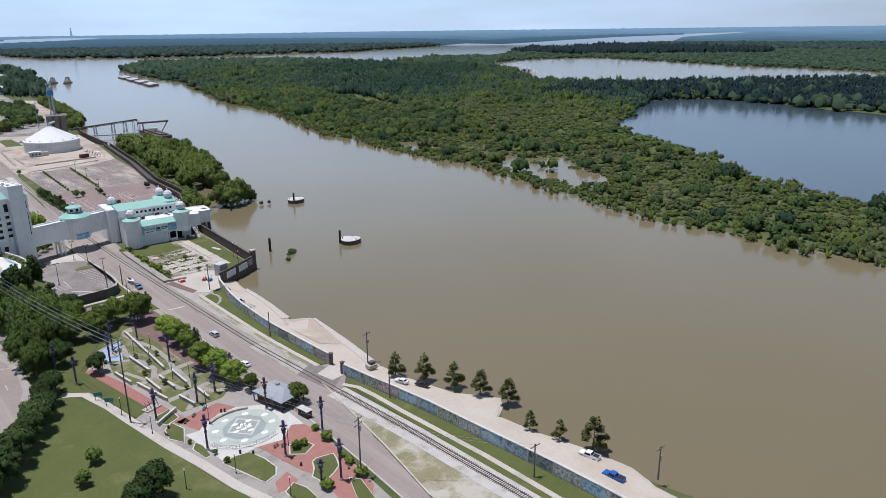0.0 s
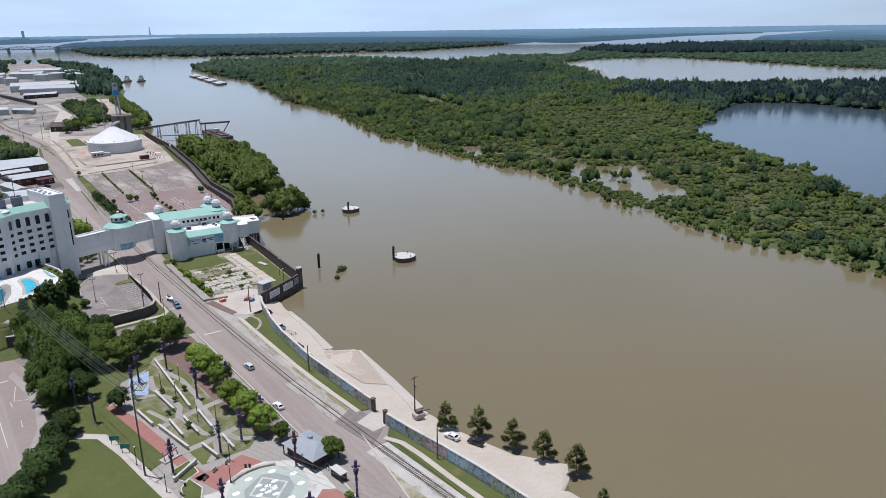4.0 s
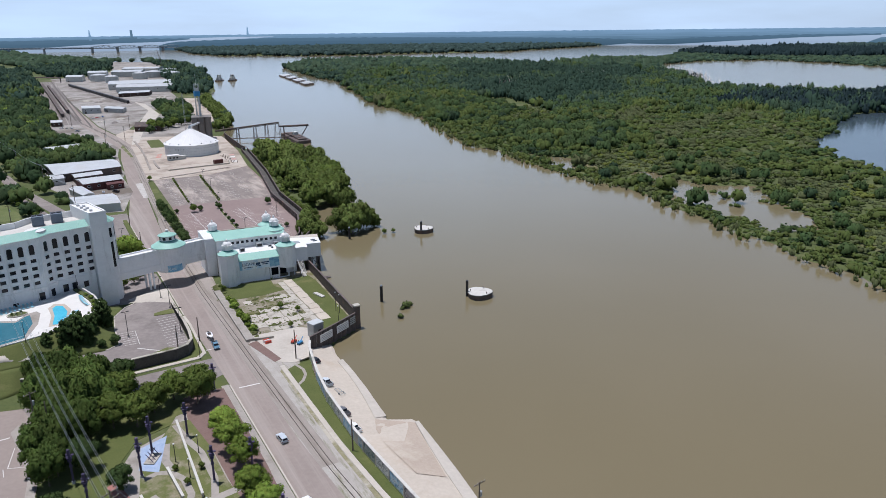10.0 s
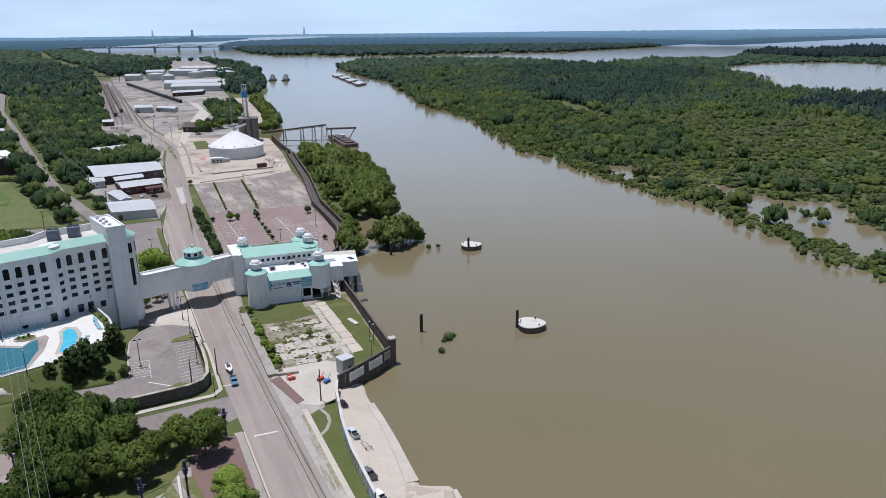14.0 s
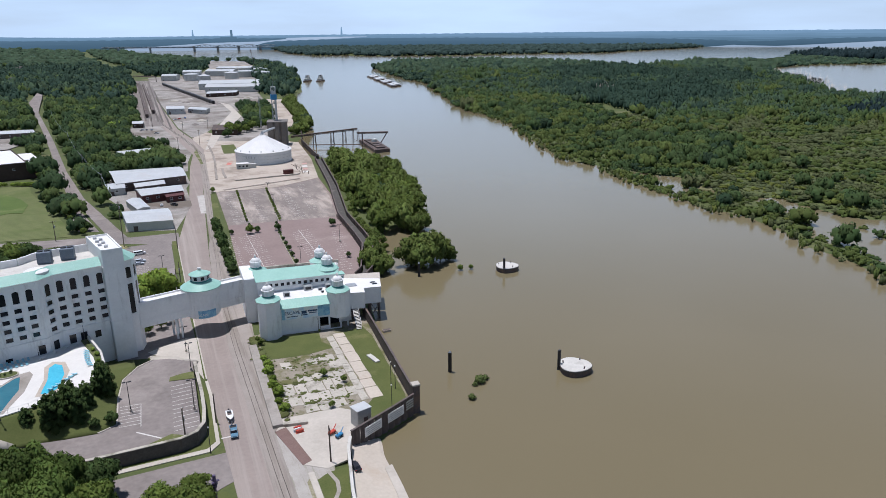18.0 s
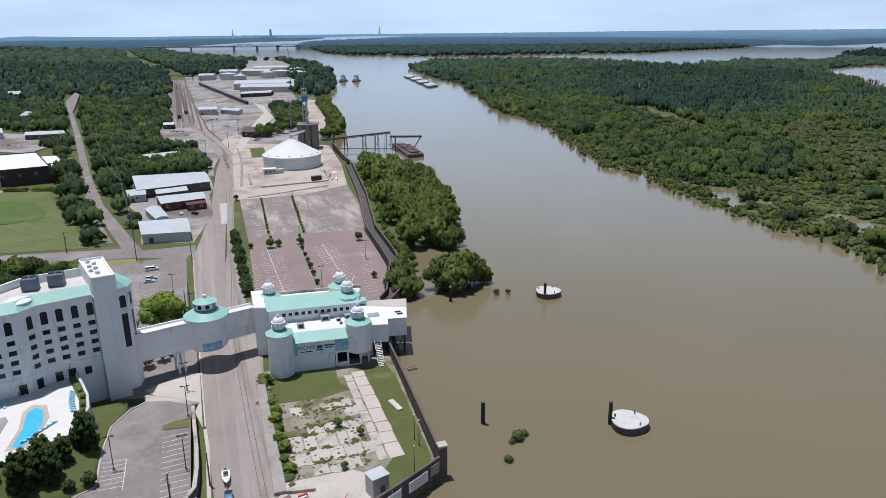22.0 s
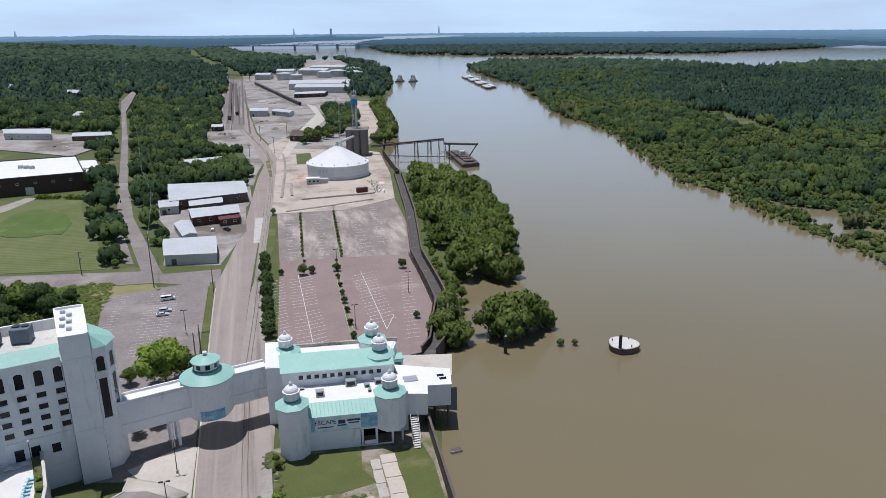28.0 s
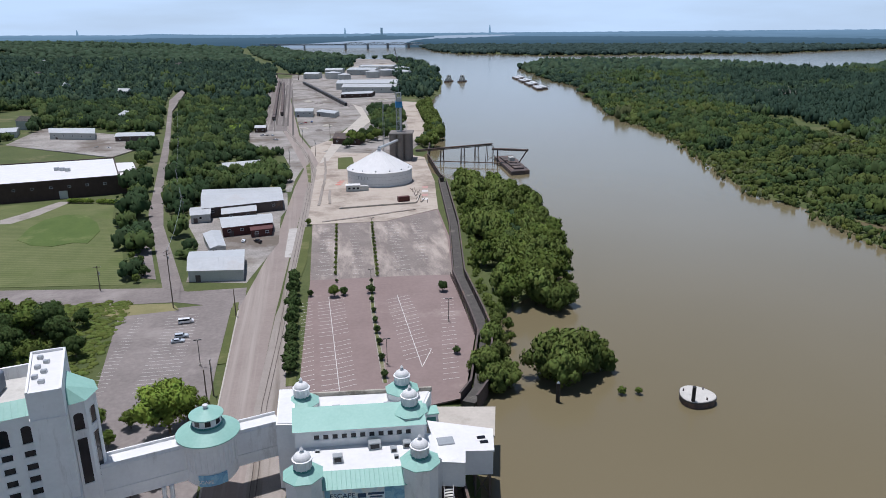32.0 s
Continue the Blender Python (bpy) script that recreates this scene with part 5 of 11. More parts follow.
for line, w in (([(-46.5, -8.2), (-37.9, -5.6), (-30.3, -4.3)], 0.95), ([(-45.2, -21.0), (-39.0, -20.1), (-30.4, -18.0)], 0.9), ([(-46.8, 7.8), (-44.2, 8.8), (-41.6, 7.6), (-39.8, 4.1), (-39.4, -1.7), (-41.1, -5.8)], 0.7),
                ([(-37.9, 26.2), (-36.2, 16.8), (-34.9, 12.3), (-34.4, 1.4), (-35.7, -5.0)], 0.7), ([(-40.9, 19), (-42.0, 12.6), (-41.3, 8.6)], 0.8), ([(-37.5, -20.6), (-38.4, -24.4), (-41.3, -28.0)], 0.7), ([(-40.6, -6.6), (-39.3, -12.7), (-38.6, -16.8), (-36.8, -17.6), (-35.3, -12.6), (-35.0, -5.4)], 0.65),
                ([(-34.8, -19.0), (-33.4, -23), (-30.0, -25)], 0.7), ([(-46.0, 1.5), (-44.4, -3), (-43.2, -7)], 0.55)):
    fine = resample(line, 0.9) + [line[-1]]
    structure(strip("garden_path", offset_line(fine, -w), offset_line(fine, w), -0.1, 0.075 + 0.004 * w, CONC_PARK), "curving grey concrete garden path", "pavement")


def low_wall(a, b, h=0.95, w=0.34):
    d = Vector((b[0] - a[0], b[1] - a[1]))
    t = thing("garden_wall", pose((a[0] + b[0]) / 2, (a[1] + b[1]) / 2, 0, 0, 0, math.degrees(math.atan2(d.y, d.x))), "low pale stone garden wall with a dark lettered face", "wall", "low garden walls")
    part("base", box(bmesh.new(), 0, 0, h / 2, d.length, w, h, bevel=0.04), CONC_OLD, t)
    part("coping", box(bmesh.new(), 0, 0, h + 0.07, d.length + 0.16, w + 0.18, 0.14, bevel=0.04), CONC_WHITE, t)


for a, b in (((-37.4, 26.6), (-37.7, -3.8)), ((-42.2, 8.5), (-41.1, -2.8)), ((-36.7, -6.8), (-36.6, -15.9)), ((-40.3, -7.8), (-39.8, -16.3)), ((-43.3, -7), (-42.9, -15.3)), ((-45.9, -8), (-43.4, -20.8)), ((-48.1, 1.5), (-46.9, -6.5)), ((-40.6, -21.2), (-39.5, -27.6)), ((-35.9, -20.6), (-35.7, -26.8)), ((-49.2, -30.4), (-43.6, -26.5))):
    low_wall(a, b)


structure(prism("plaza", [(-46.2, -38), (-43.2, -38.5), (-41, -36.5), (-37, -34.5), (-32.5, -34.4), (-27.5, -37.5), (-24.5, -44), (-24.6, -51.5), (-27, -50.1), (-31.5, -54.1), (-36.6, -53), (-38.9, -53.2), (-44.5, -52.5), (-45, -46)], -0.1, 0.055, CONC_WHITE), "white concrete plaza round the fountain", "pavement")


def splash_pad():
    f = thing("splash_pad", pose(-35.2, -43.8, 0), "round pale splash-pad fountain with curling white shapes", "fountain")
    prism("rim", [(x, y) for x, y in ring(0, 0, 9.2, 8.4, 48)], -0.1, 0.12, CONC_WHITE, f)
    prism("basin", [(x, y) for x, y in ring(0, 0, 7.9, 7.2, 48)], 0.02, 0.16, mat("pale_green_pad", (0.36, 0.40, 0.34), (0.46, 0.50, 0.44), 0.4, 0.5), f)
    grey = mat("wet_grey_pad", (0.25, 0.275, 0.25), (0.34, 0.37, 0.34), 0.6, 0.35)
    prism("pool_outline", [(-5.0, -0.5), (-4.0, 2.4), (-2.0, 3.6), (0.6, 5.2), (3.2, 3.8), (4.8, 1.2), (4.4, -2.2), (2.4, -4.4), (-0.8, -5.2), (-3.6, -3.6)], 0.05, 0.19, grey, f)
    corners = [(-3.9, 0.3), (0.5, 4.4), (4.0, -0.1), (-0.3, -4.3)]
    prism("pool_floor", corners, 0.05, 0.2, CONC_WHITE, f)
    prism("pool_water", [(x * 0.86, y * 0.86) for x, y in corners], 0.05, 0.21, grey, f)
    for i in range(9):
        a = i * 0.7
        r = 2.4 if i % 2 else 1.0
        cx, cy = r * math.cos(a), r * math.sin(a)
        prism("white_curl", ring(cx, cy, 0.75, 0.45, 14), 0.1, 0.23 + 0.004 * (i % 3), WHITE, f)
    for i in range(8):
        a = i * 0.8 + 0.3
        cx, cy = 6.2 * math.cos(a), 5.6 * math.sin(a)
        prism("white_curl", ring(cx, cy, 0.8, 0.6, 14), 0.1, 0.18 + 0.004 * (i % 3), WHITE, f)
    for i in range(5):
        a = i * 1.26
        jet = part("nozzle", tube(bmesh.new(), 0.9 * math.cos(a), 0.9 * math.sin(a), 0.2, 1.1, 0.09, 0.05, 8), STEEL_GREY, f)
    for i in range(26):
        a = radians(180 + i * 4.6)
        part("railing_post", tube(bmesh.new(), 9.0 * math.cos(a), 8.2 * math.sin(a), 0.1, 1.0, 0.04, 0.04, 6), STEEL_GREY, f)
    for zz in (0.55, 0.98):
        rail_b = bmesh.new()
        for i in range(25):
            a, b = radians(180 + i * 4.6), radians(180 + (i + 1) * 4.6)
            rod(rail_b, (9.0 * math.cos(a), 8.2 * math.sin(a), zz), (9.0 * math.cos(b), 8.2 * math.sin(b), zz), 0.03, 5)
        part("rail", rail_b, STEEL_GREY, f)
    seat = bmesh.new()
    lo = [(8.9 * math.cos(radians(a)), 8.1 * math.sin(radians(a))) for a in range(60, 130, 6)]
    hi = [(8.3 * math.cos(radians(a)), 7.5 * math.sin(radians(a))) for a in range(60, 130, 6)]
    seat.free()
    prism("curved_bench", lo + hi[::-1], 0.1, 0.6, CONC_OLD, f, "curved dark stone bench")


splash_pad()


def column_post(x, y, h, tint):
    """A tall painted post with stacked collars and a lamp head."""
    t = thing("light_column", pose(x, y, 0.05), "tall dark purple light column with stacked collars" if tint is PURPLE else "tall maroon light column with stacked collars", "lamp post", "light columns of the park")
    part("foot", tube(bmesh.new(), 0, 0, 0, 0.5, 0.42, 0.34, 10), STEEL_GREY, t)
    part("shaft", tube(bmesh.new(), 0, 0, 0.5, h * 0.8, 0.24, 0.19, 10), tint, t)
    for z, r in ((h * 0.5, 0.34), (h * 0.66, 0.42), (h * 0.74, 0.55)):
        part("collar", tube(bmesh.new(), 0, 0, z, z + 0.28, r, r, 10), tint, t)
    part("head", tube(bmesh.new(), 0, 0, h * 0.8, h, 0.36, 0.3, 8), PURPLE, t)
    for a in (0, 2.1, 4.2):
        part("flag", box(bmesh.new(), 0.62 * math.cos(a), 0.62 * math.sin(a), h * 0.83, 0.5, 0.5, 0.18, bevel=0.03), tint, t)


for i, (x, y, h) in enumerate(((-45.0, -46.9, 8.5), (-34.0, -60.1, 8.4), (-30.0, -74.6, 9.3), (-33.8, -73.6, 6.0), (-27.7, -40.2, 8.2), (-23.0, -56.8, 8.4), (-38.5, -26.7, 8.2), (-34.7, 0.1, 8.2), (-36.2, 20.1, 8.2), (-33.1, -24.4, 8.2), (-48.6, -27.7, 8.2), (-56.9, 3.5, 7.6), (-47.0, 9.0, 9.0), (-44.0, 16.5, 9.0), (-59.0, 13.7, 7.6), (-27.0, 0.5, 7.5), (-26.4, 38.5, 7.2), (-26.6, -20.0, 7.0))):
    column_post(x, y, h, MAROON if i == 4 else PURPLE)


def lamp_small(x, y, h=4.2, z=0.0):
    t = thing("path_lamp", pose(x, y, z), "slim dark post lamp with a round head", "street lamp", "path lamps")
    part("post", tube(bmesh.new(), 0, 0, 0, h, 0.09, 0.06, 8), BLACK, t)
    part("base", tube(bmesh.new(), 0, 0, 0, 0.4, 0.16, 0.12, 8), BLACK, t)
    g = bmesh.new()
    bmesh.ops.create_uvsphere(g, u_segments=10, v_segments=7, radius=0.2, matrix=Matrix.Translation((0, 0, h + 0.16)))
    part("globe", g, ROOF_WHITE, t, "white globe")


for x, y in ((-57.8, 21.5), (-53.6, -19.8), (-51.3, -32.6), (-44.3, -58.6), (-40.0, -72.6), (-53.7, -56.8), (-40.2, 11.0), (-38.6, 4.0), (-35.4, 12.0), (-38.0, -10.5), (-34.6, -12.8), (-37.8, -30.0), (-40.4, -37.5), (-31.6, -57.0)):
    lamp_small(x, y)


def pavilion():
    t = thing("pavilion", pose(-23.6, -38.6, 0, 0, 0, 12), "small dark pavilion with a pale grey metal roof", "pavilion")
    part("wall", box(bmesh.new(), 0, 0, 1.3, 5.6, 8.6, 2.6, bevel=0.03), BROWN_BRICK, t)
    bm = bmesh.new()
    v = [bm.verts.new(p) for p in ((-3.6, -5.2, 2.6), (3.6, -5.2, 2.6), (3.6, 5.2, 2.6), (-3.6, 5.2, 2.6), (0, -2.6, 4.2), (0, 2.6, 4.2))]
    for q in ((0, 1, 4), (1, 2, 5, 4), (2, 3, 5), (3, 0, 4, 5), (3, 2, 1, 0)):
        bm.faces.new([v[k] for k in q])
    part("roof", bm, mat("weathered_grey_roof", (0.27, 0.29, 0.31), (0.36, 0.38, 0.40), 0.3, 0.6, bump=0.1), t)
    part("vent", box(bmesh.new(), 0.2, 0.2, 4.3, 0.8, 0.8, 0.7, bevel=0.05), STEEL_GREY, t)
    for x, y in ((-3.3, -4.9), (3.3, -4.9), (-3.3, 4.9), (3.3, 4.9)):
        part("post", box(bmesh.new(), x, y, 1.3, 0.2, 0.2, 2.6), BLACK, t)
    part("door", box(bmesh.new(), -2.82, -1, 1.05, 0.06, 1.0, 2.1), STEEL_DARK, t)
    part("window", box(bmesh.new(), -2.82, 1.6, 1.5, 0.06, 1.4, 1.0), GLASS, t)
    kiosk = thing("ticket_wall", pose(-22.6, -48.8, 0, 0, 0, 8), "low dark brick enclosure with railings", "enclosure")
    part("wall", box(bmesh.new(), 0, 0, 0.9, 1.4, 3.4, 1.8, bevel=0.05), BROWN_BRICK, kiosk)
    part("coping", box(bmesh.new(), 0, 0, 1.87, 1.7, 3.7, 0.14), CONC_WHITE, kiosk)
    for i in range(9):
        part("baluster", box(bmesh.new(), -0.2, 2.2 + i * 0.55, 0.6, 0.06, 0.06, 1.2), BLACK, kiosk)
    part("rail", box(bmesh.new(), -0.2, 4.4, 1.2, 0.07, 5.0, 0.07), BLACK, kiosk)


pavilion()
structure(prism("blue_floor", [(-47.3, 11.6), (-45.9, 20), (-40.2, 22.4), (-43.8, 9)], -0.1, 0.09, mat("blue_mural_floor", (0.22, 0.30, 0.46), (0.40, 0.46, 0.56), 0.7, 0.8)), "pale blue painted floor of a sculpture court", "pavement")


def sculpture(x, y, turn):
    t = thing("sculpture", pose(x, y, 0.05, 0, 0, turn), "dark angular metal frame sculpture on a pad", "sculpture")
    part("plinth", box(bmesh.new(), 0, 0, 0.15, 4.0, 2.2, 0.3, bevel=0.03), CONC_OLD, t)
    for i in range(4):
        bm = bmesh.new()
        rod(bm, (-1.6 + i, -0.8, 0.3), (-1.2 + i, 0.8, 1.9), 0.07)
        part("bar", bm, PURPLE, t)
    part("beam", rod(bmesh.new(), (-1.8, 0, 1.2), (2.0, 0.2, 1.5), 0.09), PURPLE, t)


sculpture(-47.4, -21.5, 20)
sculpture(-44.2, 14.5, 60)


def bench(x, y, turn):
    t = thing("bench", pose(x, y, 0.06, 0, 0, turn), "dark park bench on brick paving", "bench", "park benches")
    for i in range(3):
        part("slat", box(bmesh.new(), 0, -0.16 + i * 0.16, 0.45, 1.7, 0.13, 0.05), TIE_WOOD, t)
    for i in range(2):
        part("back_slat", box(bmesh.new(), 0, 0.26, 0.62 + i * 0.18, 1.7, 0.05, 0.13), TIE_WOOD, t)
    for x2 in (-0.7, 0.7):
        part("leg", box(bmesh.new(), x2, 0.02, 0.22, 0.07, 0.5, 0.44), BLACK, t)


for x, y, a in ((-44.0, -33.2, 40), (-41.5, -31.8, 40), (-38.5, -30.6, 40), (-33.8, -55.8, 20), (-32.4, -56.6, 20), (-28.2, -76.4, 60), (-26.6, -72.2, 60), (-49.2, -35.5, 100)):
    bench(x, y, a)


def bin_can(x, y):
    t = thing("litter_bin", pose(x, y, 0.05), "round dark litter bin", "bin", "litter bins")
    part("drum", tube(bmesh.new(), 0, 0, 0, 0.85, 0.28, 0.32, 12), BLACK, t)
    part("lid", tube(bmesh.new(), 0, 0, 0.85, 1.05, 0.34, 0.16, 12), BLACK, t)


for x, y in ((-47.9, -33.0), (-40.5, -52.7), (-38.6, -54.8), (-36.1, -34.2), (-35.4, -34.6), (-33.4, -65.2)):
    bin_can(x, y)


def park_sign(x, y, turn):
    t = thing("park_sign", pose(x, y, 0.03, 0, 0, turn), "small dark park sign on two posts", "sign", "park signs")
    for dx in (-0.7, 0.7):
        part("post", tube(bmesh.new(), dx, 0, 0, 2.0, 0.06, 0.06, 8), BLACK, t)
    part("board", box(bmesh.new(), 0, 0, 1.6, 2.0, 0.12, 1.1, bevel=0.03), TEAL_DARK, t)


park_sign(-55.4, -9.0, -30)
park_sign(-54.3, -13.6, -30)


# ---- buildings ----
def on_wall(a, b, s, z):
    """The pose of something on an upright wall from a to b: s metres along it, z up; its -y looks outwards, to the right of a to b."""
    d = Vector((b[0] - a[0], b[1] - a[1]))
    an = math.atan2(d.y, d.x)
    d.normalize()
    return pose(a[0] + d.x * s, a[1] + d.y * s, z, 0, 0, math.degrees(an))


def window_parts(w, h, arched=False):
    """Meshes of a window: its frame, sill and dark pane, about its middle; the outside is -y."""
    f = bmesh.new()
    t = 0.1
    box(f, -w / 2 - t / 2, -0.05, 0, t, 0.14, h + t)
    box(f, w / 2 + t / 2, -0.05, 0, t, 0.14, h + t)
    if not arched:
        box(f, 0, -0.05, h / 2 + t / 2, w + 2 * t, 0.14, t)
    s = bmesh.new()
    box(s, 0, -0.1, -h / 2 - 0.07, w + 0.36, 0.24, 0.13, bevel=0.02)
    g = bmesh.new()
    outline = [(-w / 2, -h / 2), (w / 2, -h / 2)]
    if arched:
        outline += [(w / 2 * math.cos(radians(k * 15)), h / 2 + w * 0.34 * math.sin(radians(k * 15))) for k in range(13)]
        arc = [g.verts.new((x, -0.02, z)) for x, z in outline]
        hood = [(w * 0.5, w * 0.34), (w * 0.5 + 0.12, w * 0.34 + 0.12)]
        for k in range(12):
            q = []
            for (rx, rz), kk in ((hood[0], k), (hood[0], k + 1), (hood[1], k + 1), (hood[1], k)):
                q.append(f.verts.new((rx * math.cos(radians(kk * 15)), -0.12, h / 2 + rz * math.sin(radians(kk * 15)))))
            f.faces.new(q)
    else:
        outline += [(w / 2, h / 2), (-w / 2, h / 2)]
        arc = [g.verts.new((x, -0.02, z)) for x, z in outline]
    g.faces.new(arc)
    out = []
    for nm, bm, m in (("window_frame", f, WHITE), ("window_sill", s, WHITE), ("pane", g, GLASS)):
        me = bpy.data.meshes.new(nm)
        bm.to_mesh(me)
        bm.free()
        me.materials.append(m)
        out.append((nm, me))
    return out


def put_window(parent, m, meshes):
    nm, me = meshes[2]
    w = new("window", me)
    w.parent = parent
    w.matrix_local = parent.matrix_world.inverted() @ m
    for nm, me in meshes[:2]:
        o = new(nm, me)
        o.parent = w


WIN_HOTEL, WIN_ARCH, WIN_BIG = window_parts(1.55, 1.1), window_parts(1.45, 2.6, True), window_parts(1.5, 1.9)
WIN_SMALL = window_parts(0.95, 0.95)
WIN_SLIM, WIN_SLIM_ARCH = window_parts(1.5, 8.6), window_parts(1.5, 2.6, True)
SHED_WIN = window_parts(1.2, 0.9)


def hotel():
    t = thing("hotel", Matrix(), "white stucco hotel with teal mansard roofs and dark arched windows", "hotel")
    t0, p0, p1, p2, p3 = (-45.4, 113.3), (-46.0, 115.0), (-57.0, 111.7), (-60.0, 108.4), (-98.0, 97.0)
    back = [(-50.0, 129.5), (-62, 126.2), (-66, 121.5), (-104, 110.5)]
    prism("wall", [p0, p1, p2, p3, back[3], back[2], back[1], back[0]], -0.5, 27.0, WHITE, t, "white stucco wall")
    face = [p0, p1, p2, p3]
    for z, h, o in ((11.3, 0.3, 0.16), (26.6, 0.5, 0.35), (4.8, 0.2, 0.1)):
        prism("ledge", offset_line(face, o * -1) + offset_line(face, 0.3)[::-1], z, z + h, WHITE, t)
    # the sloping teal eaves, a strip for each stretch of wall
    out, inn = offset_line(face, -0.55), offset_line(face, 2.2)
    for i in range(3):
        link("roof", [(*out[i], 27.1), (*out[i + 1], 27.1), (*inn[i + 1], 28.9), (*inn[i], 28.9), (*inn[i], 27.0), (*inn[i + 1], 27.0)], [(0, 3, 2, 1), (3, 4, 5, 2), (0, 1, 5, 4), (0, 4, 3), (1, 2, 5)], TEAL, t, "teal metal mansard roof")
        n = max(2, int(math.hypot(out[i + 1][0] - out[i][0], out[i + 1][1] - out[i][1]) / 0.9))
        seams = bmesh.new()
        for k in range(n):
            s = (k + 0.5) / n
            a = Vector((*(Vector(out[i]).lerp(Vector(out[i + 1]), s)), 27.13))
            b = Vector((*(Vector(inn[i]).lerp(Vector(inn[i + 1]), s)), 28.93))
            rod(seams, a, b, 0.018, 4)
        part("roof_seam", seams, TEAL, t)
    prism("flat_roof", inn[:1] + inn[1:] + [(back[3][0] + 1, back[3][1] - 1), (back[2][0], back[2][1] - 1), (back[1][0], back[1][1] - 1), (-49, 128)], 26.9, 27.6, CONC_WHITE, t)
    for a, b in zip(back, back[1:]):
        prism("parapet", offset_line([a, b], 0.0) + offset_line([a, b], -0.5)[::-1], 26.0, 29.4, WHITE, t)
    dome = lathe([(2.9, 0), (2.9, 0.7), (2.2, 1.0), (1.0, 1.25), (0.1, 1.3)], 20, pose(-60.5, 112.5, 27.6))
    part("roof_drum", dome, ROOF_WHITE, t, smooth=False)
    # windows
    rows = (20.2, 17.8, 15.5, 13.2)
    for a, b, cols in ((p0, p1, (0.9, 4.1, 7.3, 10.4)), (p2, p3, tuple(2.3 + 2.95 * k for k in range(12)))):
        d = Vector((b[0] - a[0], b[1] - a[1])).normalized()
        for s in cols:
            for z in rows:
                put_window(t, on_wall(b, a, math.hypot(b[0] - a[0], b[1] - a[1]) - s, z), WIN_HOTEL)
            put_window(t, on_wall(b, a, math.hypot(b[0] - a[0], b[1] - a[1]) - s, 23.4), WIN_ARCH)
    for z in rows:
        put_window(t, on_wall(p2, p1, 2.2, z), WIN_HOTEL)
    put_window(t, on_wall(p2, p1, 2.2, 23.4), WIN_ARCH)
    for s in (5.0, 8.2):
        put_window(t, on_wall(p1, p0, s, 8.6), WIN_BIG)
    put_window(t, on_wall(p2, p1, 2.3, 8.2), WIN_BIG)
    for s in (2.0, 9.0, 16.0):
        put_window(t, on_wall(p3, p2, 39.6 - s, 7.6), WIN_BIG)
    # the stair tower
    a, b, c, d = t0, (-40.4, 114.2), (-44.6, 130.6), (-50.0, 129.5)
    prism("tower", [a, b, c, d], -0.5, 31.0, WHITE, t, "tall white stair tower")
    prism("tower_roof", [(a[0] + .4, a[1] + .5), (b[0] - .3, b[1] + .5), (c[0] - .3, c[1] - .5), (d[0] + .4, d[1] - .5)], 30.9, 31.05, ROOF_WHITE, t)
    for q, r in ((a, b), (b, c), (c, d), (d, a)):
        prism("tower_parapet", [q, r, offset_line([q, r], -0.35)[1], offset_line([q, r], -0.35)[0]], 31.0, 31.45, WHITE, t)
        for z in (11.3, 26.4):
            prism("ledge", [offset_line([q, r], 0.12)[0], offset_line([q, r], 0.12)[1], r, q], z, z + 0.3, WHITE, t)
    for k in range(6):
        part("roof_vent", box(bmesh.new(), -44.4 - 0.4 * k - (k % 2) * 1.2, 117.5 + 1.9 * k, 31.35, 0.9, 0.7, 0.6, bevel=0.05), STEEL_GREY, t)
    bay = [(-41.2, 117.6), (-39.0, 118.6), (-38.2, 122.2), (-39.6, 125.4), (-43.2, 126.4)]
    prism("bay", bay, -0.5, 26.8, WHITE, t)
    top = [(-42.0, 119.0), (-43.2, 124.6)]
    v = [(x, y, 26.8) for x, y in offset_line(bay, 0.45)] + [(*top[0], 29.6), (*top[1], 29.6)]
    link("bay_roof", v, [(0, 1, 5), (1, 2, 5), (2, 6, 5), (2, 3, 6), (3, 4, 6), (4, 0, 5, 6)], TEAL, t, "teal half-octagonal roof")
    for a2, b2, w in ((bay[1], bay[2], 1.85), (bay[0], bay[1], 1.2)):
        put_window(t, on_wall(a2, b2, w, 23.0), WIN_SLIM_ARCH)
        put_window(t, on_wall(a2, b2, w, 15.8), WIN_SLIM)
    for x, y in ((-59.5, 121.5), (-54.2, 122.8)):
        ch = part("chiller", box(bmesh.new(), x, y, 29.2, 3.3, 3.3, 3.0, bevel=0.12), mat("blue_grey_casing", (0.10, 0.125, 0.16), (0.16, 0.19, 0.23), 0.6, 0.6, bump=0.1), t, "grey rooftop cooling unit")
        for k in range(2):
            fan = bmesh.new()
            tube(fan, x - 0.8 + 1.6 * k, y, 30.7, 30.95, 0.72, 0.72, 16)
            part("fan", fan, BLACK, ch)


hotel()


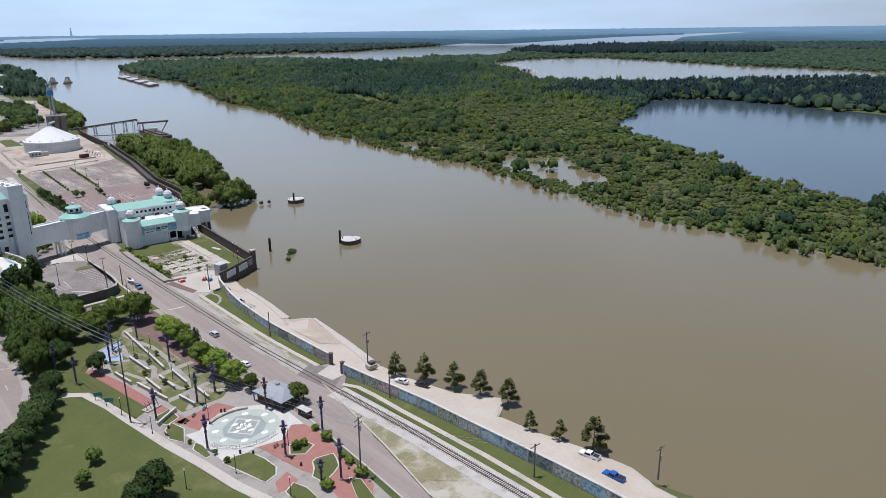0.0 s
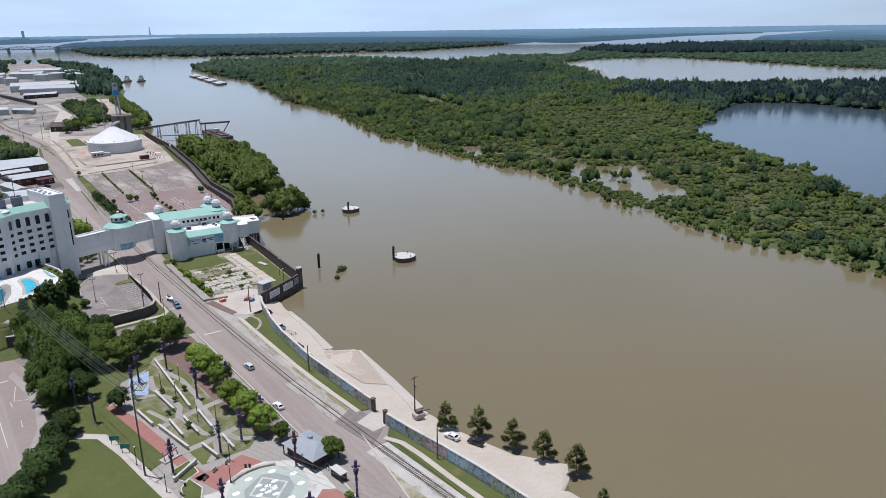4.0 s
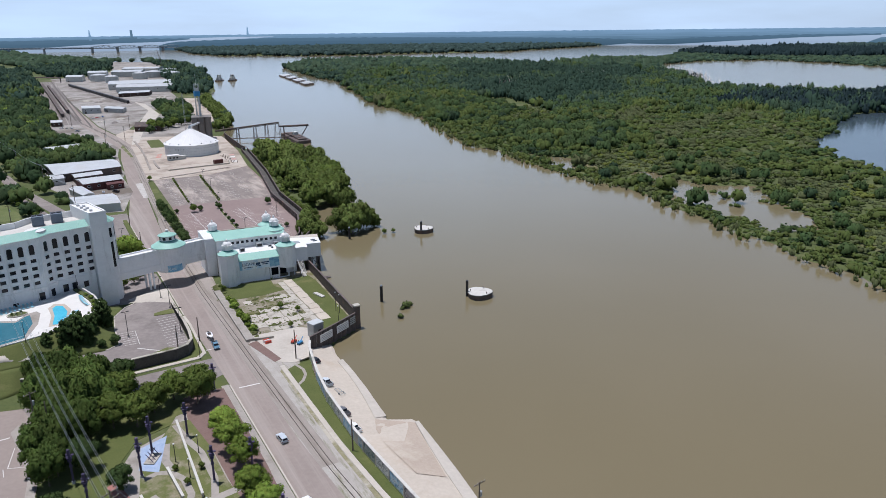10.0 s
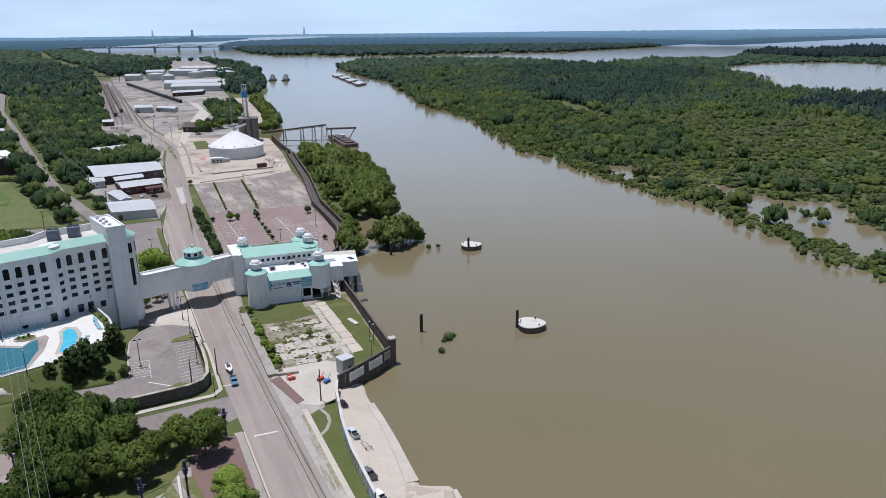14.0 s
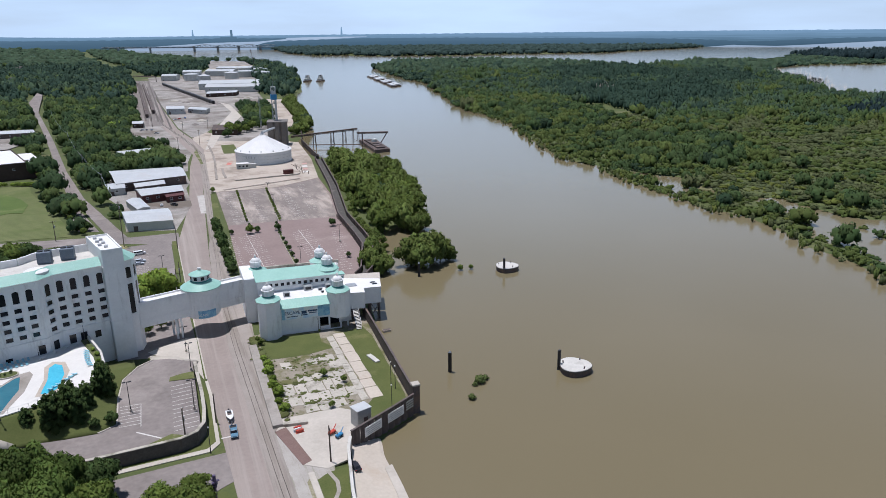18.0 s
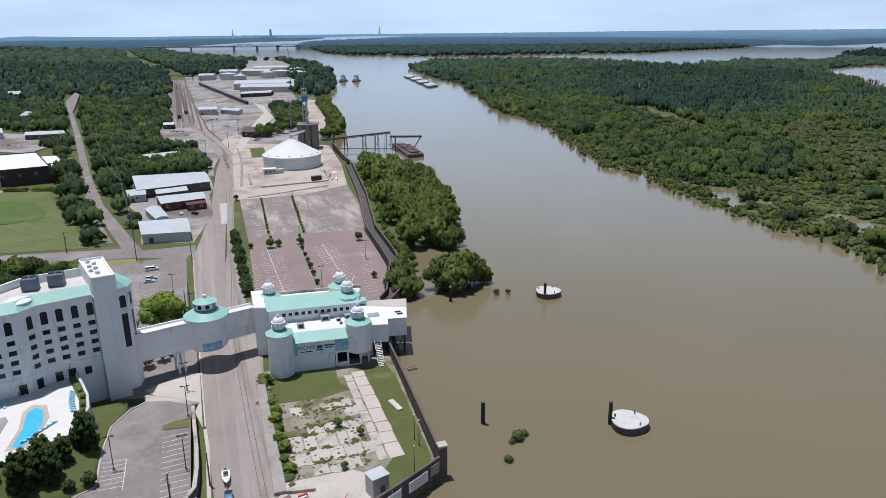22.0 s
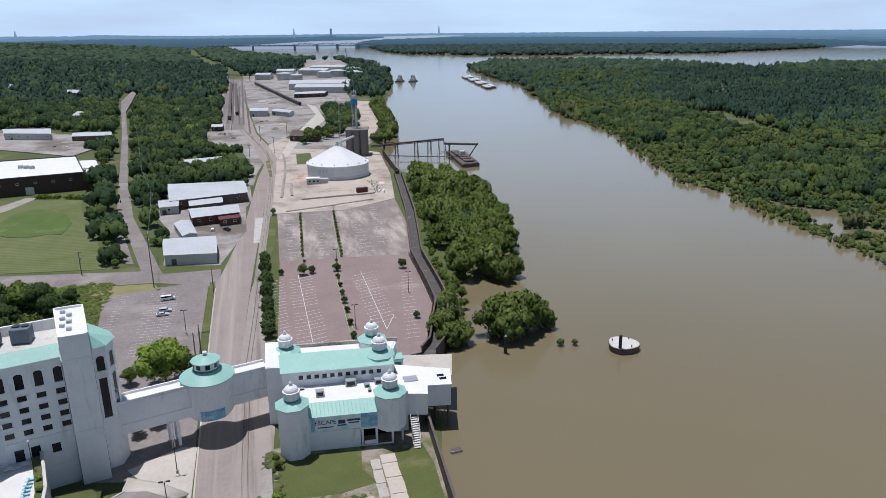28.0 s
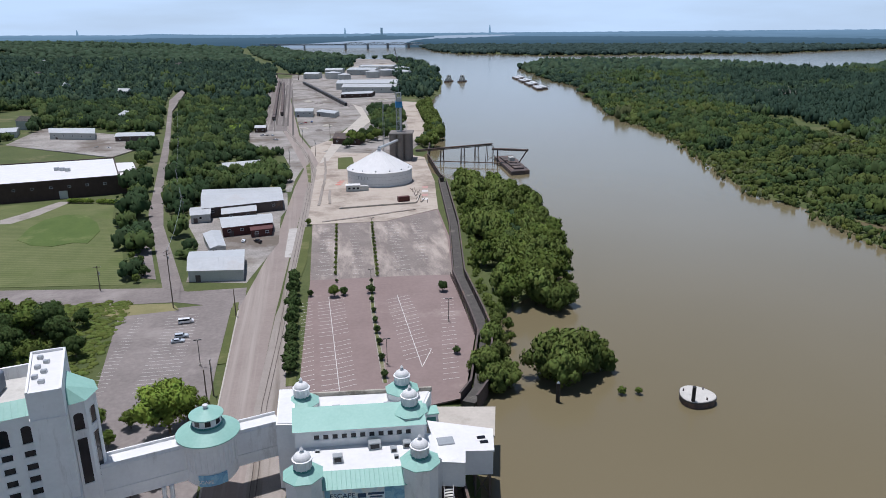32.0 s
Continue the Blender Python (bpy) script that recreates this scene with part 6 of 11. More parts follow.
def turret(parent, x, y, base, eave, r, dome_r):
    """An octagonal turret with a teal skirt roof and a white dome."""
    m = Matrix.Translation((x, y, 0)) @ Matrix.Rotation(radians(22.5), 4, "Z")
    b = part("turret", lathe([(r, base), (r, eave - 0.7), (r + 0.25, eave - 0.5), (r + 0.25, eave - 0.1), (r + 0.35, eave)], 8, m), WHITE, parent, "white octagonal turret")
    part("skirt_roof", lathe([(r + 0.4, eave), (r + 0.4, eave + 0.15), (dome_r + 0.15, eave + 1.1)], 8, m), TEAL, b, "teal skirt roof")
    part("lantern", lathe([(dome_r * 0.94, eave + 0.9), (dome_r * 0.94, eave + 2.9), (dome_r + 0.16, eave + 3.0), (dome_r + 0.16, eave + 3.2), (dome_r * 0.9, eave + 3.25)], 12, m), WHITE, b)
    part("band", lathe([(dome_r + 0.02, eave + 1.0), (dome_r + 0.02, eave + 1.45)], 12, m), TEAL_DARK, b)
    for k in range(12):
        an = k * math.pi / 6
        part("lantern_rib", box(bmesh.new(), 0, 0, 0, 0.12, 0.12, 1.5, m=m @ Matrix.Translation((dome_r * 0.96 * math.cos(an), dome_r * 0.96 * math.sin(an), eave + 2.2))), WHITE, b)
    prof = [(dome_r * 0.95 * math.cos(radians(k * 15)), eave + 3.22 + dome_r * 0.72 * math.sin(radians(k * 15))) for k in range(6)] + [(0.22, eave + 3.22 + dome_r * 0.72)]
    part("dome", lathe(prof, 12, m), ROOF_WHITE, b)
    top = eave + 3.2 + dome_r * 0.72
    part("finial", lathe([(0.42, top - 0.05), (0.42, top + 0.2), (0.2, top + 0.3), (0.36, top + 0.55), (0.2, top + 0.8), (0.04, top + 1.05)], 10, m), ROOF_WHITE, b)
    return b


def lettering(text, size, m, parent, material, name="lettering", depth=0.03):
    cu = bpy.data.curves.new(name, "FONT")
    cu.body, cu.size, cu.extrude, cu.align_x, cu.align_y = text, size, depth, "CENTER", "CENTER"
    tmp = bpy.data.objects.new(name, cu)
    scene.collection.objects.link(tmp)
    me = bpy.data.meshes.new_from_object(tmp.evaluated_get(bpy.context.evaluated_depsgraph_get()))
    bpy.data.objects.remove(tmp)
    me.materials.clear()
    me.materials.append(material)
    o = new(name, me)
    o.parent = parent
    o.matrix_local = m
    return o


BANNER = mural_mat("banner_print", ((0.30, 0.50, 0.66), (0.48, 0.62, 0.72), (0.68, 0.72, 0.72), (0.62, 0.62, 0.58)), 0.35, 1.15)
BANNER_BLUE = mural_mat("blue_banner_print", ((0.04, 0.22, 0.42), (0.06, 0.34, 0.56), (0.20, 0.48, 0.62), (0.10, 0.40, 0.55)), 0.5, 1.0)
INK = mat("dark_blue_print", (0.03, 0.06, 0.12), None, 1.0, 0.6)


def casino():
    t = thing("riverfront_casino", Matrix(), "white riverfront building with teal roofs, domed turrets and a long banner", "casino")
    fl, fr = (-7.0, 113.9), (18.4, 111.8)
    prism("wall", [(-4.6, 113.6), (9.2, 112.45), (9.2, 116.5), (18.4, 116.0), (20.3, 116.0), (20.3, 125), (-6, 125)], -0.5, 8.25, WHITE, t, "white stucco front block")
    prism("parapet", [(-4.6, 116.2), (15.6, 114.6), (18.4, 116.0), (20.3, 116.0), (20.3, 125), (-6, 125)], 8.25, 9.6, WHITE, t)
    prism("upper_front", [(9.2, 112.45), (15.9, 111.9), (18.4, 116.0), (9.2, 116.5)], 4.2, 8.25, WHITE, t)
    prism("flat_roof", [(-4.4, 116.22), (15.4, 114.64), (18.3, 116.1), (20.2, 116.1), (20.2, 124.2), (-5.8, 124.4)], 9.5, 9.8, ROOF_WHITE, t)
    link("front_roof", [(-4.2, 112.9, 8.2), (15.6, 111.3, 8.2), (15.6, 114.6, 9.9), (-4.2, 116.2, 9.9), (15.6, 114.6, 8.4), (-4.2, 116.2, 8.4)], [(0, 1, 2, 3), (3, 2, 4, 5), (1, 0, 5, 4), (0, 3, 5), (1, 4, 2)], TEAL, t, "teal sloping front roof")
    seams = bmesh.new()
    for k in range(24):
        s = (k + 0.5) / 24
        x = -4.2 + 19.8 * s
        y = 112.9 - 1.6 * s
        rod(seams, (x, y, 8.23), (x, y + 3.3, 9.93), 0.035, 4)
    part("roof_seam", seams, TEAL, t)
    for z in (4.1, 0.0):
        prism("ledge", [(-4.6, 113.42), (15.9, 111.72), (15.9, 111.95), (-4.6, 113.65)], z, z + 0.3, WHITE, t)
    for x, y in ((9.6, 112.2), (12.6, 111.95), (16.0, 111.7), (18.3, 112.3)):
        part("column", box(bmesh.new(), x, y + 0.3, 2.0, 0.45, 0.45, 4.4, bevel=0.04), WHITE, t)
    part("entrance_glass", box(bmesh.new(), 13.6, 116.15, 1.6, 8.0, 0.08, 3.2), GLASS, t)
    part("railing", box(bmesh.new(), 11.2, 112.1, 0.9, 2.6, 0.08, 0.9), WHITE, t)
    # banner
    face = on_wall((-1.3, 113.32), (14.0, 112.08), 7.3, 6.25)
    b = part("banner", box(bmesh.new(), 0, -0.06, 0, 14.2, 0.08, 3.4), BANNER, t, "long pale blue printed banner")
    b.matrix_local = face
    for nm, x, w, h, m in (("banner_panel", 5.2, 3.6, 3.3, BANNER_BLUE), ("banner_panel", -6.6, 0.9, 3.3, BANNER_BLUE)):
        q = part(nm, box(bmesh.new(), x, -0.11, 0, w, 0.02, h), m, b)
    up = pose(0, -0.13, 0, 90, 0, 0)
    lettering("ESCAPE", 1.35, pose(-4.0, -0.12, 0.2, 90, 0, 0), b, INK)
    bars = bmesh.new()
    for x, z, w, h in ((1.9, 0.35, 2.8, 0.45), (1.9, -0.3, 2.2, 0.3), (-4.0, -0.9, 3.2, 0.25), (-0.6, 0.1, 1.5, 0.9), (-0.6, -0.7, 1.9, 0.3)):
        box(bars, x, -0.125, z, w, 0.02, h)
    part("banner_bars", bars, INK, b)
    for x, y, base, eave, r, dr in ((-4.5, 113.6, -0.5, 11.4, 3.3, 1.65), (15.9, 113.3, 3.8, 11.6, 3.3, 1.65), (16.0, 126.6, 8.0, 14.2, 3.3, 1.65), (-4.6, 135.8, -0.5, 13.2, 3.2, 1.6), (15.7, 135.6, -0.5, 14.0, 3.2, 1.6)):
        turret(t, x, y, base, eave, r, dr)
    # upper block
    prism("upper_wall", [(-6, 124.3), (18.2, 122.6), (18.6, 128.5), (-6, 130)], 9.0, 13.6, WHITE, t)
    link("upper_roof", [(-6.4, 123.7, 13.5), (18.6, 121.9, 13.5), (18.6, 127.6, 15.4), (-6.4, 129.6, 15.4), (18.6, 127.6, 13.4), (-6.4, 129.6, 13.4)], [(0, 1, 2, 3), (3, 2, 4, 5), (1, 0, 5, 4), (0, 3, 5), (1, 4, 2)], TEAL, t, "teal sloping upper roof")
    for k in range(11):
        put_window(t, on_wall((-6, 124.3), (18.2, 122.6), 4.0 + 1.72 * k, 11.9), WIN_SMALL)
    prism("rear_wall", [(-6, 130), (18.6, 128.5), (22, 137), (-6, 139.5)], -0.5, 12.2, WHITE, t)
    prism("rear_roof", [(-5.6, 130.4), (18.3, 129), (21.4, 136.5), (-5.6, 139)], 12.1, 12.4, ROOF_WHITE, t)
    prism("parapet", [(-6, 139), (22, 136.5), (22, 137), (-6, 139.5)], 12.2, 13.2, CONC_OLD, t)
    prism("link_tower", [(-9.4, 126.5), (-6.0, 126.0), (-6.0, 140.0), (-9.2, 140.4)], -0.5, 13.9, WHITE, t, "white tower at the end of the skybridge")
    prism("link_roof", [(-9.1, 126.9), (-6.3, 126.4), (-6.3, 139.6), (-8.9, 140)], 13.85, 14.0, ROOF_WHITE, t)
    # east wing over the water
    wing = [(20.2, 130.6), (26, 128.0), (32.2, 125.2), (30.6, 118.0), (25.4, 118.8), (24.6, 115.2), (20.2, 116.4)]
    prism("wing", wing, 3.6, 8.6, WHITE, t, "white wing on stilts over the water")
    prism("wing_roof", [((x - 26) * 1.03 + 26, (y - 122) * 1.03 + 122) for x, y in wing], 8.6, 8.9, ROOF_WHITE, t)
    prism("wing_core", [(20.2, 130), (24.5, 128), (23.5, 117), (20.2, 117)], -1.0, 3.7, STEEL_DARK, t)
    prism("terrace", [(20, 131), (33, 126), (36, 137), (21, 140)], 6.4, 6.8, CONC, t)
    for x, y in ((30.2, 118.8), (31.0, 121.8), (31.7, 124.8), (27.5, 119.4), (28.0, 122.5), (28.6, 126.0), (33.0, 130), (34.6, 135.5), (29, 131), (30, 136)):
        part("stilt", box(bmesh.new(), x, y, 0.8, 0.35, 0.35, 8.0), STEEL_DARK, t)
    for a2, b2 in (((30.2, 118.8, -1.5), (31.0, 121.8, 3.4)), ((31.0, 121.8, -1.5), (30.2, 118.8, 3.4)), ((31.0, 121.8, -1.5), (31.7, 124.8, 3.4)), ((31.7, 124.8, -1.5), (31.0, 121.8, 3.4)), ((27.5, 119.4, -1.5), (30.2, 118.8, 3.4)), ((30.2, 118.8, -1.5), (27.5, 119.4, 3.4))):
        part("brace", rod(bmesh.new(), a2, b2, 0.1), STEEL_DARK, t)
    part("skylight", box(bmesh.new(), 22.3, 122.6, 9.0, 3.2, 2.6, 0.3, bevel=0.08), STEEL_GREY, t)
    for x, y in ((29.3, 122.6), (29.5, 121.0)):
        part("skylight", box(bmesh.new(), x, y, 8.98, 1.6, 0.9, 0.2, bevel=0.05), GLASS, t)
    part("booth", box(bmesh.new(), 21.0, 133.2, 8.2, 3.0, 3.0, 2.8, bevel=0.05), WHITE, t)
    part("booth_roof", box(bmesh.new(), 21.0, 133.2, 9.75, 3.4, 3.4, 0.3, bevel=0.05), TEAL, t)
    part("booth_window", box(bmesh.new(), 21.0, 131.66, 8.5, 2.0, 0.08, 1.1), TEAL_DARK, t)
    for x, y, z, sx, sy, sz in ((1.6, 118.6, 10.5, 1.8, 1.3, 1.4), (8.6, 121.8, 10.5, 2.4, 1.6, 1.5), (12.0, 120.0, 10.2, 1.2, 1.0, 0.9), (14.6, 121.0, 10.4, 1.6, 1.3, 1.2), (12.2, 117.7, 10.1, 0.8, 0.7, 0.7), (2.0, 131.8, 13.0, 1.6, 1.2, 1.3), (12.2, 131.2, 13.0, 1.6, 1.2, 1.2), (-2.0, 122.4, 10.0, 1.0, 0.6, 0.5)):
        u = part("roof_unit", box(bmesh.new(), x, y, z, sx, sy, sz, bevel=0.06), STEEL_GREY, t)
        part("grille", box(bmesh.new(), x, y - sy / 2 - 0.02, z, sx * 0.7, 0.05, sz * 0.6), BLACK, u)
    # outside stair at the river side
    for k in range(14):
        part("step", box(bmesh.new(), 20.6 + 0.06 * k, 108.4 + 0.52 * k, 0.25 + 0.25 * k, 1.6, 0.5, 0.09), CONC_WHITE, t)
    for dx in (-0.85, 0.85):
        part("stair_rail", rod(bmesh.new(), (20.6 + dx, 108.4, 1.2), (21.4 + dx, 115.2, 4.6), 0.06), ROOF_WHITE, t)


casino()


def skybridge():
    t = thing("skybridge", Matrix(), "white enclosed skybridge over the street with a domed rotunda", "footbridge")
    a, b = (-39.6, 119.6), (-8.8, 128.9)
    n = Vector((-(b[1] - a[1]), b[0] - a[0])).normalized() * 4.0
    c, d = (b[0] + n.x, b[1] + n.y), (a[0] + n.x, a[1] + n.y)
    prism("deck_box", [a, b, c, d], 5.9, 12.8, WHITE, t, "white stucco corridor")
    prism("roof", [(a[0] + n.x * 0.1, a[1] + n.y * 0.1), (b[0] + n.x * 0.1, b[1] + n.y * 0.1), (b[0] + n.x * 0.9, b[1] + n.y * 0.9), (a[0] + n.x * 0.9, a[1] + n.y * 0.9)], 12.75, 12.9, ROOF_WHITE, t)
    for p, q in ((a, b), (d, c)):
        prism("parapet", [p, q, (q[0] + n.x * (0.08 if p is a else -0.08), q[1] + n.y * (0.08 if p is a else -0.08)), (p[0] + n.x * (0.08 if p is a else -0.08), p[1] + n.y * (0.08 if p is a else -0.08))], 12.8, 13.4, WHITE, t)
    for z in (8.0, 12.5):
        prism("ledge", [(a[0] - n.x * 0.03, a[1] - n.y * 0.03), (b[0] - n.x * 0.03, b[1] - n.y * 0.03), b, a], z, z + 0.25, WHITE, t)
    for x, y in ((-29.6, 122.6), (-28.3, 123.0), (-30.6, 126.0), (-29.3, 126.4)):
        part("column", box(bmesh.new(), x, y, 2.9, 0.6, 0.6, 6.2, m=None, bevel=0.05), WHITE, t)
    m = pose(-21.7, 127.0, 0)
    r = part("rotunda", lathe([(4.4, 4.9), (4.9, 5.6), (4.9, 12.6), (5.3, 12.8), (5.3, 13.6), (5.5, 13.7)], 40, m), WHITE, t, "round white rotunda")
    part("rotunda_roof", lathe([(5.75, 13.7), (5.75, 13.9), (2.95, 15.5)], 40, m), TEAL, r, "teal ring roof")
    part("lantern", lathe([(2.6, 15.2), (2.6, 17.3), (2.75, 17.4)], 32, m), WHITE, r)
    part("lantern_band", lathe([(2.75, 15.45), (2.75, 15.8)], 32, m), TEAL_DARK, r)
    part("lantern_roof", lathe([(3.1, 17.4), (3.1, 17.55), (0.3, 18.7)], 32, m), TEAL, r)
    part("finial", lathe([(0.4, 18.6), (0.4, 18.9), (0.55, 19.1), (0.5, 19.3), (0.1, 19.5)], 12, m), ROOF_WHITE, r)
    for k in range(28):
        an = 2 * math.pi * k / 28
        part("rib", box(bmesh.new(), -21.7 + 4.96 * math.cos(an), 127.0 + 4.96 * math.sin(an), 10.3, 0.26, 0.26, 4.6, bevel=0.03), WHITE, r)
    for k in range(8):
        an = radians(-90 + 45 * k + 12)
        w = part("lantern_window", box(bmesh.new(), 0, 0, 0, 1.0, 0.06, 1.0), GLASS, r)
        w.matrix_local = Matrix.Translation((-21.7 + 2.6 * math.cos(an), 127.0 + 2.6 * math.sin(an), 16.6)) @ Matrix.Rotation(an + math.pi / 2, 4, "Z")
    bn = prism("banner", [(-21.7 + 5.06 * math.cos(radians(x)), 127.0 + 5.06 * math.sin(radians(x))) for x in range(-110, -49, 6)] + [(-21.7 + 5.0 * math.cos(radians(x)), 127.0 + 5.0 * math.sin(radians(x))) for x in range(-50, -111, -6)], 5.3, 7.6, BANNER_BLUE, r, "blue curved banner")
    lettering("ESCAPE", 1.0, Matrix.Translation((-22.4, 127.0 - 5.14, 6.3)) @ pose(0, 0, 0, 90, 0, -6), r, ROOF_WHITE)


skybridge()


def pool_terrace():
    t = thing("pool_terrace", Matrix(), "white hotel pool terrace with blue pools", "pool")
    z = 7.6
    out = [(-98, 68.8), (-80, 73.2), (-72.6, 75.3), (-65.9, 77.2), (-60.2, 79.1), (-57.9, 81.8), (-49.3, 86.4), (-47.5, 94.5), (-48.3, 100.7), (-52.1, 112.9), (-57, 111.5), (-60, 108.2), (-98, 96.8)]
    prism("deck", out, -0.5, z, POOL_DECK, t, "white concrete pool deck")
    wall = [(-51.9, 113.0), (-50.0, 107), (-48.2, 100.8), (-47.3, 94.5), (-48.2, 89.6), (-49.4, 86.6)]
    prism("terrace_wall", offset_line(wall, -0.55) + offset_line(wall, 0.0)[::-1], -0.3, z + 1.2, CONC_WHITE, t, "curved white terrace wall")
    prism("planting_bed", offset_line(wall[:5], 0.05) + offset_line(wall[:5], 1.5)[::-1], z - 0.2, z + 0.35, SCRUB, t, "overgrown planting bed")
    prism("pool_edge", [(-60.7, 83.6), (-59.8, 91.9), (-60.5, 99.2), (-59.0, 102.1), (-56.1, 100.9), (-54.6, 95.1), (-55.6, 87), (-56.3, 83.7)], z - 0.3, z + 0.03, DIRT, t, "sandy coloured pool edge")
    prism("pool_water", [(-59.7, 84.8), (-59.0, 91.5), (-59.4, 98.4), (-58.3, 100.4), (-56.6, 99.0), (-55.6, 93.6), (-56.5, 86.0), (-58.5, 84.2)], z - 0.3, z + 0.06, POOL_WATER, t, "bright blue shallow pool")
    prism("pool_edge_2", [(-92, 70.6), (-72.6, 75.6), (-66.0, 78.0), (-63.2, 87.5), (-62.5, 96.1), (-63.5, 98.4), (-66, 97.4), (-68.5, 93), (-74, 96.2), (-92, 91)], z - 0.3, z + 0.03, CONC_PARK, t, "grey shallow pool shelf")
    prism("pool_water_2", [(-92, 71.2), (-72.6, 76.2), (-66.6, 78.6), (-65.6, 84.0), (-64.5, 88.8), (-65.2, 96.0), (-66.2, 95.4), (-68.6, 91.6), (-74, 94.6), (-92, 90)], z - 0.3, z + 0.06, POOL_DARK, t, "deep teal pool")
    prism("planter", ring(-68.3, 97.9, 2.7, 1.9, 18), z - 0.2, z + 0.3, CONC_OLD, t)
    prism("planter_soil", ring(-68.3, 97.9, 2.4, 1.6, 18), z - 0.2, z + 0.36, SCRUB, t)
    fy = lambda x: 108.4 + (x + 60) * 0.3
    lo = thing("sun_lounger", pose(-64.6, fy(-64.6) - 1.6, z + 0.01, 0, 0, 17), "pale blue sun lounger on the pool deck", "lounger", "sun loungers")
    part("bed", box(bmesh.new(), 0, -0.3, 0.34, 0.68, 1.3, 0.1, bevel=0.03), mat("pale_blue_sling", (0.20, 0.46, 0.56), (0.34, 0.60, 0.68), 1.0, 0.7), lo)
    part("backrest", box(bmesh.new(), 0, 0.6, 0.6, 0.68, 0.7, 0.08, bevel=0.03, m=pose(0, 0, -0.1, 20, 0, 0)), bpy.data.materials["pale_blue_sling"], lo)
    for x in (-0.27, 0.27):
        for y in (-0.8, 0.3):
            part("leg", box(bmesh.new(), x, y, 0.15, 0.05, 0.05, 0.3), STEEL_GREY, lo)
    for k in range(1, 40):
        x = -64.6 - (k % 20) * 1.1
        copy_thing(lo, pose(x, fy(x) - 1.6 - (2.5 if k >= 20 else 0), z + 0.01, 0, 0, 17))
    for k in range(9):
        copy_thing(lo, pose(-51.6 + 0.02 * k * k, 105.2 - k * 1.15, z + 0.01, 0, 0, 100 - k))
    for k in range(7):
        copy_thing(lo, pose(-53.4 - k * 0.75, 92.0 - k * 1.0, z + 0.01, 0, 0, 128))
    for x, y in ((-61.6, 104.6), (-58.6, 107.6), (-56.2, 109.4), (-54.0, 110.4)):
        tb = thing("patio_table", pose(x, y, z + 0.01), "round white patio table on the pool deck", "table", "patio tables")
        part("top", tube(bmesh.new(), 0, 0, 0.7, 0.76, 0.75, 0.75, 16), ROOF_WHITE, tb)
        part("stem", tube(bmesh.new(), 0, 0, 0, 0.7, 0.06, 0.06, 8), STEEL_GREY, tb)
        for k in range(3):
            part("seat", box(bmesh.new(), 0.95 * math.cos(k * 2.1), 0.95 * math.sin(k * 2.1), 0.42, 0.42, 0.42, 0.06), ROOF_WHITE, tb)
    front = resample([(-92, 70.4), (-72.6, 75.4), (-65.9, 77.3), (-60.3, 79.2), (-58.0, 81.9), (-54, 84.0)], 2.0)
    for a, b in zip(front, front[1:]):
        part("fence_post", box(bmesh.new(), a[0], a[1], z + 0.6, 0.07, 0.07, 1.2), ROOF_WHITE, t)
        part("fence_rail", rod(bmesh.new(), (*a, z + 1.15), (*b, z + 1.15), 0.035, 4), ROOF_WHITE, t)
        part("fence_rail", rod(bmesh.new(), (*a, z + 0.4), (*b, z + 0.4), 0.03, 4), ROOF_WHITE, t)
    # dark doors of the hotel on to the deck
    for x, y, a in ((-61.6, 107.85, 16.7), (-55.0, 112.22, 16.7), (-52.4, 113.0, 16.7), (-58.6, 109.85, 47.7)):
        d = structure(new("door"), "dark glazed hotel door on to the pool deck", "door")
        d.matrix_world = pose(x, y, z, 0, 0, a)
        part("door_frame", box(bmesh.new(), 0, -0.06, 1.3, 1.9, 0.14, 2.7, bevel=0.02), WHITE, d)
        part("door_leaf", box(bmesh.new(), 0, -0.12, 1.25, 1.6, 0.08, 2.4, bevel=0.02), GLASS, d)


pool_terrace()


